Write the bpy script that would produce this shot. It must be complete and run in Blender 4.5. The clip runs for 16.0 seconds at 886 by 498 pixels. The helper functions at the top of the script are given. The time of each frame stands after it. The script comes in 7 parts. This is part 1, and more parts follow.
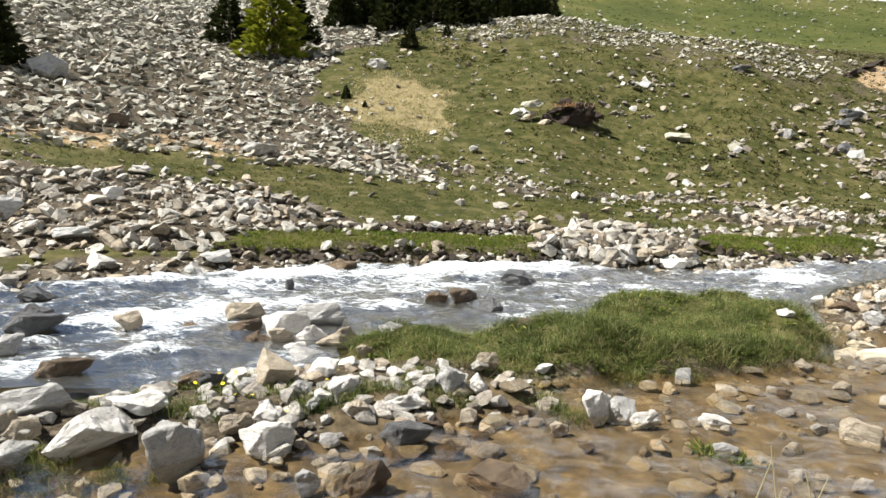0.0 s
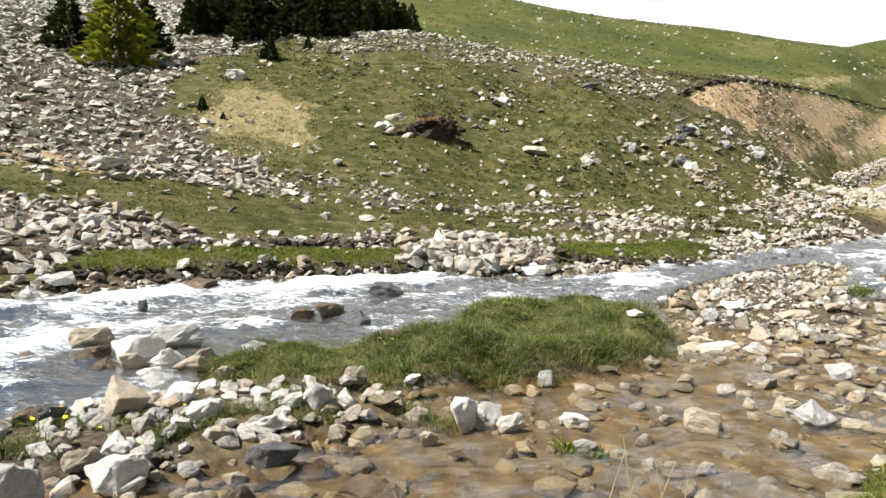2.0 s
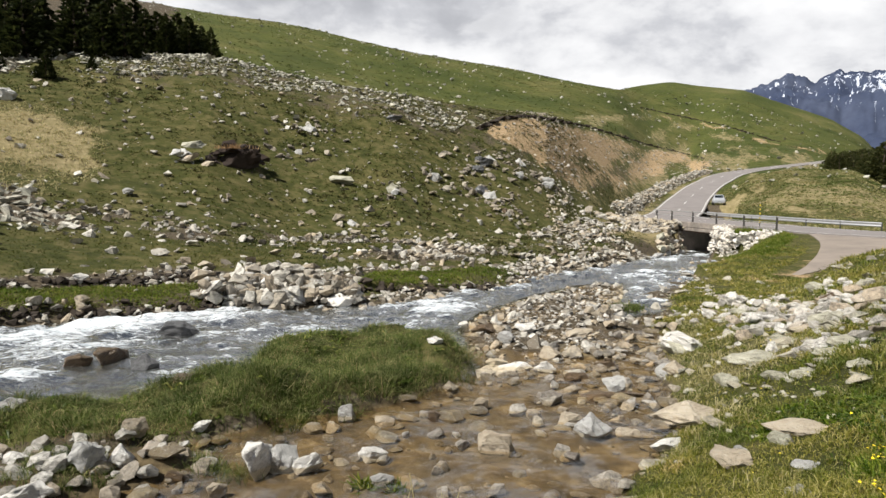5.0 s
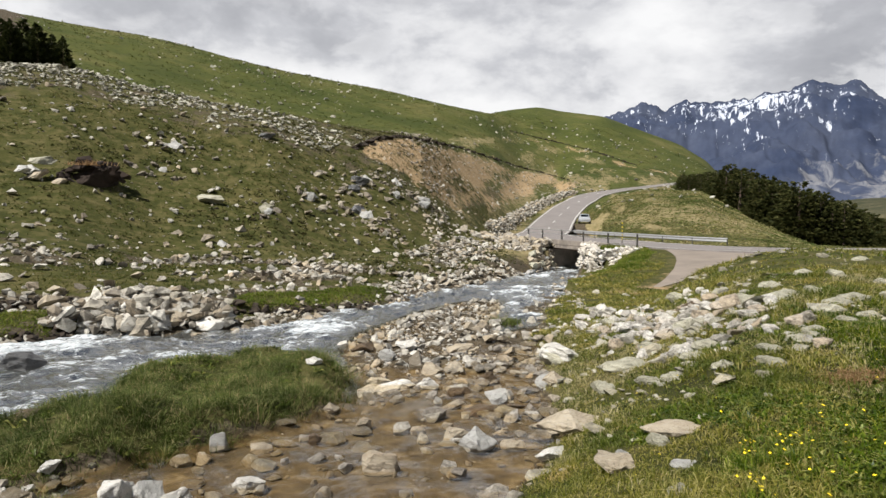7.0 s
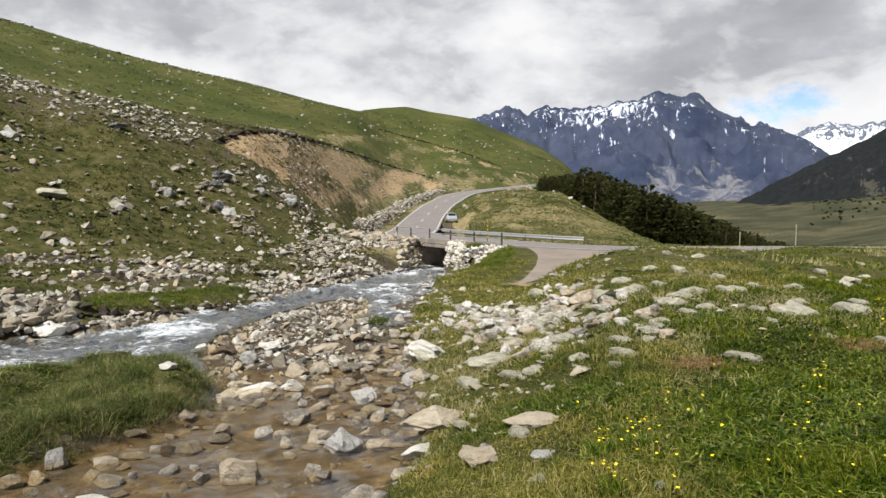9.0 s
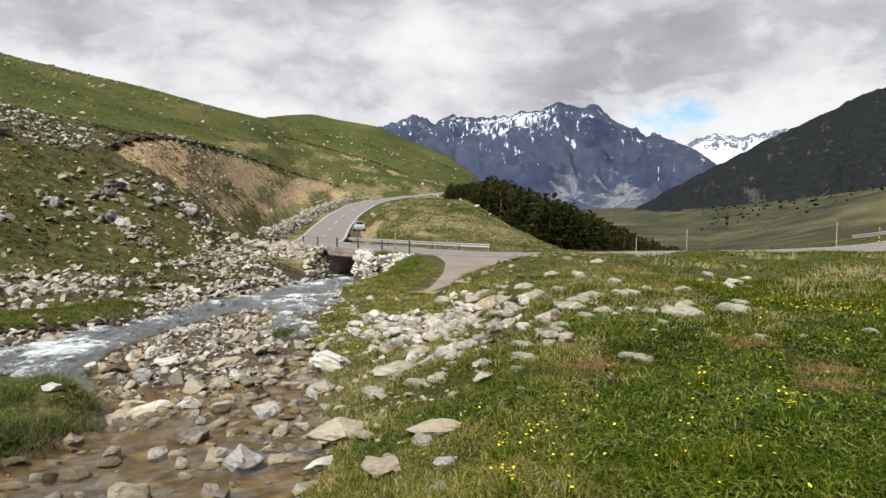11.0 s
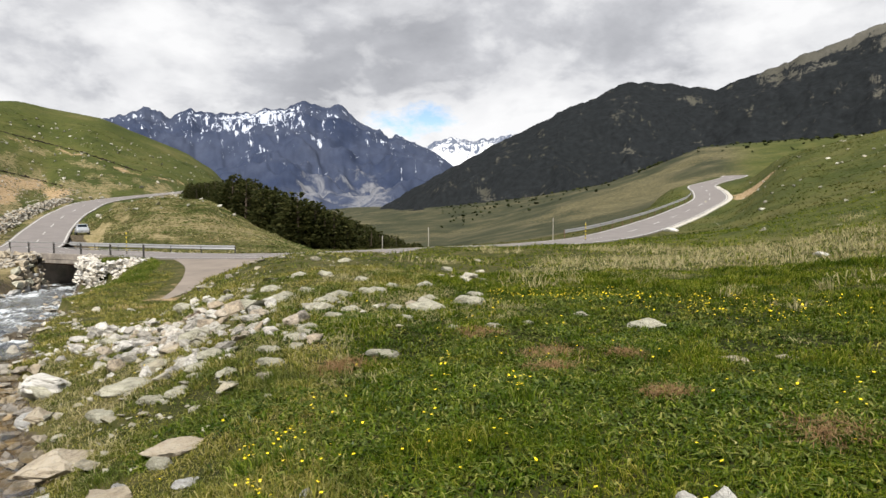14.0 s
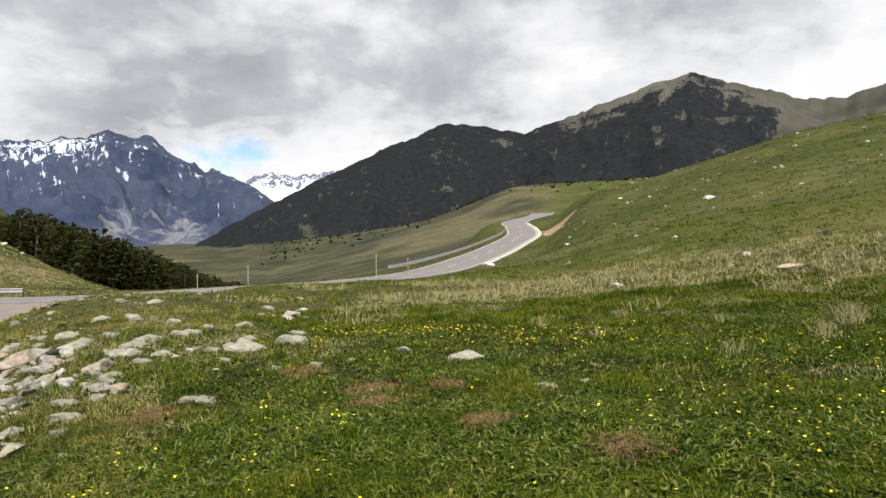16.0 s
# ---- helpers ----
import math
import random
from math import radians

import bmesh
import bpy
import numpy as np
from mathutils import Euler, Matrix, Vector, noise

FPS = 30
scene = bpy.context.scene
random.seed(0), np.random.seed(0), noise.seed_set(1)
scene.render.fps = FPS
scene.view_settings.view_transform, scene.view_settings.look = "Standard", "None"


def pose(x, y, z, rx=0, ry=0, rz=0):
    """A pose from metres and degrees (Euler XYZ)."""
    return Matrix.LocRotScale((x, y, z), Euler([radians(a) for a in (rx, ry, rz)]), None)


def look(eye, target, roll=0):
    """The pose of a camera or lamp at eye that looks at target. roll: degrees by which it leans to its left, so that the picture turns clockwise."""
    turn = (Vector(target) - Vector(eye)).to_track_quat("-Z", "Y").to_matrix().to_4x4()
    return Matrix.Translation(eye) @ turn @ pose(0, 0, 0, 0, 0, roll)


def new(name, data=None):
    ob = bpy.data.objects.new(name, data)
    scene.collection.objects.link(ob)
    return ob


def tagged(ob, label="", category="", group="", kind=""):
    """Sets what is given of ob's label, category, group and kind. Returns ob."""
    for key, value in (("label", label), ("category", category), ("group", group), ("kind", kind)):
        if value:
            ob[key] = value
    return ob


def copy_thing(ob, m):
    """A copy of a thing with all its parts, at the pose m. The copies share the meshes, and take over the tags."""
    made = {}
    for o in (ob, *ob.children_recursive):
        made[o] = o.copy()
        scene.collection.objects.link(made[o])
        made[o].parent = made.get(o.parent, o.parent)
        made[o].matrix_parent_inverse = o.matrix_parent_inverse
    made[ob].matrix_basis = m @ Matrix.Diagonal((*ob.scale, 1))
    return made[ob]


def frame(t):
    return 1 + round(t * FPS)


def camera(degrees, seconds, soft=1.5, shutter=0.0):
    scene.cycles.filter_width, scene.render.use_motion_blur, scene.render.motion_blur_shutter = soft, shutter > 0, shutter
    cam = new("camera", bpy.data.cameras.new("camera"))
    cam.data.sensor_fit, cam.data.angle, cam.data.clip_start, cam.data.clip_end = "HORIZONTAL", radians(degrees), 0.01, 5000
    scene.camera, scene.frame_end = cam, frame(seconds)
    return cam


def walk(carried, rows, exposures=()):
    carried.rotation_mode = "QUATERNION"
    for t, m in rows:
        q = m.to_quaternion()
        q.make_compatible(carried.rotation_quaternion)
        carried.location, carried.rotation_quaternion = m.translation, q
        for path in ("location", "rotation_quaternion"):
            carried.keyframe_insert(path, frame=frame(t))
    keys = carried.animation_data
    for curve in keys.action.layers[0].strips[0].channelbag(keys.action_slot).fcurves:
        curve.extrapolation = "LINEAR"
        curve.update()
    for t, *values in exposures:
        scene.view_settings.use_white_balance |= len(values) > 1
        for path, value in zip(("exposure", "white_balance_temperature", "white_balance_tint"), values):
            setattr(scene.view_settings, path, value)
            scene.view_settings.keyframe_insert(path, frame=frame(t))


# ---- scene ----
cam = camera(65.2, 16.0)
PATH = [
    (0, (-0.215, -0.598, 1.749), (-0.18, 1.38, 1.455), -0.1),
    (0.5, (-0.245, -0.577, 1.737), (-0.109, 1.398, 1.452), 0.4),
    (1, (-0.228, -0.576, 1.734), (-0.008, 1.393, 1.466), 0.6),
    (1.5, (-0.203, -0.589, 1.722), (0.127, 1.366, 1.454), -0.1),
    (2, (-0.176, -0.584, 1.736), (0.236, 1.356, 1.478), -0.2),
    (2.5, (-0.118, -0.562, 1.741), (0.415, 1.347, 1.475), 1.0),
    (3, (-0.083, -0.592, 1.753), (0.488, 1.31, 1.511), 0.6),
    (3.5, (-0.036, -0.588, 1.751), (0.584, 1.299, 1.514), 0.9),
    (4, (0.002, -0.596, 1.753), (0.666, 1.278, 1.539), 0.8),
    (4.5, (0.072, -0.635, 1.768), (0.844, 1.199, 1.574), 0.6),
    (5, (0.057, -0.57, 1.773), (0.977, 1.197, 1.596), -0.1),
    (7.5, (0.152, -0.339, 1.652), (1.432, 1.193, 1.533), 0.2),
    (8, (0.181, -0.331, 1.651), (1.534, 1.136, 1.524), 0.5),
    (8.5, (0.202, -0.326, 1.648), (1.63, 1.069, 1.53), 0.3),
    (9, (0.216, -0.309, 1.646), (1.712, 1.013, 1.524), 0.4),
    (9.5, (0.205, -0.325, 1.655), (1.754, 0.935, 1.532), -0.3),
    (10, (0.235, -0.329, 1.644), (1.828, 0.877, 1.533), -0.6),
    (12.5, (0.322, -0.442, 1.665), (2.11, 0.445, 1.542), 1.2),
    (13, (0.37, -0.387, 1.646), (2.22, 0.357, 1.5), 1.0),
    (13.5, (0.38, -0.36, 1.656), (2.285, 0.23, 1.497), 0.4),
    (14, (0.367, -0.377, 1.663), (2.31, 0.085, 1.561), -0.5),
    (14.5, (0.351, -0.383, 1.66), (2.324, -0.059, 1.606), -0.3),
    (15, (0.337, -0.392, 1.666), (2.325, -0.178, 1.626), -0.2),
    (15.5, (0.339, -0.4, 1.672), (2.337, -0.319, 1.65), -0.2),
    (16, (0.321, -0.398, 1.677), (2.32, -0.439, 1.673), -0.9),
]
EXPOSURES = [(0, 1.19), (2, 1.21), (4, 1.13), (5, 0.64), (8, 0.53), (10, 0.52), (12.5, 0.49), (14, 0.57), (16, 0.59)]
walk(cam, [(t, look(eye, target, roll)) for t, eye, target, roll in PATH], EXPOSURES)

# ---- light ----
SUN_AZ, SUN_EL = -97.0, 54.0          # degrees clockwise from +y, and above the horizon
world = bpy.data.worlds.new("sky")
scene.world = world
world.use_nodes = True


def sky_world():
    nt = world.node_tree
    n, l = nt.nodes, nt.links
    n.clear()
    out = n.new("ShaderNodeOutputWorld")
    bg = n.new("ShaderNodeBackground")
    sky = n.new("ShaderNodeTexSky")
    sky.sky_type, sky.sun_disc = "NISHITA", False
    sky.altitude, sky.dust_density = 1900.0, 0.4
    sky.sun_elevation, sky.sun_rotation = radians(SUN_EL), radians(SUN_AZ)
    co = n.new("ShaderNodeTexCoord")
    # clouds: lumps on the dome of the sky, flattened towards the horizon
    sep = n.new("ShaderNodeSeparateXYZ")
    l.new(co.outputs["Generated"], sep.inputs[0])
    mp = n.new("ShaderNodeMapping"); mp.inputs["Scale"].default_value = (1.0, 1.0, 1.9); mp.inputs["Location"].default_value = (2.3, 0.4, 0.9)
    l.new(co.outputs["Generated"], mp.inputs[0])

    def noise_tex(scale, detail, rough, dist=0.0):
        t = n.new("ShaderNodeTexNoise")
        t.inputs["Scale"].default_value, t.inputs["Detail"].default_value = scale, detail
        t.inputs["Roughness"].default_value, t.inputs["Distortion"].default_value = rough, dist
        l.new(mp.outputs[0], t.inputs["Vector"])
        return t

    def ramp(src, stops):
        r = n.new("ShaderNodeValToRGB")
        while len(r.color_ramp.elements) < len(stops):
            r.color_ramp.elements.new(0.5)
        for e, (p, c) in zip(r.color_ramp.elements, stops):
            e.position, e.color = p, (*c, 1)
        l.new(src, r.inputs[0])
        return r

    big = noise_tex(2.2, 8, 0.55, 0.3)
    # the sheet lies over the valley and breaks up overhead, where the sun stands
    high = n.new("ShaderNodeMath"); high.operation = "SUBTRACT"; high.inputs[1].default_value = 0.36; high.use_clamp = True
    l.new(sep.outputs[2], high.inputs[0])
    thin = n.new("ShaderNodeMath"); thin.operation = "MULTIPLY_ADD"; thin.inputs[1].default_value = -1.3
    l.new(high.outputs[0], thin.inputs[0]); l.new(big.outputs[0], thin.inputs[2])
    sunward = n.new("ShaderNodeVectorMath"); sunward.operation = "DOT_PRODUCT"
    sunward.inputs[1].default_value = (math.sin(radians(SUN_AZ)), math.cos(radians(SUN_AZ)), 0.0)
    l.new(co.outputs["Generated"], sunward.inputs[0])
    opens = ramp(sunward.outputs["Value"], [(0.02, (0, 0, 0)), (0.32, (1, 1, 1))])
    torn = n.new("ShaderNodeMath"); torn.operation = "MULTIPLY_ADD"; torn.inputs[1].default_value = -0.21
    l.new(opens.outputs[0], torn.inputs[0]); l.new(thin.outputs[0], torn.inputs[2])
    cover = ramp(torn.outputs[0], [(0.29, (0, 0, 0)), (0.37, (1, 1, 1))])
    lumps = noise_tex(3.6, 10, 0.56, 0.12)
    # a grey bank of cloud lies over the valley head, clear of the peaks
    aim = n.new("ShaderNodeVectorMath"); aim.operation = "DOT_PRODUCT"; aim.inputs[1].default_value = (0.966, 0.259, 0.0)
    l.new(co.outputs["Generated"], aim.inputs[0])
    ahead = ramp(aim.outputs["Value"], [(0.72, (0, 0, 0)), (0.94, (1, 1, 1))])
    tall = ramp(sep.outputs[2], [(0.125, (0, 0, 0)), (0.185, (1, 1, 1)), (0.23, (1, 1, 1)), (0.33, (0.3, 0.3, 0.3))])
    bank = n.new("ShaderNodeMath"); bank.operation = "MULTIPLY"
    l.new(ahead.outputs[0], bank.inputs[0]); l.new(tall.outputs[0], bank.inputs[1])
    # the sheet is thinner, so brighter, towards the horizon
    low = n.new("ShaderNodeMath"); low.operation = "MULTIPLY_ADD"; low.inputs[1].default_value = 0.55; low.inputs[2].default_value = -0.10
    l.new(sep.outputs[2], low.inputs[0])
    lc = n.new("ShaderNodeMath"); lc.operation = "MINIMUM"; lc.inputs[1].default_value = 0.17
    l.new(low.outputs[0], lc.inputs[0])
    sheet = n.new("ShaderNodeMath"); sheet.operation = "ADD"
    l.new(lumps.outputs[0], sheet.inputs[0]); l.new(lc.outputs[0], sheet.inputs[1])
    both = n.new("ShaderNodeMath"); both.operation = "MULTIPLY_ADD"; both.inputs[1].default_value = 0.06
    l.new(bank.outputs[0], both.inputs[0]); l.new(sheet.outputs[0], both.inputs[2])
    south = n.new("ShaderNodeVectorMath"); south.operation = "DOT_PRODUCT"; south.inputs[1].default_value = (0.927, -0.375, 0.0)
    l.new(co.outputs["Generated"], south.inputs[0])
    lit = ramp(south.outputs["Value"], [(0.84, (0, 0, 0)), (0.97, (1, 1, 1))])
    tone = n.new("ShaderNodeMath"); tone.operation = "MULTIPLY_ADD"; tone.inputs[1].default_value = -0.06
    l.new(lit.outputs[0], tone.inputs[0]); l.new(both.outputs[0], tone.inputs[2])
    shade = ramp(tone.outputs[0], [(0.41, (11.4, 11.4, 11.5)), (0.50, (9.4, 9.45, 9.7)), (0.555, (7.3, 7.4, 7.8)), (0.62, (6.0, 6.1, 6.5)), (0.74, (4.7, 4.8, 5.2))])
    # billowing tops catch the light, most of all low over the peaks
    puff = ramp(noise_tex(7.5, 10, 0.54, 0.25).outputs[0], [(0.49, (0, 0, 0)), (0.57, (1, 1, 1))])
    low_band = ramp(sep.outputs[2], [(0.05, (0.75, 0.75, 0.75)), (0.17, (0.42, 0.42, 0.42)), (0.28, (0.22, 0.22, 0.22))])
    catch = n.new("ShaderNodeMath"); catch.operation = "MULTIPLY"
    l.new(puff.outputs[0], catch.inputs[0]); l.new(low_band.outputs[0], catch.inputs[1])
    billow = n.new("ShaderNodeMix"); billow.data_type = "RGBA"; billow.inputs[7].default_value = (11.8, 11.8, 11.9, 1)
    l.new(catch.outputs[0], billow.inputs[0]); l.new(shade.outputs[0], billow.inputs[6])
    # one gap over the far peaks shows the blue
    off = n.new("ShaderNodeVectorMath"); off.operation = "SUBTRACT"; off.inputs[1].default_value = (0.952, 0.270, 0.128)
    l.new(co.outputs["Generated"], off.inputs[0])
    wide = n.new("ShaderNodeVectorMath"); wide.operation = "MULTIPLY"; wide.inputs[1].default_value = (1.0, 1.0, 2.6)
    l.new(off.outputs[0], wide.inputs[0])
    far_off = n.new("ShaderNodeVectorMath"); far_off.operation = "LENGTH"
    l.new(wide.outputs[0], far_off.inputs[0])
    fray = n.new("ShaderNodeMath"); fray.operation = "MULTIPLY_ADD"; fray.inputs[1].default_value = 0.38
    l.new(noise_tex(6.0, 9, 0.66).outputs[0], fray.inputs[0]); l.new(far_off.outputs[1], fray.inputs[2])
    gap = ramp(fray.outputs[0], [(0.180, (0, 0, 0)), (0.225, (1, 1, 1))])
    shut = n.new("ShaderNodeMath"); shut.operation = "MULTIPLY"
    l.new(cover.outputs[0], shut.inputs[0]); l.new(gap.outputs[0], shut.inputs[1])
    mix = n.new("ShaderNodeMix"); mix.data_type = "RGBA"
    l.new(shut.outputs[0], mix.inputs[0])
    dim = n.new("ShaderNodeVectorMath"); dim.operation = "SCALE"; haze = ramp(sep.outputs[2], [(0.12, (1.9, 1.9, 1.9)), (0.5, (0.6, 0.6, 0.6))])
    l.new(haze.outputs[0], dim.inputs["Scale"])
    l.new(sky.outputs[0], dim.inputs[0])
    l.new(dim.outputs[0], mix.inputs[6]); l.new(billow.outputs[2], mix.inputs[7])
    l.new(mix.outputs[2], bg.inputs[0])
    bg.inputs[1].default_value = 0.0575
    l.new(bg.outputs[0], out.inputs[0])


sky_world()
sun = new("sun", bpy.data.lights.new("sun", "SUN"))
sun.data.energy, sun.data.angle, sun.data.color = 5.0, radians(0.6), (1.0, 0.965, 0.905)
sun_dir = Vector((math.sin(radians(SUN_AZ)) * math.cos(radians(SUN_EL)), math.cos(radians(SUN_AZ)) * math.cos(radians(SUN_EL)), math.sin(radians(SUN_EL))))
sun.matrix_world = look(sun_dir * 100, (0, 0, 0))

# ---- materials ----


class Mat:
    """A node material with a Principled shader and short ways to add nodes."""

    def __init__(self, name, rough=0.8, metal=0.0, spec=0.4):
        self.m = bpy.data.materials.new(name)
        self.m.use_nodes = True
        self.nt = self.m.node_tree
        self.b = self.nt.nodes["Principled BSDF"]
        self.b.inputs["Roughness"].default_value = rough
        self.b.inputs["Metallic"].default_value = metal
        self.b.inputs["Specular IOR Level"].default_value = spec
        self.co = self.add("ShaderNodeTexCoord")

    def add(self, kind):
        return self.nt.nodes.new(kind)

    def link(self, a, b):
        self.nt.links.new(a, b)

    def noise(self, scale, detail=4, rough=0.55, stretch=(1, 1, 1), dist=0.0, world_space=False):
        mp = self.add("ShaderNodeMapping")
        mp.inputs["Scale"].default_value = stretch
        if world_space:
            self.link(self.add("ShaderNodeNewGeometry").outputs["Position"], mp.inputs[0])
        else:
            self.link(self.co.outputs["Object"], mp.inputs[0])
        t = self.add("ShaderNodeTexNoise")
        t.inputs["Scale"].default_value, t.inputs["Detail"].default_value = scale, detail
        t.inputs["Roughness"].default_value, t.inputs["Distortion"].default_value = rough, dist
        self.link(mp.outputs[0], t.inputs["Vector"])
        return t.outputs[0]

    def fall_noise(self, scale, detail, rough, dist):
        """Streaks down a mountain's fall line."""
        a = self.add("ShaderNodeAttribute")
        a.attribute_name = "fall"
        t = self.add("ShaderNodeTexNoise")
        t.inputs["Scale"].default_value, t.inputs["Detail"].default_value = scale, detail
        t.inputs["Roughness"].default_value, t.inputs["Distortion"].default_value = rough, dist
        self.link(a.outputs["Vector"], t.inputs["Vector"])
        return t.outputs[0]

    def ramp(self, src, stops):
        r = self.add("ShaderNodeValToRGB")
        while len(r.color_ramp.elements) < len(stops):
            r.color_ramp.elements.new(0.5)
        for e, (p, c) in zip(r.color_ramp.elements, stops):
            e.position = p
            e.color = (*c, 1) if isinstance(c, tuple) else (c, c, c, 1)
        self.link(src, r.inputs[0])
        return r.outputs[0]

    def mix(self, fac, a, b, mode="MIX"):
        n = self.add("ShaderNodeMix")
        n.data_type, n.blend_type = "RGBA", mode
        for src, k in ((fac, 0), (a, 6), (b, 7)):
            if isinstance(src, (int, float)):
                n.inputs[k].default_value = src
            elif isinstance(src, tuple):
                n.inputs[k].default_value = (*src, 1)
            else:
                self.link(src, n.inputs[k])
        return n.outputs[2]

    def math(self, op, a, b=0.0, clamp=False):
        n = self.add("ShaderNodeMath")
        n.operation, n.use_clamp = op, clamp
        for k, src in enumerate((a, b)):
            if isinstance(src, (int, float)):
                n.inputs[k].default_value = src
            else:
                self.link(src, n.inputs[k])
        return n.outputs[0]

    def attr(self, name):
        n = self.add("ShaderNodeAttribute")
        n.attribute_name = name
        return n.outputs["Fac"]

    def island(self):
        return self.add("ShaderNodeNewGeometry").outputs["Random Per Island"]

    def obj_random(self):
        return self.add("ShaderNodeObjectInfo").outputs["Random"]

    def bump(self, height, strength, distance):
        n = self.add("ShaderNodeBump")
        n.inputs["Strength"].default_value, n.inputs["Distance"].default_value = strength, distance
        self.link(height, n.inputs["Height"])
        self.link(n.outputs[0], self.b.inputs["Normal"])

    def colour(self, c):
        if isinstance(c, tuple):
            self.b.inputs["Base Color"].default_value = (*c, 1)
        else:
            self.link(c, self.b.inputs["Base Color"])
        return self


def rock_material(name, tones, per_island, wet=False):
    m = Mat(name, 0.35 if wet else 0.82)
    tone = m.ramp(m.island() if per_island else m.obj_random(), tones)
    streak = m.noise(5.0, 6, 0.6, (1, 1, 3.2), 0.6)
    c = m.mix(m.ramp(streak, [(0.35, 0.0), (0.7, 1.0)]), tone, m.mix(0.55, tone, (0.20, 0.17, 0.13)))
    lichen = m.noise(26, 5, 0.65)
    c = m.mix(m.ramp(lichen, [(0.56, 0.0), (0.68, 0.75)]), c, m.mix(0.6, c, (0.52, 0.50, 0.46)))
    # dark mottling puts the shade of pits and cracks into the colour
    c = m.mix(m.ramp(m.noise(3.3, 8, 0.7), [(0.38, 0.9), (0.52, 0.0)]), c, m.mix(0.72, c, (0.045, 0.04, 0.033)))
    m.colour(c)
    m.bump(m.noise(9, 9, 0.72, (1, 1, 2)), 0.9, 0.06)
    return m.m


# tones spread from pale to dark, partly in place of shade contrast
PALE = [(0.0, (0.63, 0.60, 0.53)), (0.22, (0.52, 0.49, 0.42)), (0.42, (0.33, 0.30, 0.24)), (0.60, (0.46, 0.37, 0.25)), (0.8, (0.15, 0.13, 0.10)), (1.0, (0.69, 0.66, 0.58))]
SCREE = [(0.0, (0.60, 0.58, 0.48)), (0.3, (0.42, 0.415, 0.33)), (0.55, (0.19, 0.188, 0.15)), (0.8, (0.50, 0.46, 0.36)), (1.0, (0.70, 0.67, 0.58))]
WET = [(0.0, (0.25, 0.19, 0.10)), (0.3, (0.15, 0.115, 0.07)), (0.55, (0.32, 0.27, 0.18)), (0.75, (0.12, 0.105, 0.085)), (1.0, (0.40, 0.37, 0.30))]
mat_stones = rock_material("pale_stones", PALE, True)
mat_scree = rock_material("scree_stone", SCREE, True)
mat_lichen = rock_material("lichened_stones", [(0.0, (0.48, 0.46, 0.36)), (0.4, (0.33, 0.315, 0.235)), (0.7, (0.43, 0.385, 0.275)), (1.0, (0.57, 0.54, 0.44))], True)
mat_slope_stone = rock_material("slope_stones", [(0.0, (0.40, 0.38, 0.30)), (0.4, (0.27, 0.26, 0.20)), (0.7, (0.36, 0.32, 0.23)), (1.0, (0.52, 0.49, 0.41))], True)
COBBLE = [(0.0, (0.54, 0.47, 0.35)), (0.3, (0.37, 0.30, 0.205)), (0.55, (0.48, 0.45, 0.39)), (0.8, (0.24, 0.21, 0.175)), (1.0, (0.64, 0.60, 0.53))]
BAR_TONES = [(0.0, (0.78, 0.75, 0.69)), (0.35, (0.58, 0.55, 0.48)), (0.6, (0.36, 0.34, 0.30)), (0.8, (0.48, 0.38, 0.26)), (1.0, (0.80, 0.77, 0.72))]
mat_cobble, mat_cobble_one = rock_material("cobble", COBBLE, True), rock_material("single_cobble", COBBLE, False)
mat_bar, mat_bar_one = rock_material("bar_stones", BAR_TONES, True), rock_material("single_bar_stone", BAR_TONES, False)
mat_bed = rock_material("bed_pebble", [(0.0, (0.19, 0.14, 0.065)), (0.35, (0.11, 0.085, 0.045)), (0.6, (0.25, 0.19, 0.09)), (0.85, (0.14, 0.12, 0.085)), (1.0, (0.30, 0.25, 0.15))], True, True)
mat_wet = rock_material("wet_brown_stone", WET, True, True)


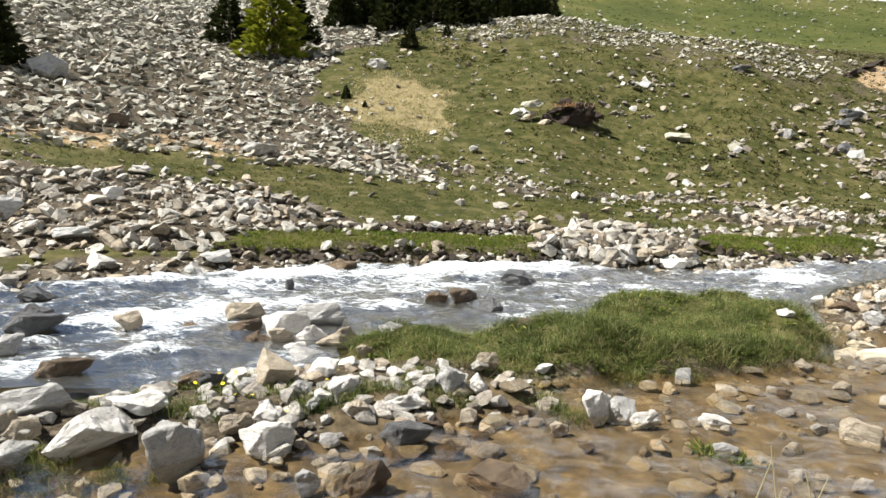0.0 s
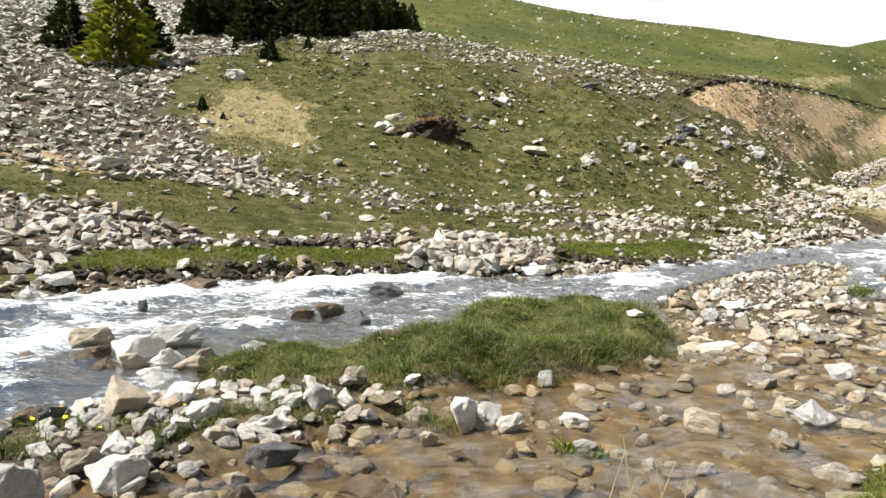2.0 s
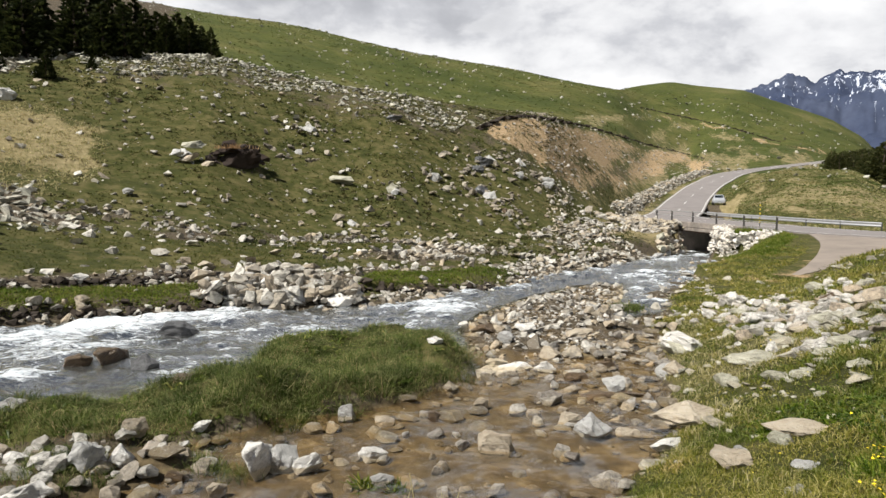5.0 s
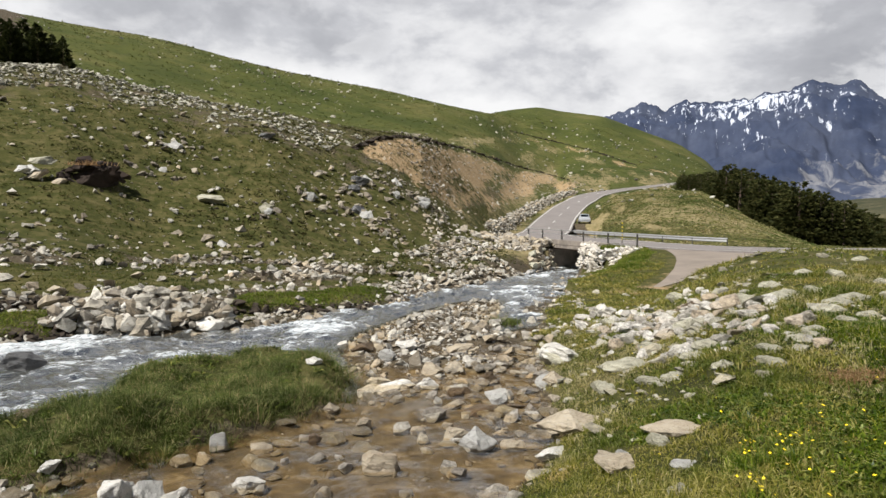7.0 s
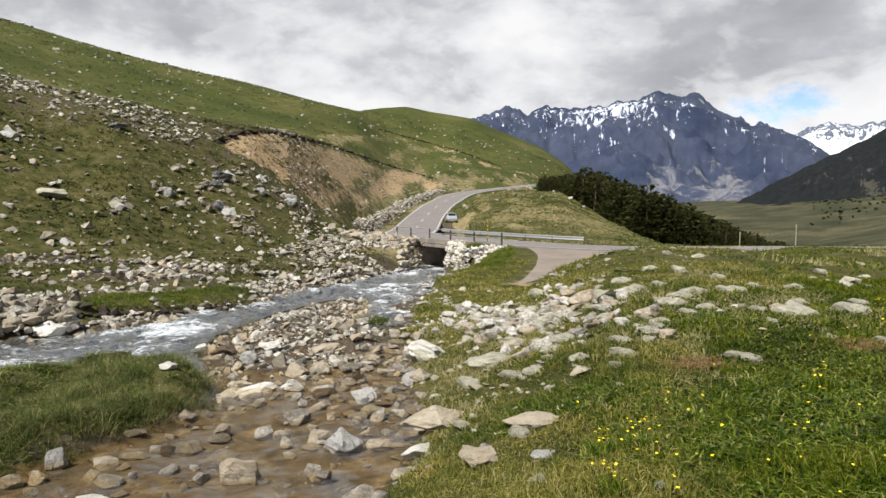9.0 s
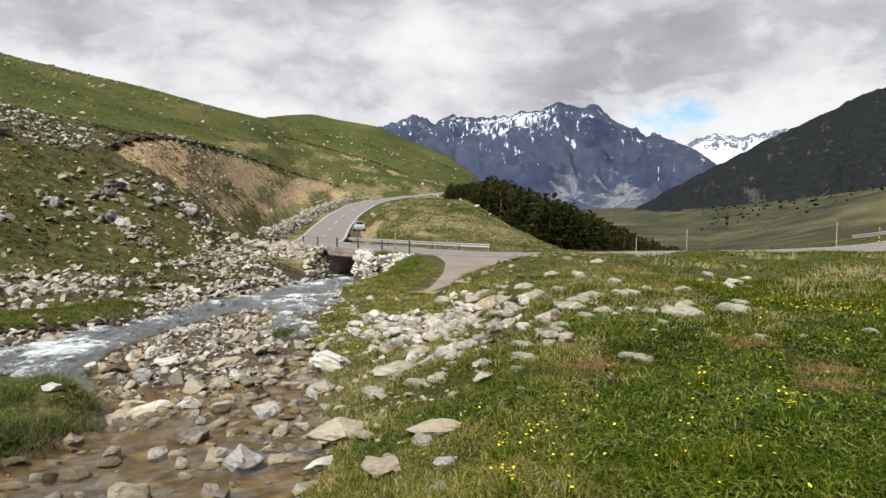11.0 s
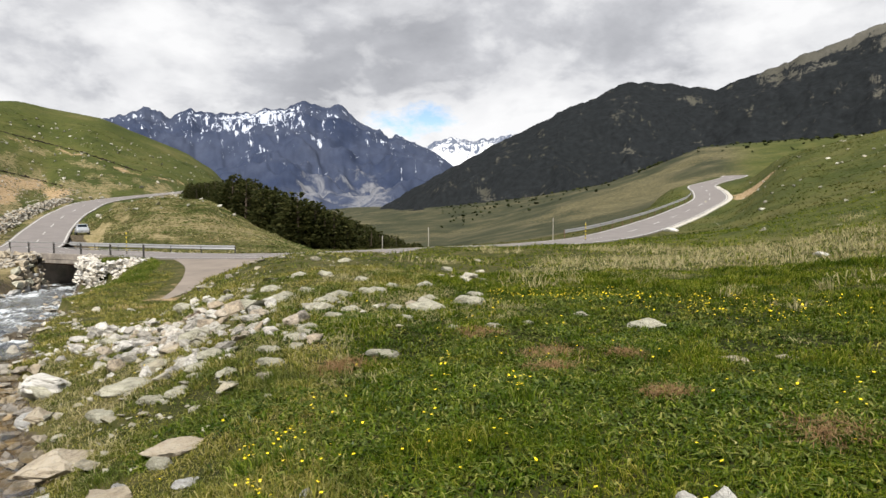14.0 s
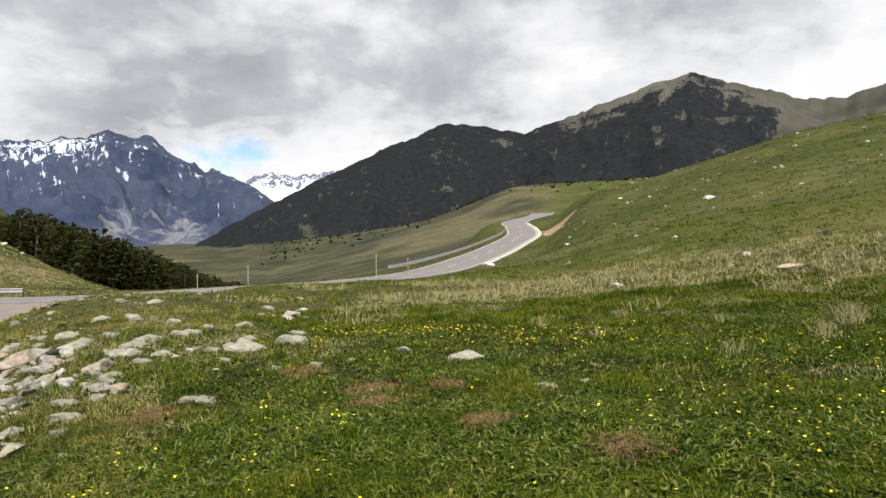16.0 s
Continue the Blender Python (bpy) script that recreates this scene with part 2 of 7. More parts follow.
def ground_material():
    m = Mat("mountain_ground", 0.95, spec=0.15)
    big = m.noise(0.22, 6, 0.6)
    mid = m.noise(1.3, 6, 0.65)
    fine = m.noise(9, 6, 0.7)
    ragged = m.noise(0.8, 8, 0.72)
    # turf ground is darkened to stand for shade between the tufts
    turf = m.ramp(big, [(0.34, (0.027, 0.034, 0.007)), (0.50, (0.054, 0.057, 0.013)), (0.66, (0.115, 0.098, 0.036))])
    dry = m.ramp(mid, [(0.36, (0.021, 0.026, 0.006)), (0.48, (0.052, 0.055, 0.012)), (0.62, (0.15, 0.122, 0.055))])
    turf = m.mix(0.6, turf, dry)
    turf = m.mix(m.ramp(fine, [(0.38, 0.0), (0.66, 1.0)]), turf, m.mix(0.5, turf, (0.045, 0.045, 0.014)))
    # soil colour, darkened for the shade in gaps between stones
    soil = m.ramp(fine, [(0.3, (0.020, 0.016, 0.010)), (0.5, (0.068, 0.053, 0.034)), (0.72, (0.18, 0.152, 0.108))])
    red = m.ramp(m.noise(4, 6, 0.7), [(0.3, (0.19, 0.128, 0.066)), (0.5, (0.34, 0.235, 0.128)), (0.7, (0.48, 0.385, 0.26))])
    straw = m.ramp(m.noise(2.2, 7, 0.72), [(0.3, (0.12, 0.11, 0.045)), (0.5, (0.21, 0.170, 0.085)), (0.7, (0.31, 0.255, 0.145))])
    silt = m.ramp(m.noise(3.5, 6, 0.65), [(0.3, (0.032, 0.024, 0.013)), (0.44, (0.082, 0.061, 0.033)), (0.58, (0.155, 0.116, 0.062)), (0.75, (0.29, 0.235, 0.15))])

    silt = m.mix(m.ramp(m.noise(0.7, 7, 0.68), [(0.48, 0.0), (0.64, 0.6)]), silt, m.ramp(fine, [(0.35, (0.055, 0.048, 0.035)), (0.55, (0.12, 0.10, 0.070)), (0.7, (0.22, 0.19, 0.14))]))

    def edge(name):
        return m.ramp(m.math("ADD", m.attr(name), m.math("ADD", m.math("MULTIPLY", m.math("SUBTRACT", fine, 0.5), 0.7), m.math("MULTIPLY", m.math("SUBTRACT", ragged, 0.5), 1.3))), [(0.42, 0.0), (0.58, 1.0)])

    far = m.attr("upland")
    up = m.ramp(m.noise(0.05, 7, 0.66, world_space=True), [(0.36, (0.042, 0.054, 0.011)), (0.52, (0.070, 0.078, 0.018)), (0.70, (0.125, 0.112, 0.040))])
    spots = m.noise(0.55, 6, 0.72, world_space=True)
    up = m.mix(m.ramp(spots, [(0.40, 0.8), (0.52, 0.0)]), up, m.mix(0.55, up, (0.03, 0.035, 0.012)))
    up = m.mix(m.ramp(m.noise(0.9, 5, 0.7, world_space=True), [(0.66, 0.0), (0.72, 0.7)]), up, (0.30, 0.28, 0.22))
    c = m.mix(far, turf, up)
    vale = m.ramp(m.noise(0.03, 8, 0.68, world_space=True), [(0.36, (0.024, 0.029, 0.014)), (0.52, (0.050, 0.051, 0.026)), (0.68, (0.108, 0.094, 0.053))])
    c = m.mix(m.attr("vale"), c, vale)
    # dark soil under the lush grass, with the blades' shade painted in
    c = m.mix(m.attr("lush"), c, m.ramp(mid, [(0.35, (0.016, 0.022, 0.005)), (0.65, (0.048, 0.046, 0.014))]))
    c = m.mix(edge("gravel"), c, soil)
    c = m.mix(edge("straw"), c, straw)
    c = m.mix(m.math("MULTIPLY", edge("red"), 0.92), c, red)
    c = m.mix(m.ramp(m.attr("silt"), [(0.4, 0.0), (0.6, 1.0)]), c, silt)
    m.colour(c)
    m.bump(m.noise(11, 8, 0.7), 0.7, 0.06)
    return m.m


mat_ground = ground_material()


def blade_material(name, stops, rough=0.65, spec=0.12, patch=0.0, deep=(0.50, 0.62, 0.45)):
    m = Mat(name, rough, spec=spec)
    c = m.ramp(m.island(), stops)
    if patch:
        c = m.mix(m.ramp(m.noise(patch, 6, 0.66, world_space=True), [(0.38, 1.0), (0.56, 0.0)]), c, m.mix(1.0, c, deep, "MULTIPLY"))
        c = m.mix(m.ramp(m.noise(patch * 2.3, 5, 0.66, world_space=True), [(0.52, 0.0), (0.68, 0.8)]), c, m.mix(1.0, c, (1.45, 1.22, 1.5), "MULTIPLY"))
    m.colour(c)
    tr = m.add("ShaderNodeBsdfTranslucent")
    m.link(c, tr.inputs[0])
    mixs = m.add("ShaderNodeMixShader")
    mixs.inputs[0].default_value = 0.38
    m.link(m.b.outputs[0], mixs.inputs[1]); m.link(tr.outputs[0], mixs.inputs[2])
    m.link(mixs.outputs[0], m.nt.nodes["Material Output"].inputs[0])
    return m.m


mat_grass = blade_material("meadow_grass", [(0.0, (0.086, 0.098, 0.012)), (0.35, (0.175, 0.176, 0.024)), (0.62, (0.30, 0.27, 0.06)), (0.88, (0.50, 0.43, 0.18)), (1.0, (0.08, 0.11, 0.012))], patch=0.8, deep=(0.36, 0.52, 0.36))
mat_sedge = blade_material("bank_grass", [(0.0, (0.060, 0.084, 0.016)), (0.45, (0.115, 0.150, 0.036)), (0.7, (0.205, 0.23, 0.075)), (0.88, (0.31, 0.29, 0.13)), (1.0, (0.42, 0.33, 0.17))], patch=1.6, deep=(0.38, 0.46, 0.38))
mat_lush = blade_material("lush_grass", [(0.0, (0.034, 0.062, 0.004)), (0.4, (0.084, 0.122, 0.007)), (0.74, (0.185, 0.215, 0.016)), (0.95, (0.36, 0.33, 0.07)), (1.0, (0.06, 0.09, 0.004))], spec=0.05, patch=1.1, deep=(0.36, 0.50, 0.36))
mat_straw = blade_material("dry_grass", [(0.0, (0.40, 0.34, 0.17)), (0.6, (0.50, 0.44, 0.25)), (1.0, (0.25, 0.25, 0.08))])
mat_leaf = blade_material("meadow_leaves", [(0.0, (0.042, 0.078, 0.006)), (0.6, (0.100, 0.150, 0.010)), (0.88, (0.24, 0.28, 0.035)), (1.0, (0.40, 0.38, 0.13))], 0.42, 0.2, 0.9)
mat_needles = blade_material("pine_needles", [(0.0, (0.015, 0.021, 0.006)), (0.6, (0.028, 0.035, 0.010)), (1.0, (0.055, 0.060, 0.018))])
mat_bright = blade_material("bright_pine_needles", [(0.0, (0.11, 0.13, 0.012)), (0.6, (0.20, 0.22, 0.02)), (1.0, (0.28, 0.28, 0.04))])
mat_wood_needles = blade_material("wood_needles", [(0.0, (0.030, 0.038, 0.011)), (0.6, (0.056, 0.061, 0.018)), (1.0, (0.105, 0.10, 0.034))])
mat_petal = Mat("yellow_petals", 0.5).colour((0.82, 0.62, 0.015)).m


def plain(name, c, rough=0.7, metal=0.0, vary=0.25, scale=6.0, bump=0.15):
    m = Mat(name, rough, metal)
    n = m.noise(scale, 6, 0.65)
    m.colour(m.mix(m.ramp(n, [(0.3, 0.0), (0.7, 1.0)]), tuple(v * (1 - vary) for v in c), tuple(min(1, v * (1 + vary)) for v in c)))
    m.bump(m.noise(scale * 6, 5, 0.6), bump, 0.01)
    return m.m


mat_bark = plain("bark", (0.085, 0.06, 0.045), 0.9, scale=9, bump=0.6)
mat_asphalt = plain("asphalt", (0.195, 0.175, 0.165), 0.85, vary=0.14, scale=0.8)
mat_spur = plain("dusty_asphalt", (0.222, 0.185, 0.152), 0.9, vary=0.2, scale=0.6)
mat_line = plain("road_paint", (0.46, 0.45, 0.42), 0.7, vary=0.35, scale=3)
mat_concrete = plain("stained_concrete", (0.22, 0.19, 0.16), 0.85, vary=0.4, scale=1.6)
mat_dark_steel = plain("dark_painted_steel", (0.10, 0.095, 0.09), 0.5, 0.6)
mat_galv = plain("galvanised_steel", (0.50, 0.50, 0.50), 0.45, 0.7, 0.12)
mat_timber = plain("weathered_timber", (0.13, 0.075, 0.05), 0.85, vary=0.4)


# ---- building blocks ----
def mesh_np(name, verts, faces, mat, smooth=False):
    """A mesh from arrays: verts n x 3, faces m x 3 or m x 4."""
    me = bpy.data.meshes.new(name)
    verts, faces = np.asarray(verts, np.float32), np.asarray(faces, np.int32)
    k = faces.shape[1]
    me.vertices.add(len(verts)); me.vertices.foreach_set("co", verts.ravel())
    me.loops.add(faces.size); me.loops.foreach_set("vertex_index", faces.ravel())
    me.polygons.add(len(faces)); me.polygons.foreach_set("loop_start", np.arange(0, faces.size, k, dtype=np.int32))
    me.polygons.foreach_set("use_smooth", np.full(len(faces), smooth))
    me.materials.append(mat)
    me.update(calc_edges=True)
    return me


def part(name, bm, mat, parent=None, label="", smooth=False):
    """Links a bmesh as one mesh object, under a thing or part."""
    me = bpy.data.meshes.new(name)
    bm.to_mesh(me)
    bm.free()
    me.materials.append(mat)
    if smooth:
        me.polygons.foreach_set("use_smooth", np.full(len(me.polygons), True))
    ob = new(name, me)
    if parent:
        ob.parent = parent
    if label:
        tagged(ob, label)
    return ob


def box_bm(bm, size, m, bevel=0.0):
    r = bmesh.ops.create_cube(bm, size=1.0, matrix=m @ Matrix.Diagonal((*size, 1)))
    if bevel:
        es = {e for v in r["verts"] for e in v.link_edges}
        bmesh.ops.bevel(bm, geom=list(es), offset=bevel, segments=1, affect="EDGES")
    return bm


def box(size, m, bevel=0.0):
    return box_bm(bmesh.new(), size, m, bevel)


def cyl(r1, r2, h, m, seg=10):
    bm = bmesh.new()
    bmesh.ops.create_cone(bm, cap_ends=True, segments=seg, radius1=r1, radius2=r2, depth=h, matrix=m)
    return bm


def smooth01(a, b, x):
    t = np.clip((x - a) / (b - a), 0, 1)
    return t * t * (3 - 2 * t)


# value noise on arrays
_rng = np.random.RandomState(7)
_LAT = _rng.rand(256, 256)


def vnoise(x, y, scale, octaves=4, gain=0.5, seed=0):
    x, y = np.asarray(x, float) * scale + 13.7 * seed, np.asarray(y, float) * scale + 7.3 * seed
    total, amp, norm = 0.0, 1.0, 0.0
    for _ in range(octaves):
        xi, yi = np.floor(x).astype(int), np.floor(y).astype(int)
        fx, fy = x - xi, y - yi
        fx, fy = fx * fx * (3 - 2 * fx), fy * fy * (3 - 2 * fy)
        a, b = _LAT[xi % 256, yi % 256], _LAT[(xi + 1) % 256, yi % 256]
        c, d = _LAT[xi % 256, (yi + 1) % 256], _LAT[(xi + 1) % 256, (yi + 1) % 256]
        total = total + amp * ((a * (1 - fx) + b * fx) * (1 - fy) + (c * (1 - fx) + d * fx) * fy)
        norm += amp
        amp *= gain
        x, y = x * 2.03 + 5.1, y * 2.03 + 9.7
    return total / norm * 2 - 1


def line_dist(x, y, pts):
    """Distance to a polyline, and on which side (left of its way: plus)."""
    best, side = np.full(np.shape(x), 1e9), np.zeros(np.shape(x))
    pts = np.asarray(pts, float)
    for (ax, ay), (bx, by) in zip(pts[:-1], pts[1:]):
        dx, dy = bx - ax, by - ay
        t = np.clip(((x - ax) * dx + (y - ay) * dy) / (dx * dx + dy * dy), 0, 1)
        d = np.hypot(x - ax - t * dx, y - ay - t * dy)
        s = np.sign(dx * (y - ay) - dy * (x - ax))
        near = d < best - 1e-6
        best, side = np.where(near, d, best), np.where(near, s, side)
    return best * side


def inside(x, y, poly):
    """Signed distance to a closed outline: plus inside."""
    poly = np.asarray(poly, float)
    d, c = np.full(np.shape(x), 1e9), np.zeros(np.shape(x), bool)
    for (ax, ay), (bx, by) in zip(poly, np.roll(poly, -1, 0)):
        dx, dy = bx - ax, by - ay
        t = np.clip(((x - ax) * dx + (y - ay) * dy) / (dx * dx + dy * dy), 0, 1)
        d = np.minimum(d, np.hypot(x - ax - t * dx, y - ay - t * dy))
        if dy:
            c ^= ((ay > y) != (by > y)) & (x < dx * (y - ay) / dy + ax)
    return np.where(c, d, -d)


# ---- the lie of the land ----
EX, EY = 0.2, -0.45                     # where the rings of the land are centred
# rings of the land: bearing, distance, height
RING_A = [(-180, 14, 1.2), (-90, 14, -0.2), (-60, 14, -0.5), (-25, 14.5, -0.7), (-12, 15.5, -0.8), (0, 18, -1.0), (9, 19, -1.15), (15, 19, -1.25), (24, 22, -1.5),
          (33, 28, -1.75), (37, 32, -1.85), (42, 40, -2.0), (46, 44, -2.4), (49, 42, -2.6), (51.5, 41, -2.5), (53, 36, -1.95), (55, 31, -1.5), (58, 26, -0.50), (62, 25, 0.18), (66, 24, 0.34), (71, 24, 0.32), (74, 24, 0.20), (76.5, 24, 0.08), (79, 24, 0.05),
          (82, 24, 0.06), (96, 25, 0.22), (104, 25, 0.6), (110, 25, 0.95), (118, 25, 1.4), (126, 25, 1.7), (180, 14, 1.2)]
RING_B = [(-180, 60, 7), (-60, 30, 2.8), (-25, 31, 2.1), (-12, 31, 1.1), (0, 33, 0.45), (9, 33, -0.05), (15, 34, -0.8), (24, 35, -1.1), (33, 42, -1.3), (37, 48, -1.2),
          (40, 58, -1.1), (42, 70, -1.0), (44, 86, -0.8), (46, 102, 0.2), (47.2, 112, 1.0), (48.2, 62, -1.3), (52, 54, -1.35), (58, 50, -1.3), (64, 49, -1.15), (70, 50, -1.05), (77, 53, -0.98), (84, 57, -0.95), (90, 62, -0.6), (96, 62, 0.2),
          (100, 60, 0.9), (104, 60, 2.6), (110, 60, 4.4), (118, 60, 6.2), (126, 60, 7.2), (180, 60, 7)]
RING_C = [(-180, 140, 26.0), (-60, 62, 15.0), (-25, 62, 11.0), (-12, 62, 10.0), (0, 67, 12.9), (9, 70, 14.0), (15, 70, 12.6), (24, 72, 11.2), (33, 78, 9.9), (36, 88, 10.4), (38, 104, 11.0), (40, 124, 11.6), (42, 144, 11.7), (44, 166, 10.8), (46, 178, 9.6), (47.2, 178, 8.2), (48.3, 104, 1.2), (50, 95, 0.6), (54, 90, 2.4), (58, 92, 2.3), (62, 90, -0.6), (66, 88, -3.0), (77, 78, -2.6), (84, 80, -1.8), (90, 88, -0.6), (96, 122, 4.0), (98.5, 120, 4.2), (100, 118, 6.6), (101.5, 119, 8.8), (104, 122, 10.6), (107.8, 127, 13.0), (110, 130, 14.5), (113.5, 134.4, 17.0), (118, 140, 20.6), (126, 150, 25.4), (180, 140, 26.0)]
RING_D = [(-180, 220, 34), (-60, 120, 33), (-25, 120, 27), (0, 105, 20.6), (9, 95, 17.2), (24, 104, 13.5), (37, 124, 13.4), (40, 152, 15.8), (42, 176, 18.2), (44, 196, 17.6), (47.2, 206, 15.6), (48.6, 176, 9.6), (50, 160, 6.4),
          (54, 160, 6.4), (58, 185, 8.0), (62, 160, -1.5), (66, 150, -8), (77, 150, -13), (84, 160, -10), (90, 170, -6), (96, 165, 6.6), (100, 168, 8.8),
          (104, 175, 14), (110, 200, 18), (126, 220, 30), (180, 220, 34)]
RING_E = [(-180, 420, 70.0), (-60, 250, 66.0), (-25, 250, 59.0), (5.7, 250, 57.4), (15, 250, 54.1), (23.7, 250, 47.8), (33, 253, 41.6), (35.6, 250, 39.0), (39, 246, 35.8), (41.6, 250, 34.6), (42.4, 288, 40.0), (45.5, 310, 44.6), (50.6, 322, 40.9), (54, 330, 34.2), (56.6, 333, 28.6), (58.4, 336, 21.8), (60.5, 340, 8.0), (64, 360, -20.0), (77, 420, -16.0), (90, 420, 4.0), (100, 420, 18.0), (126, 420, 34.0), (180, 420, 70.0)]
RING_F = [(-180, 900, 110), (-25, 700, 70), (40, 700, 40), (58, 800, -25), (70, 900, 1), (77, 860, 9), (84, 830, 20), (90, 800, 36), (97, 780, 68), (104, 780, 72), (112, 780, 74), (126, 800, 66), (180, 900, 110)]
# water's edge: the far bank and the meadow bank, both followed downstream
FAR_BANK = [(-40, 1), (-20, 7), (-12, 10), (-8.3, 12.2), (-6.3, 13.8), (-3.7, 15.5), (0, 17.4), (3.5, 18), (6.8, 17.2), (9, 17.9), (12.2, 19.8), (21, 26), (30, 31.5), (38, 37), (43.0, 40.3), (44.2, 41.1), (50, 46)]
NEAR_BANK = [(-40, -3), (-20, 2), (-8, 3.2), (-4, 3.3), (-1, 3.2), (2, 3.5), (4.3, 4.4), (5.6, 5.1), (6.8, 6.1), (8.1, 7.2), (11, 10.6), (12.8, 12.3), (18.6, 17.5), (33.3, 28.7), (39.5, 33.4), (42.9, 36.2), (50, 41.5)]
ISLAND = [(-1.5, 8.7), (0.3, 7.6), (2.2, 8.1), (3.6, 8.2), (5.1, 8.8), (6.3, 10.4), (6.8, 12.4), (5.6, 13.3), (3.5, 12.9), (2.4, 11.3), (0.6, 10.0), (-1.0, 9.6)]
BAR = [(-6.5, 5.6), (-4.2, 6.6), (-2.8, 7.6), (-1.4, 8.4), (0.4, 7.9), (0.8, 7.0), (-0.4, 6.0), (-2.0, 5.3), (-4.0, 4.7), (-6.5, 4.6)]
SPIT = [(6.9, 10.6), (7.6, 13.2), (9.6, 15.6), (13.5, 18.6), (17.5, 21.0), (19.5, 21.0), (16.5, 17.6), (13.2, 14.4), (10.6, 11.7), (8.6, 9.6)]
ROAD = [(166, -28, 9.6), (161.7, -26.4, 8.9), (148.5, -19.0, 6.9), (133, -17.9, 5.2), (118, -16.2, 3.6), (100, -11.0, 1.8), (84.5, -6.6, 0.62), (66, -0.8, -0.5), (57.5, 5.4, -0.93), (51.8, 11.5, -0.99), (47.4, 16.8, -1.06), (44.7, 21.4, -1.12),
        (44.0, 26.6, -1.16), (44.6, 32.0, -1.14), (46.0, 38.0, -1.1), (47.8, 44.0, -1.1), (51.5, 49.6, -1.08), (58, 55.0, -0.92), (73.6, 67.6, 0.45), (88.7, 77.6, 2.5), (109, 87.7, 4.7), (155.5, 100.4, 7.9), (190, 112, 10.2)]


def curve_pts(pts, step):
    """A smooth line through points, sampled about every step metres."""
    p = np.asarray(pts, float)
    q = np.vstack([2 * p[0] - p[1], p, 2 * p[-1] - p[-2]])
    out = []
    for k in range(1, len(q) - 2):
        n = max(1, int(np.linalg.norm(q[k + 1] - q[k]) / step))
        for s in np.arange(n) / n:
            a, b, c, d = q[k - 1], q[k], q[k + 1], q[k + 2]
            out.append(0.5 * (2 * b + (c - a) * s + (2 * a - 5 * b + 4 * c - d) * s * s + (3 * b - a - 3 * c + d) * s ** 3))
    return np.array(out + [p[-1]])


ROAD_LINE = curve_pts(ROAD, 1.5)
SPUR = curve_pts([(43.6, 25.6, -1.16), (40, 23.4, -1.18), (36, 21.2, -1.22), (31, 19.0, -1.34), (27, 17.6, -1.5), (24.5, 16.9, -1.62)], 1.0)
FAR_LINE, NEAR_LINE = curve_pts(FAR_BANK, 2.0), curve_pts(NEAR_BANK, 2.0)


def water_z(x, y):
    return -1.2 - 0.044 * ((x - 4) * 0.75 + (y - 6) * 0.65)


def rings_z(x, y):
    dx, dy = x - EX, y - EY
    az, r = np.degrees(np.arctan2(dx, dy)), np.hypot(dx, dy)
    rs, zs = [np.zeros_like(r), np.full_like(r, 5.0)], [np.full_like(r, 0.35), 0.02 + 0.1 * smooth01(80, 130, az)]
    for ring in (RING_A, RING_B, RING_C, RING_D, RING_E, RING_F):
        a = np.array(ring, float)
        rs.append(np.interp(az, a[:, 0], a[:, 1])); zs.append(np.interp(az, a[:, 0], a[:, 2]))
    rs.append(rs[-1] + 4000); zs.append(zs[-1] + 60)
    rs, zs = np.array(rs), np.array(zs)
    h = np.maximum(np.diff(rs, axis=0), 0.5)
    s = np.diff(zs, axis=0) / h
    m = np.zeros_like(zs)
    up = s[:-1] * s[1:] > 0
    m[1:-1] = np.where(up, 2 * s[:-1] * s[1:] / np.where(up, s[:-1] + s[1:], 1), 0)
    m[0], m[-1] = s[0], s[-1]
    z = np.zeros_like(r)
    for k in range(len(h)):
        t = np.clip((r - rs[k]) / h[k], 0, 1)
        v = (2 * t ** 3 - 3 * t * t + 1) * zs[k] + (t ** 3 - 2 * t * t + t) * h[k] * m[k] + (3 * t * t - 2 * t ** 3) * zs[k + 1] + (t ** 3 - t * t) * h[k] * m[k + 1]
        z = np.where((r >= rs[k]) & (r <= rs[k + 1]), v, z)
    return z, az, r


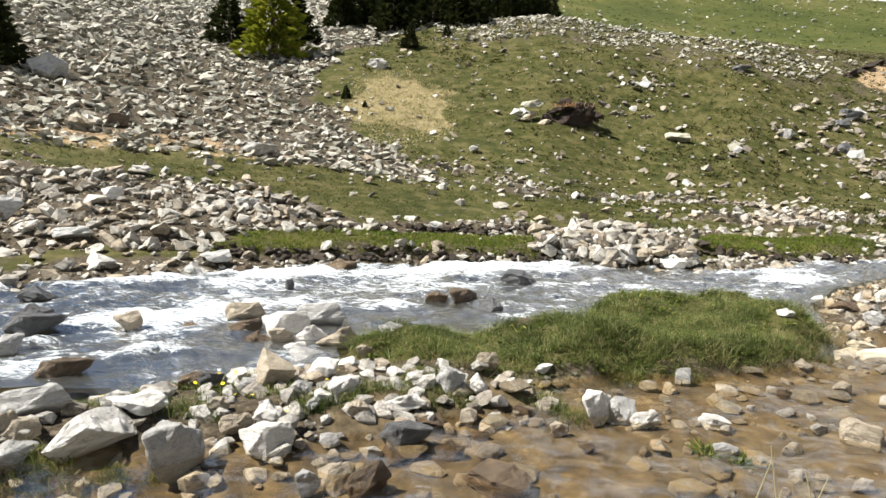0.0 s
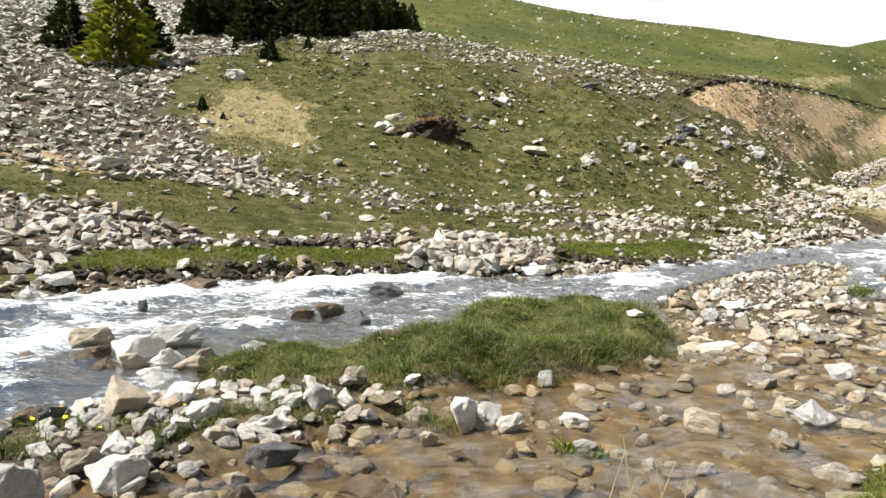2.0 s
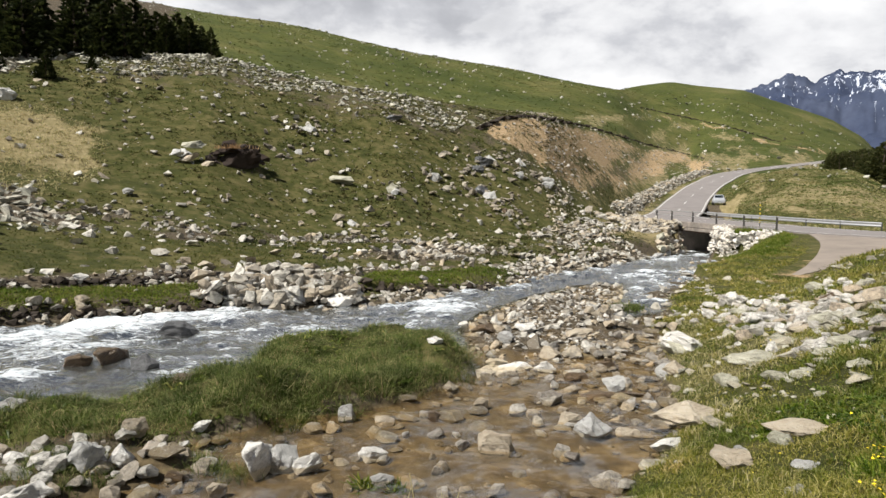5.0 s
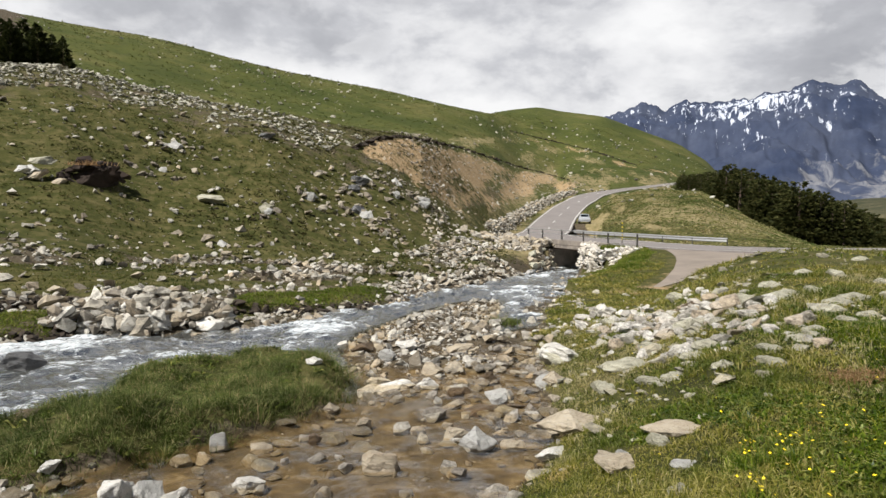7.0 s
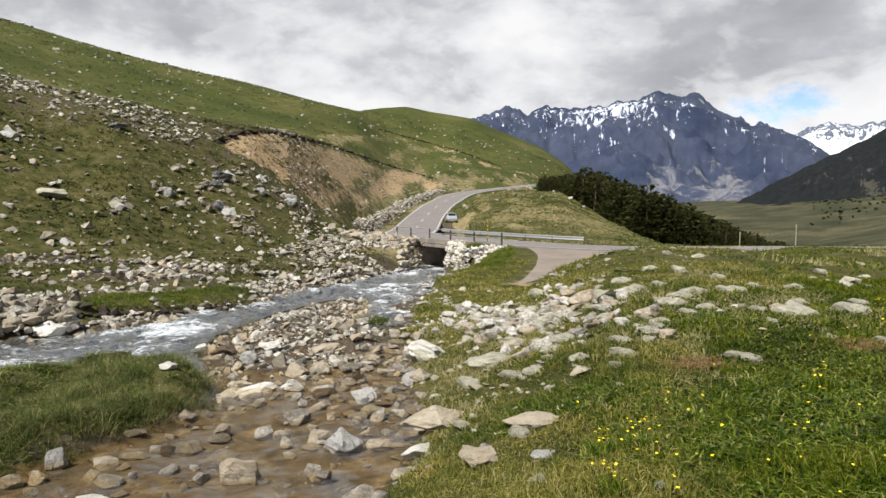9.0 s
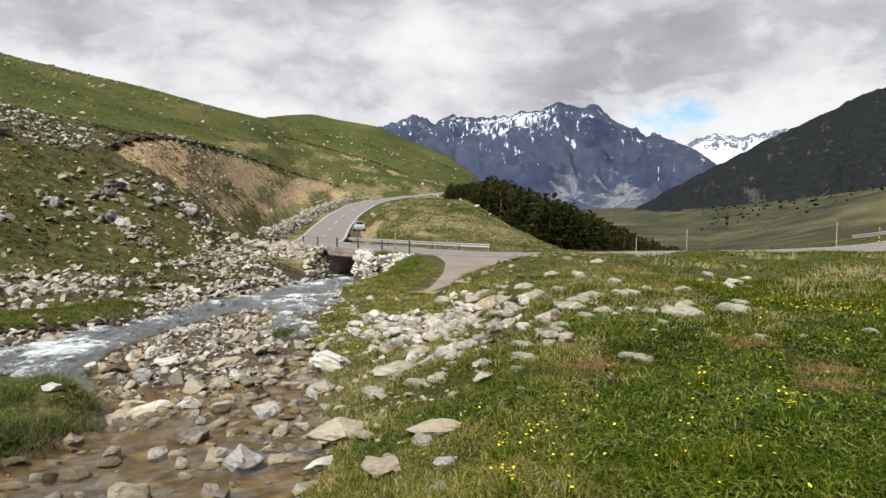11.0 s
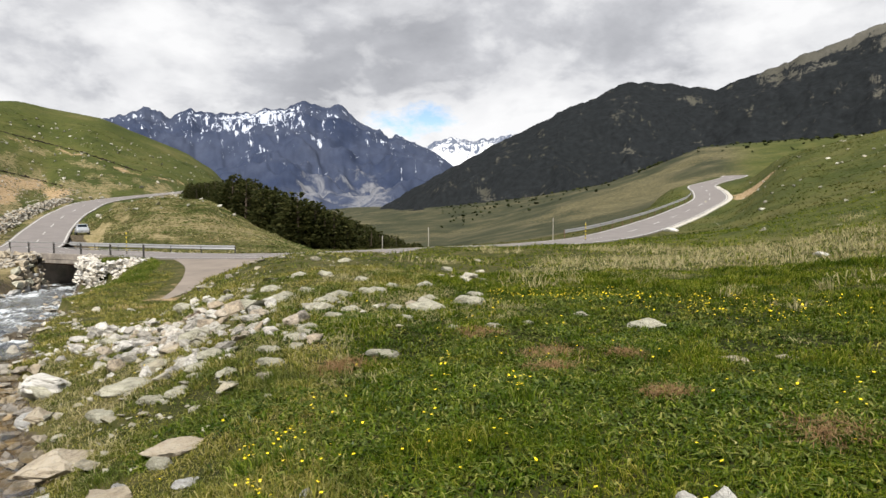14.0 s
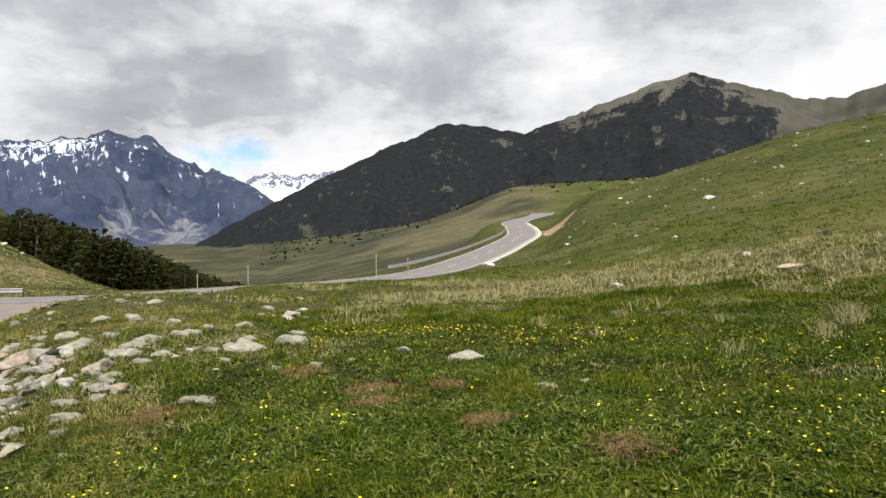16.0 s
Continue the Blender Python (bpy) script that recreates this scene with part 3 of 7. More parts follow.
def land(x, y):
    """Height of the ground, and what covers it."""
    x, y = np.asarray(x, float), np.asarray(y, float)
    z, az, r = rings_z(x, y)
    rough = smooth01(4, 30, r)
    z = z + rough * (0.22 * vnoise(x, y, 0.16, 4) + 0.9 * smooth01(45, 120, r) * vnoise(x, y, 0.03, 4, seed=3) + 5 * smooth01(250, 700, r) * vnoise(x, y, 0.006, 4, seed=4)) + 0.05 * vnoise(x, y, 0.9, 3, seed=1) + 0.16 * smooth01(30, 36, r) * (1 - smooth01(90, 120, r)) * vnoise(x, y, 0.42, 3, seed=54)
    df = line_dist(x, y, FAR_LINE[:, :2]) + 0.5 * vnoise(x, y, 0.5, 3, seed=5)
    dm = -line_dist(x, y, NEAR_LINE[:, :2]) + 0.35 * vnoise(x, y, 0.7, 3, seed=6)
    dm = dm + 1.1 * smooth01(10, 16, r) * vnoise(x, y, 0.24, 3, seed=48)
    w = water_z(x, y)
    gone = r > 90
    df, dm = np.where(gone, np.abs(df) + 5, df), np.where(gone, np.abs(dm) + 5, dm)
    bed = w - 0.28 + 0.10 * vnoise(x, y, 0.8, 3, seed=8)
    bed = bed + 0.26 * smooth01(11, 16, r) * smooth01(-2.2, -0.2, dm + 1.2 * vnoise(x, y, 0.5, 3, seed=53))
    side = smooth01(0, 1.2, 9.0 - y + 0.35 * (x - 3)) * smooth01(-3.5, 1.0, x)       # the shallow brown side channel
    bed = bed * (1 - side) + side * (w - 0.085 + 0.08 * vnoise(x, y, 0.7, 4, seed=9))
    isl, bar, spit = inside(x, y, ISLAND), inside(x, y, BAR), inside(x, y, SPIT)
    wob = 0.3 * vnoise(x, y, 1.3, 3, seed=10)
    led = line_dist(x, y, [(-30, 8), (-12, 14.6), (-4.8, 18.9), (-1.3, 20.9), (3.4, 22.4), (6, 22.2)])
    z = z - 0.22 * (1 - smooth01(-0.5, 0.3, led + 0.5 * wob)) * (1 - smooth01(3, 7, x)) + 0.24 * smooth01(-0.15, 0.12, np.maximum(inside(x, y, GREEN_STRIP), inside(x, y, GREEN_STRIP_EAST)) + 0.5 * wob)
    bed = bed + (0.52 + 0.30 * vnoise(x, y, 0.75, 3, seed=45)) * smooth01(-0.30, 0.5, isl + 0.6 * wob) + 0.36 * smooth01(-0.6, 0.9, bar + wob) + 0.29 * smooth01(-0.9, 0.9, spit + 1.5 * wob)
    z = np.where(dm > 0, bed + (z - bed) * (1 - np.exp(-np.maximum(dm, 0) / 1.7)), np.where(df > 0, bed + (z - bed) * (1 - np.exp(-np.maximum(df, 0) / 0.9)), bed))
    # the road's bench
    near = r > 25
    dr, rz = np.full(np.shape(x), 1e9), np.zeros(np.shape(x))
    xs, ys = x[near], y[near]
    bd, bz = np.full(xs.shape, 1e9), np.zeros(xs.shape)
    for a, b in [*zip(ROAD_LINE[:-1:2], ROAD_LINE[2::2]), *zip(SPUR[:-1:3], SPUR[3::3])]:
        dx, dy = b[0] - a[0], b[1] - a[1]
        t = np.clip(((xs - a[0]) * dx + (ys - a[1]) * dy) / (dx * dx + dy * dy), 0, 1)
        d = np.hypot(xs - a[0] - t * dx, ys - a[1] - t * dy)
        bz = np.where(d < bd, a[2] + t * (b[2] - a[2]), bz)
        bd = np.minimum(bd, d)
    dr[near], rz[near] = bd, bz
    wide = np.interp(az, [47, 49, 53, 58], [8.0, 7.0, 7.0, 13.0])
    flat = (1 - smooth01(3.3, wide, dr)) * np.where((df < 0.4) & (dm < 0.4) & ~gone, 0, 1)
    z = z * (1 - flat) + (rz - 0.10) * flat
    pad = 1 - smooth01(2.4, 5.5, np.hypot(x - 68.8, y - 58.0))
    z = z * (1 - pad) - 0.40 * pad
    top = smooth01(-0.25, 0.35, inside(x, y, WING_TERRACE) + 0.2 * wob)
    z = z * (1 - top) + np.maximum(z, -1.30) * top
    info = dict(az=az, r=r, df=df, dm=dm, isl=isl, bar=bar, spit=spit, dr=dr, side=side, w=w)
    return z, info


def land_z(x, y):
    return float(land(np.array([x]), np.array([y]))[0][0])


WING_TERRACE = [(36.6, 31.4), (38.6, 30.5), (40.6, 30.0), (47, 29.5), (47, 36.5), (43.0, 36.0), (40, 33.9)]
GREEN_STRIP = [(-5.6, 16.6), (-3.0, 17.4), (0, 18.6), (3.2, 18.9), (3.6, 20.8), (0.5, 20.6), (-2.5, 19.6), (-5.2, 18.2)]
GREEN_STRIP_EAST = [(7.6, 20.0), (10.6, 20.2), (13.8, 21.6), (16.5, 24), (14, 23.6), (9, 21.8)]
STONE_FIELD = [(-24, 16), (-14, 21.5), (-10, 23.4), (-6, 23.6), (-3.4, 20.2), (-4.6, 18.6), (-6.4, 16.8), (-10, 14.8), (-20, 9.5)]
LEDGE = [(-4.8, 18.9), (-1.3, 20.9), (3.4, 22.4), (5.5, 21.8)]
TERRACE = [(-30, 21), (-15.5, 23.6), (-8.5, 25.4), (-6.0, 24.4), (-2.6, 21.8), (3.2, 24.0), (9, 24.4), (13, 24.6), (8, 26.6), (1.5, 28.6), (-1.2, 29), (-8.5, 29), (-16, 28), (-30, 27)]


def scree_edge(r):
    """The bearing at which the scree gives way to turf, by distance."""
    return np.interp(r, [30, 33, 38, 43, 50, 56, 60, 66, 75, 90], [1.0, -1.0, -4.5, -7.5, -9.6, -8.0, -4.5, 0.0, 5.0, 7.0])


EARTH_CUT = [(30.3, 4.7), (32.2, 5.5), (34, 5.78), (36.5, 5.4), (39, 4.86), (44.1, 3.2), (49.2, 1.85), (48, 1.3), (44.5, 1.0), (41.7, -0.3), (39, -1.0), (37.1, 0.7), (35.2, 2.2), (34, 3.0), (32, 4.1)]      # bearing and height in degrees


def far_bank_stony(x, y, az, r, patch):
    """How stony the flats across the stream are, from turf (0) to bare stones (1)."""
    foot = np.interp(az, [a[0] for a in RING_B], [a[1] for a in RING_B])
    s = (1 - smooth01(0, 3, r - foot - 1.5 + 4 * patch)) * (0.44 + 0.9 * patch)
    s = np.maximum(s, smooth01(-0.8, 0.6, inside(x, y, STONE_FIELD) + 1.2 * patch))
    for turf in (GREEN_STRIP, GREEN_STRIP_EAST, TERRACE):
        s = s * (1 - smooth01(-0.5, 0.5, inside(x, y, turf) + 0.9 * patch))
    s = np.maximum(s, 1 - smooth01(0.3, 1.1, np.abs(line_dist(x, y, LEDGE)) + 0.4 * patch))
    return np.clip(s, 0, 1)


def build_ground():
    azs = np.concatenate([np.arange(-45, 130, 0.4), np.arange(130, 315, 3.0)])
    rad = np.concatenate([[0.01, 0.5, 1.0, 1.6, 2.2], np.geomspace(2.7, 40, 320), np.geomspace(40, 1300, 150)[1:], [1800, 2600, 3600, 4700]])
    A, R = np.meshgrid(np.radians(azs), rad)
    x, y = EX + R * np.sin(A), EY + R * np.cos(A)
    z, i = land(x.ravel(), y.ravel())
    v = np.column_stack([x.ravel(), y.ravel(), z])
    n, k = len(azs), len(rad)
    c = np.arange(n)
    d = (c + 1) % n
    f = np.concatenate([np.column_stack([q * n + c, q * n + d, (q + 1) * n + d, (q + 1) * n + c]) for q in range(k - 1)])[:, ::-1]
    me = mesh_np("ground", v, f, mat_ground, True)
    az, r, df, dm = i["az"], i["r"], i["df"], i["dm"]
    X, Y = v[:, 0], v[:, 1]
    river = (df < 0.0) & (dm < 0.0) & (r < 90)
    patch = vnoise(X, Y, 0.35, 4, seed=11)
    north = df > 0
    gravel = np.where(river, 1.0, 0.0)
    gravel = np.maximum(gravel, north * (1 - smooth01(0.8, 2.4, df + 1.3 * patch)))
    gravel = np.maximum(gravel, north * far_bank_stony(X, Y, az, r, patch))
    scree = north * smooth01(29, 33, r) * (1 - smooth01(-1.2, 0.8, az - scree_edge(r) + 2.5 * patch))
    gravel = np.maximum(gravel, scree)
    gravel = np.maximum(gravel, north * smooth01(0, 3, az) * (1 - smooth01(34, 40, az)) * smooth01(56, 60, r + 4 * patch) * (1 - smooth01(80, 90, r + 6 * patch)) * 0.46)
    gravel = np.where((i["isl"] > 0.05) & (r < 20), 0.0, gravel)
    gravel = np.maximum(gravel, (dm > 0) * (1 - smooth01(0.0, 0.5, dm + 0.3 * patch)) * (r < 60))
    silt = river * smooth01(0.3, 0.7, i["side"]) * (1.0 - smooth01(-0.3, 0.2, i["isl"]))
    silt = np.maximum(silt, river * (v[:, 2] < i["w"] - 0.02) * (r < 14) * 0.8)
    straw = 1 - smooth01(0.4, 1.05, np.hypot((az + 3.2) / 5.4, (r - 44.5) / 8.5) + 0.6 * patch)
    straw = np.where(north, 0.85 * straw, 0)
    belt = smooth01(80, 90, az) * smooth01(15, 18, r + 4 * patch) * (1 - smooth01(30, 42, r + 6 * patch)) * 0.36
    straw = np.maximum(straw, np.where(dm > 3, belt, 0))
    straw = np.maximum(straw, 0.66 * (1 - smooth01(0.6, 1.2, np.hypot((az - 57) / 7, (r - 78) / 14) + 0.6 * patch)))
    straw = np.maximum(straw, 0.46 * smooth01(150, 240, r) * smooth01(60, 66, az) * (1 - smooth01(98, 110, az)) * smooth01(-0.5, 0.5, vnoise(X, Y, 0.012, 4, seed=17)))
    red = np.zeros_like(r)
    red = np.maximum(red, (1 - smooth01(0.5, 1.1, np.hypot((az - 100.6) / 1.7, (r - 121) / 10) + 0.3 * patch)))
    red = np.maximum(red, 0.50 * north * (1 - smooth01(-16, -9, az + 6 * patch)) * (1 - smooth01(1.0, 2.6, np.abs(r - 31.6) + 1.2 * patch)))
    track = np.min([np.hypot(X - px, Y - py) for px, py in ((24.5, 16.9), (26, 17.3), (27.5, 17.8), (29, 18.3), (31, 19.1), (33, 20), (35.5, 21.4), (22.8, 16.8))], axis=0)
    red = np.maximum(red, 0.52 * (1 - smooth01(0.6, 1.8, track + 0.9 * patch)))
    straw = np.maximum(straw, 1 - smooth01(0.7, 1.1, np.hypot((az - 50.4) / 1.2, (r - 90) / 5) + 0.2 * patch))
    straw = np.maximum(straw, 0.7 * (1 - smooth01(0.6, 1.2, np.hypot((az - 63.5) / 3, (r - 84) / 12) + 0.6 * patch)))
    el = np.degrees(np.arctan2(v[:, 2] - 1.66, r))
    broad = vnoise(az, el * 1.7, 0.7, 4, seed=44)
    far_side = north * (r > 48) * (r < 260)
    scar = inside(az, el, EARTH_CUT)
    red = np.maximum(red, far_side * smooth01(-0.25, 0.35, scar + 0.5 * broad) * np.clip(0.66 + 0.07 * (el - 3.5) + 0.40 * broad, 0.30, 0.95))
    gravel = np.maximum(gravel, far_side * 0.50 * smooth01(-0.1, 0.5, scar + 0.3 * broad) * (1 - smooth01(1.5, 3.4, el)))
    trace = np.interp(az, [43, 49.5, 53.3, 57], [6.2, 4.6, 3.2, 2.6])
    red = np.maximum(red, far_side * 0.60 * (az > 43) * (az < 57.5) * smooth01(0.0, 0.1, trace - el) * (1 - smooth01(0.15, 0.5, trace - el + 0.4 * broad)))
    straw = np.maximum(straw, 0.56 * far_side * (az > 38) * (az < 56) * smooth01(0.1, 0.6, trace - el) * smooth01(-0.4, 0.2, broad))
    up = np.maximum(smooth01(88, 112, r), smooth01(92, 98, az) * smooth01(22, 34, r))
    up = up * (1 - 0.8 * (1 - smooth01(0.7, 1.2, np.hypot((az - 56) / 9, (r - 84) / 26))))
    for name, val in (("lush", smooth01(0.6, 2.0, dm) * (dm > 0) * (1 - smooth01(10, 17, r))), ("gravel", gravel), ("silt", silt), ("straw", straw), ("red", red), ("upland", up), ("vale", smooth01(120, 240, r) * smooth01(58, 64, az) * (1 - smooth01(98, 101, az)))):
        at = me.attributes.new(name, "FLOAT", "POINT")
        at.data.foreach_set("value", np.ascontiguousarray(val, np.float32))
    return tagged(new("ground", me), "rough mountain pasture with turf, gravel and a stony stream bed", "ground", kind="structure")


build_ground()


# ---- the stream ----
def water_material(name, foamy):
    m = Mat(name, 0.06, spec=0.5)
    nt = m.nt
    nt.nodes.remove(m.b)
    out = nt.nodes["Material Output"]
    bump = m.add("ShaderNodeBump")
    rip = m.noise(7.0, 5, 0.6, (0.7, 1.3, 1), 0.8)
    m.link(rip, bump.inputs["Height"])
    bump.inputs["Strength"].default_value, bump.inputs["Distance"].default_value = (0.55, 0.05) if foamy else (0.6, 0.03)
    clear = m.add("ShaderNodeBsdfTransparent")
    clear.inputs[0].default_value = (0.70, 0.78, 0.76, 1) if foamy else (0.94, 0.88, 0.77, 1)
    gloss = m.add("ShaderNodeBsdfGlossy")
    gloss.inputs["Roughness"].default_value = 0.07 if foamy else 0.03
    fr = m.add("ShaderNodeFresnel")
    fr.inputs["IOR"].default_value = 1.30 if foamy else 1.25
    for n in (gloss, fr):
        m.link(bump.outputs[0], n.inputs["Normal"])
    mx = m.add("ShaderNodeMixShader")
    riffle = m.ramp(m.noise(2.0, 7, 0.66, (1, 1, 1), 0.8), [(0.46, 0.06), (0.60, 0.40)])
    m.link(m.math("MULTIPLY", fr.outputs[0], 0.62 if foamy else riffle), mx.inputs[0])
    last = clear
    if foamy:
        murk = m.add("ShaderNodeBsdfDiffuse")
        murk.inputs[0].default_value = (0.105, 0.105, 0.092, 1)
        mm = m.add("ShaderNodeMixShader")
        mm.inputs[0].default_value = 0.55
        m.link(clear.outputs[0], mm.inputs[1]); m.link(murk.outputs[0], mm.inputs[2])
        last = mm
    m.link(last.outputs[0], mx.inputs[1]); m.link(gloss.outputs[0], mx.inputs[2])
    foam = m.add("ShaderNodeBsdfDiffuse")
    m.link(m.ramp(m.noise(5.5, 9, 0.72, (0.6, 1.6, 1), 1.0), [(0.34, (0.30, 0.35, 0.38)), (0.48, (0.58, 0.62, 0.64)), (0.60, (0.84, 0.86, 0.87))]), foam.inputs[0])
    m.link(bump.outputs[0], foam.inputs["Normal"])
    fine = m.math("ADD", m.math("MULTIPLY", m.noise(3.6, 9, 0.7, (0.75, 1.5, 1), 1.2), 0.6), m.math("MULTIPLY", m.noise(15, 9, 0.75, (0.8, 1.4, 1), 0.8), 0.4))
    fac = m.math("ADD", m.attr("foam"), m.math("MULTIPLY", m.math("SUBTRACT", fine, 0.5), 3.6))
    fac = m.ramp(fac, [(0.30, 0.0), (0.62, 0.62), (0.98, 1.0)])
    fx = m.add("ShaderNodeMixShader")
    m.link(fac, fx.inputs[0]); m.link(mx.outputs[0], fx.inputs[1]); m.link(foam.outputs[0], fx.inputs[2])
    m.link(fx.outputs[0], out.inputs[0])
    return m.m


def build_water():
    # one sheet between the banks: across (t) and along (s) the stream
    s = np.concatenate([np.linspace(0, 0.30, 60), np.linspace(0.30, 0.72, 420)[1:], np.linspace(0.72, 1, 120)[1:]])

    def along(line):
        d = np.concatenate([[0], np.cumsum(np.hypot(*np.diff(line[:, :2], axis=0).T))])
        q = s * d[-1]
        return np.column_stack([np.interp(q, d, line[:, 0]), np.interp(q, d, line[:, 1])])

    a, b = along(NEAR_LINE), along(FAR_LINE)
    t = np.linspace(-0.12, 1.12, 110)
    P = a[:, None] * (1 - t)[None, :, None] + b[:, None] * t[None, :, None]
    x, y = P[..., 0].ravel(), P[..., 1].ravel()
    w = water_z(x, y)
    isl, bar, spit = inside(x, y, ISLAND), inside(x, y, BAR), inside(x, y, SPIT)
    flow_u, flow_v = 0.80 * x + 0.60 * y, -0.60 * x + 0.80 * y
    main = smooth01(0.0, 1.6, y - (8.6 + 0.30 * (x + 2))) * smooth01(-14, -8, x) + (x < -8)
    main = np.clip(main + smooth01(14, 18, x), 0, 1) * (1 - smooth01(-0.6, 0.1, spit))
    main = np.maximum(main, smooth01(0.2, 1.2, y - 6.6) * (x < -1.6) * (bar < 0.1))
    swell = vnoise(flow_u * 1.1, flow_v * 1.4, 0.6, 4, seed=21)
    chop = vnoise(flow_u * 1.3, flow_v * 2.2, 1.5, 4, seed=22)
    fizz = vnoise(flow_u * 1.2, flow_v * 1.8, 3.4, 3, seed=26)
    z = w + main * (0.13 * swell + 0.10 * chop + 0.035 * fizz) + (1 - main) * 0.008 * chop
    streak = vnoise(flow_u * 0.6, flow_v * 1.2, 0.55, 5, 0.6, seed=23)
    rapid = 0.42 * smooth01(-0.1, 0.5, streak) + 0.50 * smooth01(0.0, 0.5, swell) + 0.22 * smooth01(-3.0, 1.0, y - 13 - 0.5 * np.minimum(x, 0)) * (x < 10) + 0.12 * (x > 10)
    foam = main * np.clip(-0.09 + 0.03 * (x < 9) + rapid + 0.24 * chop, -0.3, 0.85)
    lip = vnoise(x, y, 0.9, 4, seed=24)
    foam = np.where(main > 0.3, foam, -0.75 + 0.60 * smooth01(0.35, 0.6, lip) * (isl < -0.4))
    n = len(t)
    q = np.arange(len(s) - 1)[:, None] * n + np.arange(n - 1)[None]
    f = np.stack([q, q + n, q + n + 1, q + 1], -1).reshape(-1, 4)[:, ::-1]
    cx, cy, mm = x[f].mean(1), y[f].mean(1), main[f].mean(1)
    keep = np.hypot(cx, cy) < 75
    for name, sel, mat, label in (("stream_water", keep & (mm > 0.12), water_material("rushing_water", True), "rushing grey mountain stream with white foam"),
                                  ("side_channel_water", keep & (mm <= 0.12), water_material("shallow_water", False), "clear shallow side channel over brown silt")):
        used, inv = np.unique(f[sel], return_inverse=True)
        me = mesh_np(name, np.column_stack([x, y, z])[used], inv.reshape(-1, 4), mat, True)
        at = me.attributes.new("foam", "FLOAT", "POINT")
        at.data.foreach_set("value", np.ascontiguousarray(foam[used], np.float32))
        tagged(new(name, me), label, "water", kind="structure")


build_water()


# ---- stones ----
def rock_bm(seed, points=14, flat=0.6, rough=False, worn=False):
    """An angular stone: the hull of points on a squashed ball, about 1 across; a rough one has broken faces and worn edges."""
    rnd = random.Random(seed)
    bm = bmesh.new()
    for _ in range(points):
        v = Vector([rnd.gauss(0, 1) for _ in range(3)]).normalized() * rnd.uniform(0.8, 1.0)
        bm.verts.new((0.5 * v.x, 0.5 * v.y * rnd.uniform(0.7, 0.85), 0.5 * v.z * flat))
    r = bmesh.ops.convex_hull(bm, input=bm.verts)
    drop = [g for g in r["geom_interior"] if isinstance(g, bmesh.types.BMVert)]
    bmesh.ops.delete(bm, geom=drop, context="VERTS")
    if rough:
        bmesh.ops.dissolve_limit(bm, angle_limit=radians(20), verts=bm.verts, edges=bm.edges)
        bmesh.ops.bevel(bm, geom=bm.edges[:], offset=0.05 if worn else 0.018, segments=2, profile=0.6, affect="EDGES", clamp_overlap=True)
        bmesh.ops.triangulate(bm, faces=bm.faces)
        for least in (0.16, 0.085):
            bmesh.ops.subdivide_edges(bm, edges=[e for e in bm.edges if e.calc_length() > least], cuts=1, use_grid_fill=True)
            bmesh.ops.triangulate(bm, faces=bm.faces)
        bm.normal_update()
        tilt = Vector((rnd.uniform(-0.5, 0.5), rnd.uniform(-0.5, 0.5), 1)).normalized()
        for v in bm.verts:
            p = v.co * 2.6 + Vector((seed * 3.7, 0, 0))
            layer = noise.noise(Vector((v.co.dot(tilt) * 13, p.x * 0.5, p.y * 0.5)))
            v.co += v.normal * (0.040 * noise.noise(p) + 0.030 * noise.noise(p * 2.7 + Vector((0, 5, 0))) + 0.018 * noise.noise(p * 6.1) + 0.030 * layer)
    bmesh.ops.recalc_face_normals(bm, faces=bm.faces)
    return bm


def rock_arrays(seed, points, flat):
    bm = rock_bm(seed, points, flat)
    bmesh.ops.triangulate(bm, faces=bm.faces)
    v = np.array([v.co[:] for v in bm.verts])
    f = np.array([[w.index for w in g.verts] for g in bm.faces])
    bm.free()
    return v, f


SMALL = [rock_arrays(100 + k, 11, 0.55 + 0.05 * (k % 5)) for k in range(16)]
SHARD = [rock_arrays(170 + k, 8, 0.60 + 0.05 * (k % 5)) for k in range(16)]
CHUNKS = [rock_arrays(200 + k, 17 + k % 4, 0.62 + 0.06 * (k % 5)) for k in range(14)]
ROUND = [rock_arrays(140 + k, 30, 0.60 + 0.05 * (k % 5)) for k in range(10)]
rng = np.random.RandomState(3)


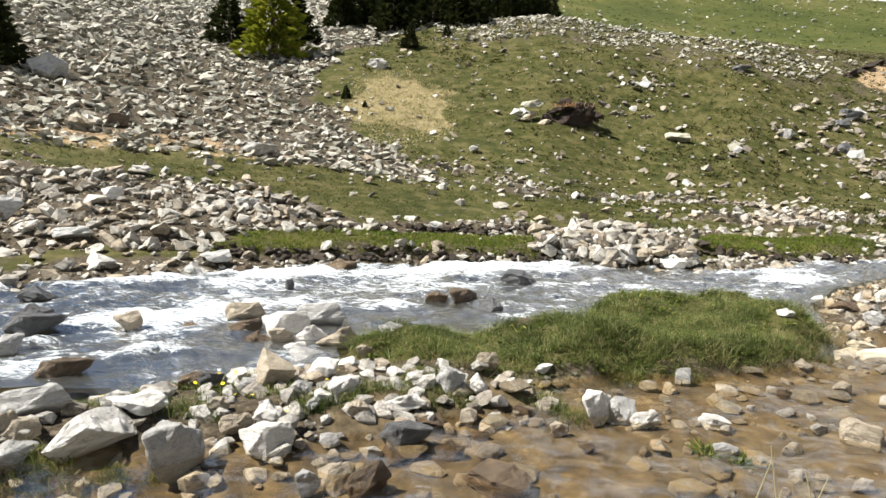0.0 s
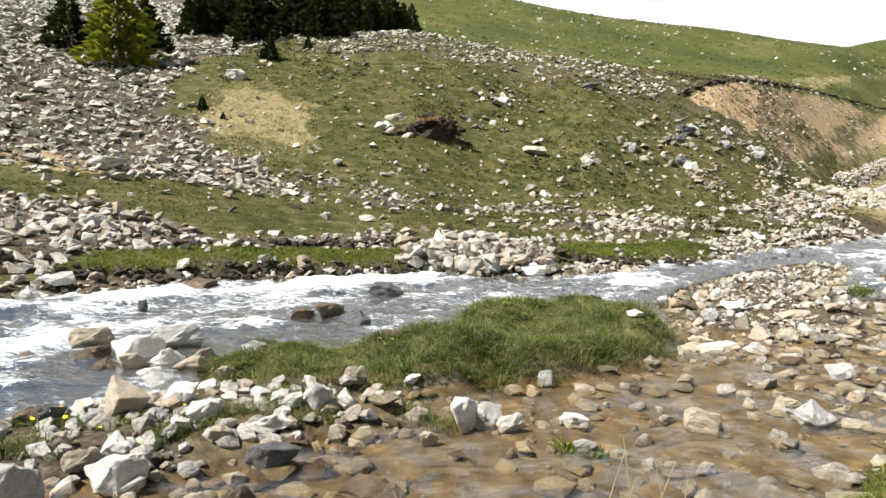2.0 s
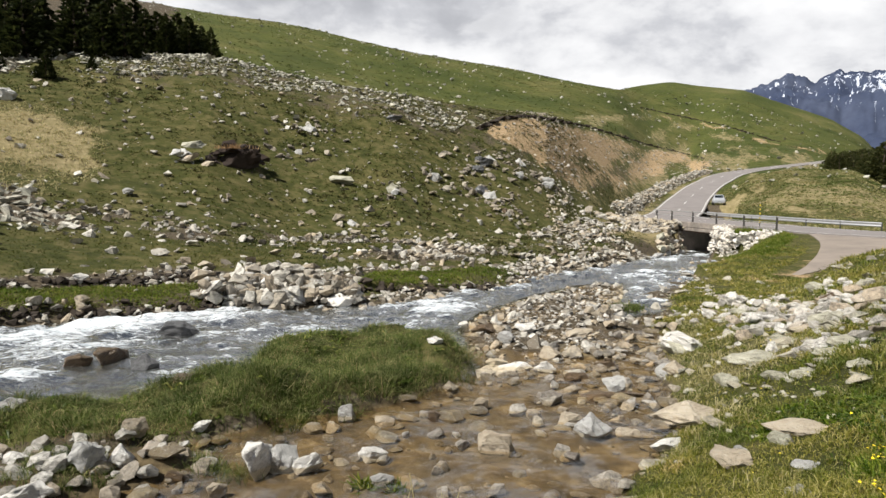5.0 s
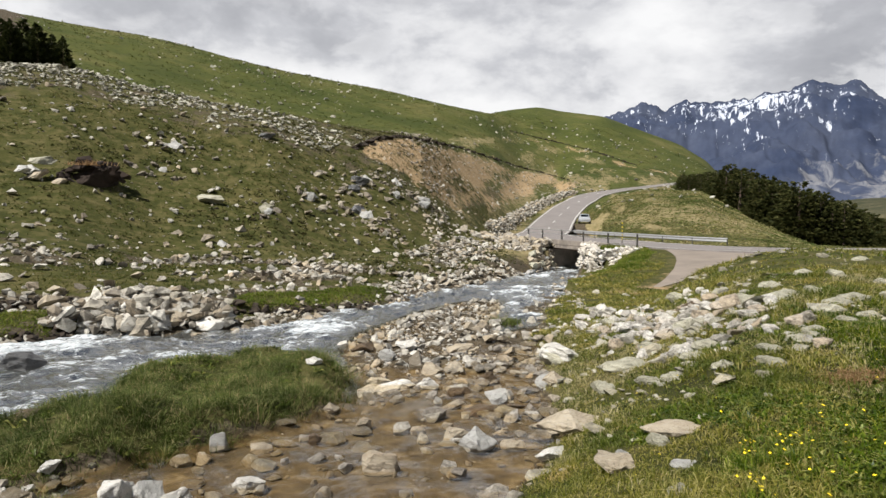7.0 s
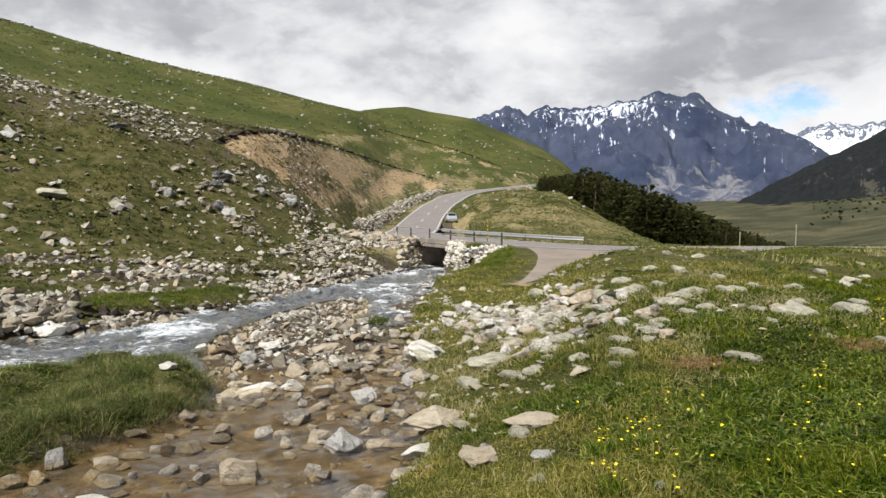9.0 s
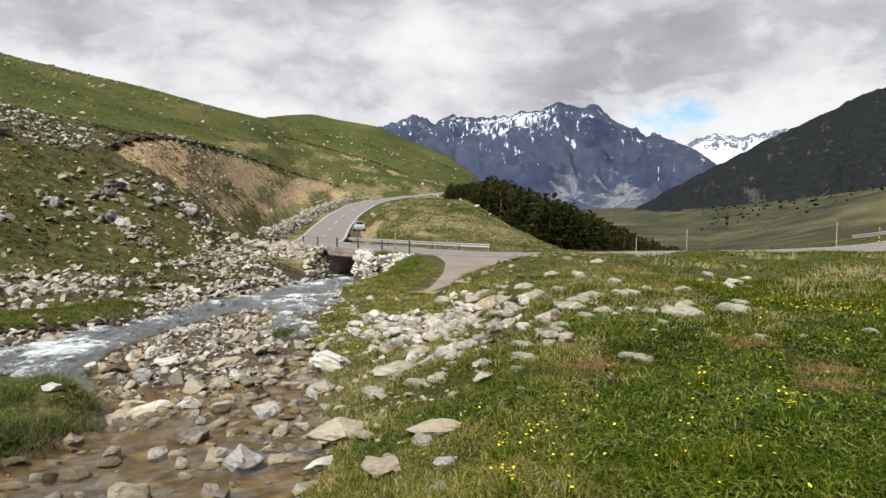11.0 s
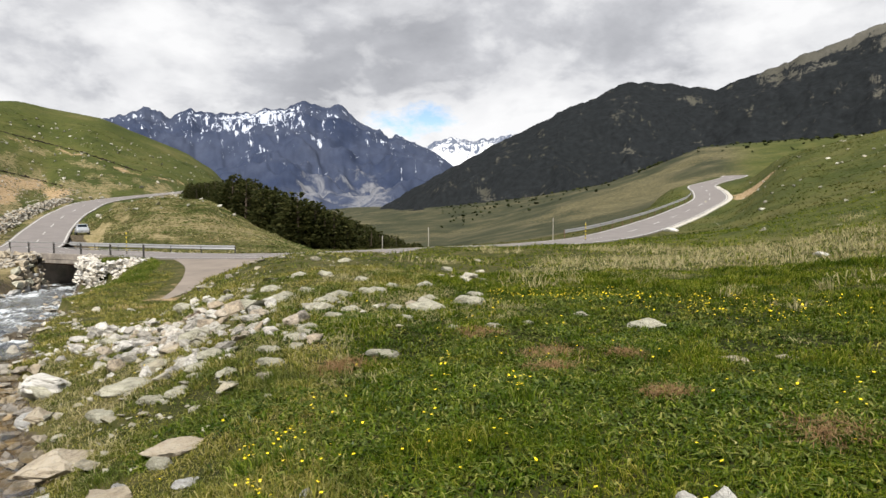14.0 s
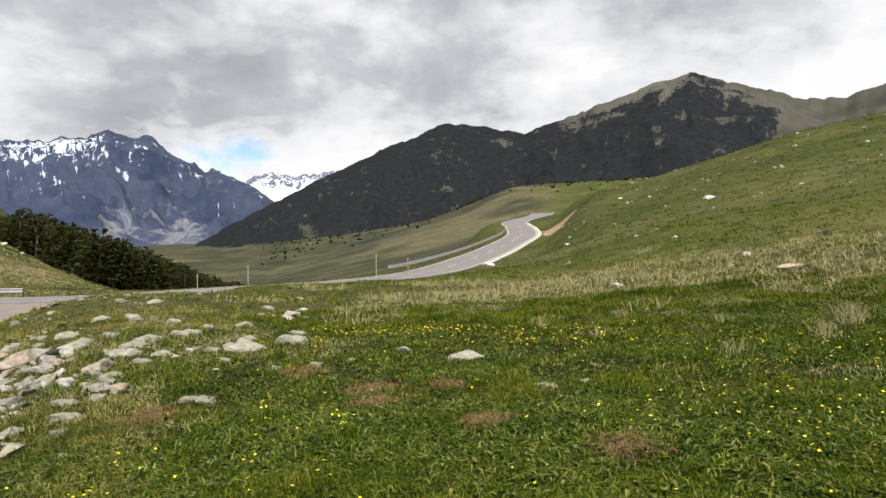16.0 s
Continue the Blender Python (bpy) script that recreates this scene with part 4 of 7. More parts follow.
def stones_mesh(name, x, y, size, mat, sink=0.3, tilt=0.35, label="", category="stones", zfun=None, flat=0.8, shapes=SMALL):
    """Many loose stones as one mesh on the ground."""
    z = land(x, y)[0] if zfun is None else zfun(x, y)
    vs, fs, base = [], [], 0
    kinds = rng.randint(0, len(shapes), len(x))
    for k, (v, f) in enumerate(shapes):
        sel = np.where(kinds == k)[0]
        if not len(sel):
            continue
        n = len(sel)
        yaw = rng.rand(n) * 2 * np.pi
        tx, ty = rng.normal(0, tilt, n), rng.normal(0, tilt, n)
        sc = size[sel][:, None] * rng.uniform(0.75, 1.25, (n, 3))
        sc[:, 2] *= flat
        p = v[None] * sc[:, None]
        px, py, pz = p[..., 0], p[..., 1], p[..., 2]
        py, pz = py * np.cos(tx)[:, None] - pz * np.sin(tx)[:, None], py * np.sin(tx)[:, None] + pz * np.cos(tx)[:, None]
        px, pz = px * np.cos(ty)[:, None] + pz * np.sin(ty)[:, None], -px * np.sin(ty)[:, None] + pz * np.cos(ty)[:, None]
        c, s = np.cos(yaw)[:, None], np.sin(yaw)[:, None]
        px, py = px * c - py * s, px * s + py * c
        q = np.stack([px + x[sel][:, None], py + y[sel][:, None], pz + (z[sel] + size[sel] * (0.30 * flat - sink * flat * rng.rand(n)))[:, None]], -1)
        vs.append(q.reshape(-1, 3))
        fs.append((f[None] + (base + np.arange(n) * len(v))[:, None, None]).reshape(-1, 3))
        base += n * len(v)
    me = mesh_np(name, np.concatenate(vs), np.concatenate(fs), mat)
    return tagged(new(name, me), label, category, kind="stuff")


def loose_stones(name, x, y, size, mat, mat_rest, sink, tilt, label, group, flat=0.8, most=280):
    """Loose stones as things of their own, those nearest first; the rest as one mesh."""
    order = np.argsort(np.hypot(x - EX, y - EY))
    x, y, size = x[order], y[order], size[order]
    meshes = [mesh_np(name, v, f, mat) for v, f in CHUNKS]
    z = land(x, y)[0]
    for k in range(min(most, len(x))):
        ob = new(name, meshes[rng.randint(len(meshes))])
        sc = size[k] * rng.uniform(0.8, 1.25, 3)
        ob.matrix_basis = pose(x[k], y[k], z[k] + size[k] * (0.30 - sink * rng.rand()) * flat, *np.degrees(rng.normal(0, tilt, 2)), rng.uniform(0, 360)) @ Matrix.Diagonal((sc[0], sc[1], sc[2] * flat, 1))
        tagged(ob, label, "stone", group)
    if len(x) > most:
        stones_mesh(name + "_bed", x[most:], y[most:], size[most:], mat_rest, sink, tilt, label, flat=flat, shapes=CHUNKS)


def polar(az0, az1, r0, r1, n):
    a = np.radians(rng.uniform(az0, az1, n))
    r = np.sqrt(rng.uniform(r0 * r0, r1 * r1, n))
    return EX + r * np.sin(a), EY + r * np.cos(a)


def sizes(n, lo, hi, power=2.2):
    return lo + (hi - lo) * rng.rand(n) ** power


def scatter_stones():
    # the scree slope
    x, y = polar(-44, 9, 29, 126, 44000)
    _, i = land(x, y)
    p = vnoise(x, y, 0.35, 4, seed=11)
    k = (i["az"] - scree_edge(i["r"]) + 2.5 * p < 0) & (i["r"] > 29 + 2 * p)
    x, y, r = x[k], y[k], i["r"][k]
    stones_mesh("scree", x, y, sizes(len(x), 0.22, 0.95, 2.3) * (0.78 + r / 120), mat_scree, flat=0.66, shapes=SHARD, label="grey-green scree of angular blocks on the slope")
    # blocks along the top of the grassy bank
    x, y = polar(0, 38, 56, 84, 9000)
    _, i = land(x, y)
    p = vnoise(x, y, 0.35, 4, seed=11)
    k = (np.abs(i["r"] + 5 * p - 67) < 6.6 - 0.09 * i["az"]) & (rng.rand(len(x)) < 1.1 - 0.016 * i["az"])
    k = k & (inside(i["az"], np.degrees(np.arctan2(land(x, y)[0] - 1.66, i["r"])), EARTH_CUT) < -0.2)
    x, y = x[k], y[k]
    stones_mesh("ridge_stones", x, y, sizes(len(x), 0.2, 0.8), mat_scree, flat=0.65, label="band of grey blocks along the top of the grassy bank")
    # the far bank: gravel flats and the stony foot of the bank
    x, y = polar(-44, 46, 13, 62, 52000)
    _, i = land(x, y)
    p = vnoise(x, y, 0.35, 4, seed=11)
    dens = far_bank_stony(x, y, i["az"], i["r"], p) ** 1.3
    dens = np.maximum(dens, np.where(i["df"] < 1.6, 0.8, 0.04))
    dens = np.where((inside(x, y, GREEN_STRIP) > 0.2) | (inside(x, y, GREEN_STRIP_EAST) > 0.2), 0.02, dens)
    k = (i["df"] > 0.1) & (rng.rand(len(x)) < dens) & (i["dr"] > 3.6) & ~((i["df"] < 3.2) & (x > 34))
    x, y, r = x[k], y[k], i["r"][k]
    stones_mesh("bank_stones", x, y, sizes(len(x), 0.08, 0.58, 2.8) * (0.8 + r / 85), mat_stones, label="pale angular stones strewn along the far bank")
    x, y = rng.uniform(-26, -2, 3600), rng.uniform(9, 25, 3600)
    _, i = land(x, y)
    k = (inside(x, y, STONE_FIELD) > -0.3) & (i["df"] > 0.2) & (vnoise(x, y, 0.5, 3, seed=19) > -0.45)
    stones_mesh("field_stones", x[k], y[k], sizes(k.sum(), 0.10, 0.85, 2.2), mat_stones, 0.3, flat=0.72, label="pale and dark stones heaped on the far flats")
    x, y = rng.uniform(-14, 22, 14000), rng.uniform(9, 29, 14000)
    _, i = land(x, y)
    k = (i["df"] > -0.5) & (i["df"] < 2.2) & (inside(x, y, GREEN_STRIP) < 0) & (inside(x, y, GREEN_STRIP_EAST) < 0) & (rng.rand(len(x)) < 0.8)
    stones_mesh("shore_stones", x[k], y[k], sizes(k.sum(), 0.06, 0.42, 2.4), mat_stones, 0.35, label="pale and rusty stones along the far shore")
    x, y = rng.uniform(2.4, 8, 900), rng.uniform(17.2, 23, 900)
    _, i = land(x, y)
    k = inside(x, y, [(2.9, 19.2), (4.9, 22.6), (7.4, 20.4), (6.9, 18.2), (4.4, 18.3)]) > -0.2
    stones_mesh("stone_pile", x[k], y[k], sizes(k.sum(), 0.2, 0.8, 1.6), mat_stones, 0.1, zfun=lambda a, b: land(a, b)[0] + 0.35 * rng.rand(len(a)), label="heap of pale stones at the water's bend")
    # scattered stones on the grassy bank
    x, y = polar(0, 46, 34, 90, 4600)
    _, i = land(x, y)
    p = vnoise(x, y, 0.12, 4, seed=14)
    k = (i["df"] > 1) & (rng.rand(len(x)) < 0.25 + 0.9 * np.clip(p, 0, 1)) & (i["dr"] > 4)
    stones_mesh("slope_stones", x[k], y[k], sizes(k.sum(), 0.08, 0.48, 3.2), mat_slope_stone, 0.55, label="grey stones scattered over the grassy slope")
    # pale specks on the upper hill
    x, y = polar(2, 60, 92, 258, 4200)
    _, i = land(x, y)
    k = (rng.rand(len(x)) < 0.35 + 0.9 * vnoise(x, y, 0.03, 4, seed=18)) & (i["dr"] > 4)
    stones_mesh("upland_stones", x[k], y[k], sizes(k.sum(), 0.3, 1.5, 2.6), mat_scree, 0.35, label="pale stones dotting the upper hill")
    x, y = polar(97, 129, 24, 140, 260)
    stones_mesh("hill_stones", x, y, sizes(len(x), 0.15, 0.9, 2.6), mat_scree, 0.4, 0.15, label="pale stones dotting the grassy hillside")
    # stony wash below the red earth cut
    x, y = polar(33, 44, 46, 92, 2600)
    _, i = land(x, y)
    k = (rng.rand(len(x)) < np.exp(-((i["az"] - 37.5 - 0.05 * (60 - i["r"])) / 1.8) ** 2)) & (i["dr"] > 5)
    stones_mesh("cut_rubble", x[k], y[k], sizes(k.sum(), 0.12, 0.65, 2.4), mat_cobble, 0.4, label="pale rubble spilling down from the earth cut")
    x, y = polar(32, 50, 54, 190, 11000)
    z, i = land(x, y)
    el = np.degrees(np.arctan2(z - 1.66, i["r"]))
    k = (inside(i["az"], el, EARTH_CUT) > -0.1) & (rng.rand(len(x)) < 0.6 + 0.5 * vnoise(x, y, 0.14, 4, seed=29)) & (i["dr"] > 5) & (i["df"] > 3)
    stones_mesh("cut_stones", x[k], y[k], sizes(k.sum(), 0.10, 0.65, 3.2), mat_cobble, 0.35, label="tan and pale stones strewn over the earth cut")
    # the dark broken edge of the turf over the cuts
    xs, ys = [], []
    for line in ([(30.3, 4.75), (32.2, 5.5), (34, 5.78), (36.5, 5.4), (39, 4.9), (44.1, 3.25), (48, 2.2)], [(43.2, 6.2), (49.5, 4.6), (53.3, 3.25)]):
        line = np.array(line)
        for a in np.arange(line[0, 0], line[-1, 0], 0.07):
            q = np.arange(52, 240, 0.7)
            px, py = EX + q * np.sin(np.radians(a)), EY + q * np.cos(np.radians(a))
            hit = np.degrees(np.arctan2(land(px, py)[0] - 1.66, q)) > np.interp(a, line[:, 0], line[:, 1])
            if hit.any() and rng.rand() < 0.92:
                xs.append(px[hit.argmax()]); ys.append(py[hit.argmax()])
    soil = plain("dark_soil_and_shade", (0.035, 0.026, 0.018), 0.95, vary=0.5, scale=2)
    xs, ys = np.array(xs), np.array(ys)
    # near-black clods along the bank, added as the shade below the turf's edge
    ex, ey = [], []
    for line in ([(-5.5, 16.55), (-3.0, 17.3), (0, 18.45), (3.2, 18.8)], [(7.6, 19.9), (10.6, 20.1), (13.8, 21.5)], LEDGE):
        for (x0, y0), (x1, y1) in zip(line[:-1], line[1:]):
            t = rng.rand(int(14 * math.hypot(x1 - x0, y1 - y0)))
            ex.append(x0 + t * (x1 - x0) + rng.normal(0, 0.08, len(t))); ey.append(y0 + t * (y1 - y0) + rng.normal(0, 0.10, len(t)))
    ex, ey = np.concatenate(ex), np.concatenate(ey)
    stones_mesh("bank_undercut", ex, ey, 0.22 + 0.28 * rng.rand(len(ex)), soil, 0.3, 0.2, flat=0.7, label="dark crumbling earth under the turf's edge", category="earth")
    stones_mesh("turf_edge", xs, ys, 0.7 + 0.9 * rng.rand(len(xs)) ** 2, soil, 0.4, 0.2, flat=0.5, label="dark broken edge of turf over the earth cut", category="earth")
    # stone spit and stream cobbles
    x, y = polar(-40, 52, 4.2, 62, 38000)
    _, i = land(x, y)
    near = np.exp(-((i["spit"] < 0) * np.abs(i["spit"])) / 0.8)
    k = (i["df"] < 0.2) & (i["dm"] < 0.5) & (i["isl"] < 0.1) & ((i["spit"] > -1.2) & (rng.rand(len(x)) < 0.7 * near) | (i["dm"] > -1.6 - i["r"] / 25) & (rng.rand(len(x)) < 0.32) & (i["r"] > 9))
    stones_mesh("spit_stones", x[k], y[k], sizes(k.sum(), 0.07, 0.52, 2.4), mat_stones, label="pale and rusty stones of the spit beside the stream")
    x, y = rng.uniform(6, 20, 4200), rng.uniform(8.5, 22, 4200)
    _, i = land(x, y)
    k = i["spit"] > -0.7 + 0.5 * rng.rand(len(x))
    stones_mesh("spit_gravel", x[k], y[k], sizes(k.sum(), 0.05, 0.24, 2.0), mat_bar, 0.3, label="small pale gravel stones of the spit")
    # wet stones in the side channel
    x, y = rng.uniform(-4.5, 12.5, 9500), rng.uniform(3.6, 13, 9500)
    _, i = land(x, y)
    p = vnoise(x, y, 0.6, 3, seed=15)
    k = (i["dm"] < 0.2) & (i["isl"] < -0.05) & (i["side"] > 0.4) & (rng.rand(len(x)) < 0.08 + 0.5 * p)
    stones_mesh("side_channel_stones", x[k], y[k], sizes(k.sum(), 0.05, 0.32, 2.0), mat_wet, 0.40, 0.2, shapes=ROUND, label="wet brown stones lying in the shallow channel")
    x, y = rng.uniform(-4.5, 13.5, 12000), rng.uniform(3.6, 14, 12000)
    _, i = land(x, y)
    k = (i["dm"] < 0.3) & (i["isl"] < -0.05) & (i["side"] > 0.3) & (rng.rand(len(x)) < 0.05 + 0.22 * smooth01(0.0, 0.5, vnoise(x, y, 0.9, 3, seed=27)))
    stones_mesh("bed_pebbles", x[k], y[k], sizes(k.sum(), 0.06, 0.55, 2.4), mat_bed, 0.30, 0.06, flat=0.42, shapes=ROUND, label="brown pebbles under the shallow water")
    x, y = rng.uniform(2, 13, 3600), rng.uniform(4.4, 13, 3600)
    _, i = land(x, y)
    k = (i["dm"] < 0.3) & (i["isl"] < -0.3) & (i["side"] > 0.2) & (rng.rand(len(x)) < 0.06 + 0.20 * smooth01(5, 10, x)) & (y < x + 4)
    loose_stones("cobble", x[k], y[k], sizes(k.sum(), 0.12, 0.40, 1.8), mat_cobble_one, mat_cobble, 0.2, 0.3, "tan or grey cobble standing out of the shallows", "cobbles in the shallows")
    # rubble on the boulder bar
    x, y = rng.uniform(-7, 1.2, 2600), rng.uniform(4.3, 9, 2600)
    _, i = land(x, y)
    k = (i["bar"] > -0.45) & (i["isl"] < 0.0) & (rng.rand(len(x)) < 0.40)
    loose_stones("rubble_stone", x[k], y[k], sizes(k.sum(), 0.08, 0.36, 1.8), mat_bar_one, mat_bar, 0.3, 0.3, "pale rubble stone between boulders of the stony bar", "rubble of the stony bar")
    # pale stones on the meadow bank beside the water
    x, y = polar(38, 66, 7, 44, 9000)
    _, i = land(x, y)
    p = vnoise(x, y, 0.3, 4, seed=16)
    k = (i["dm"] > 0) & (rng.rand(len(x)) < 0.4 * np.exp(-np.maximum(i["dm"] - 0.8, 0) / 1.2) * (p > 0.0)) & (i["dr"] > 4)
    a, b = rng.normal(12.4, 2.4, 470), rng.normal(0.65, 0.95, 470)
    xx, yy = a, 7.7 + 1.05 * (a - 12.6) + b
    q = (land(xx, yy)[1]["dm"] > 0.3) & (xx > 9.2)
    loose_stones("pile_stone", xx[q], yy[q], sizes(q.sum(), 0.14, 0.52, 1.7), mat_bar_one, mat_bar, 0.4, 0.3, "pale or rusty stone heaped on the meadow bank", "stone pile on the meadow bank", 0.7, 300)
    mx, my = polar(46, 80, 8.5, 24, 2300)
    _, mi = land(mx, my)
    row = vnoise(0.7 * mx + 0.7 * my, 0.4 * (mx - my), 0.55, 4, seed=28)
    mk = (mi["dm"] > 1.2) & (rng.rand(len(mx)) < 0.42 * smooth01(0.05, 0.45, row))
    stones_mesh("lichened_stones", mx[mk], my[mk], sizes(mk.sum(), 0.12, 0.62, 2.0), mat_lichen, 0.45, 0.15, flat=0.62, label="low lichened stones showing through the meadow turf")
    fx, fy = polar(36, 74, 5.5, 24, 3600)
    _, fi = land(fx, fy)
    fk = (fi["dm"] > 0.1) & (rng.rand(len(fx)) < (0.25 + 0.9 * vnoise(fx, fy, 0.5, 3, seed=49)) * (1 - 0.7 * smooth01(58, 76, fi["az"])))
    stones_mesh("turf_pebbles", fx[fk], fy[fk], sizes(fk.sum(), 0.03, 0.14, 2.4), mat_lichen, 0.4, 0.2, flat=0.7, label="small pale stones showing through the short turf")
    stones_mesh("meadow_stones", x[k], y[k], sizes(k.sum(), 0.08, 0.50, 2.4), mat_lichen, 0.55, 0.15, flat=0.6, label="pale stones half sunk in the bank's turf")


scatter_stones()


# ---- the road, its bridge and what stands along it ----
def ribbon(name, line, half_a, half_b, lift, mat, label="", kind="structure", parent=None):
    """A strip along a line, from half_a to half_b metres to its left (minus: right)."""
    p = np.asarray(line, float)
    d = np.gradient(p[:, :2], axis=0)
    d /= np.linalg.norm(d, axis=1)[:, None]
    nrm = np.column_stack([-d[:, 1], d[:, 0]])
    a, b = p.copy(), p.copy()
    a[:, :2] += nrm * np.reshape(half_a, (-1, 1)); b[:, :2] += nrm * np.reshape(half_b, (-1, 1))
    a[:, 2] += lift; b[:, 2] += lift
    n = len(p)
    low_a, low_b = a - (0, 0, 0.12 + lift * 0), b - (0, 0, 0.12)
    v = np.vstack([a, b, low_a, low_b])
    k = np.arange(n - 1)
    f = np.vstack([np.column_stack([k, k + 1, n + k + 1, n + k])])
    if lift < 0.004:
        f = np.vstack([f, np.column_stack([2 * n + k, 2 * n + k + 1, k + 1, k]), np.column_stack([n + k, n + k + 1, 3 * n + k + 1, 3 * n + k])])
    me = mesh_np(name, v if lift < 0.004 else v[:2 * n], f, mat)
    ob = new(name, me)
    if parent:
        ob.parent = parent
    elif label:
        tagged(ob, label, "road", kind=kind)
    return ob


road = ribbon("road", ROAD_LINE, 2.7, -2.7, 0.0, mat_asphalt, "narrow grey asphalt mountain road with worn paint lines")
ribbon("edge_line", ROAD_LINE, 2.55, 2.40, 0.006, mat_line, parent=road)
ribbon("edge_line", ROAD_LINE, -2.40, -2.55, 0.006, mat_line, parent=road)
for k in range(2, len(ROAD_LINE) - 3, 6):
    ribbon("centre_dash", ROAD_LINE[k:k + 3], 0.06, -0.06, 0.006, mat_line, parent=road)
spur_w = np.linspace(1, 0, len(SPUR))
gutter = ribbon("drain_gutter", ROAD_LINE[(ROAD_LINE[:, 0] > 72) & (ROAD_LINE[:, 0] < 146) & (ROAD_LINE[:, 1] < 10)], 3.35, 2.7, 0.0, plain("pale_concrete", (0.47, 0.44, 0.38), 0.85, vary=0.4, scale=1.2))
tagged(gutter, "pale concrete drain gutter along the road's edge", "gutter", kind="structure")
spur = ribbon("road_spur", SPUR, 0.10 + 3.4 * spur_w, -0.10 - 3.2 * spur_w, -0.055, mat_spur, "dusty asphalt spur off the mountain road")


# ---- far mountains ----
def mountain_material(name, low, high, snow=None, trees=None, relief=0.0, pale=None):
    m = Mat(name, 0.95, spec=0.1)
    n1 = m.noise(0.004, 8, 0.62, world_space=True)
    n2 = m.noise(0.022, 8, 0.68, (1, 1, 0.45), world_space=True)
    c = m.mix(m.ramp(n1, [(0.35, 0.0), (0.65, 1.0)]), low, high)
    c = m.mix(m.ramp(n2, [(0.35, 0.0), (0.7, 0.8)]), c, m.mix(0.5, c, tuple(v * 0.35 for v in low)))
    if trees:
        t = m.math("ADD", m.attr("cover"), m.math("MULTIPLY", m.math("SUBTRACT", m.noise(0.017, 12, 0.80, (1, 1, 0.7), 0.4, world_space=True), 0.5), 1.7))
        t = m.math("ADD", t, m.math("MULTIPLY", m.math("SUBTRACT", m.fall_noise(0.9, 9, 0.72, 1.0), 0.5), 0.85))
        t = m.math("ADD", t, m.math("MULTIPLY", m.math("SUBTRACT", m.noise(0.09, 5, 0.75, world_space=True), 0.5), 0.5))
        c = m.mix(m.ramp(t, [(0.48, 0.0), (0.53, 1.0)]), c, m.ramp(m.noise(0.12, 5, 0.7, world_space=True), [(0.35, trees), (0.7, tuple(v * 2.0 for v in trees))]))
    if pale:
        t = m.math("ADD", m.attr("pale"), m.math("MULTIPLY", m.math("SUBTRACT", m.noise(0.022, 9, 0.68, (1, 1, 0.28), 0.8, world_space=True), 0.5), 2.2))
        c = m.mix(m.ramp(t, [(0.40, 0.0), (0.75, 0.8)]), c, pale)
    if snow:
        s = m.math("ADD", m.attr("cover"), m.math("MULTIPLY", m.math("SUBTRACT", m.fall_noise(2.9, 10, 0.68, 0.9), 0.5), 2.2))
        s = m.math("ADD", s, m.math("MULTIPLY", m.math("SUBTRACT", m.noise(0.016, 9, 0.66, (1, 1, 0.6), 0.8, world_space=True), 0.5), 1.2))
        c = m.mix(m.ramp(s, [(0.50, 0.0), (0.60, 1.0)]), c, snow)
    m.colour(c)
    if relief:
        m.bump(m.noise(0.03, 8, 0.7, world_space=True), 0.8, relief)
    return m.m


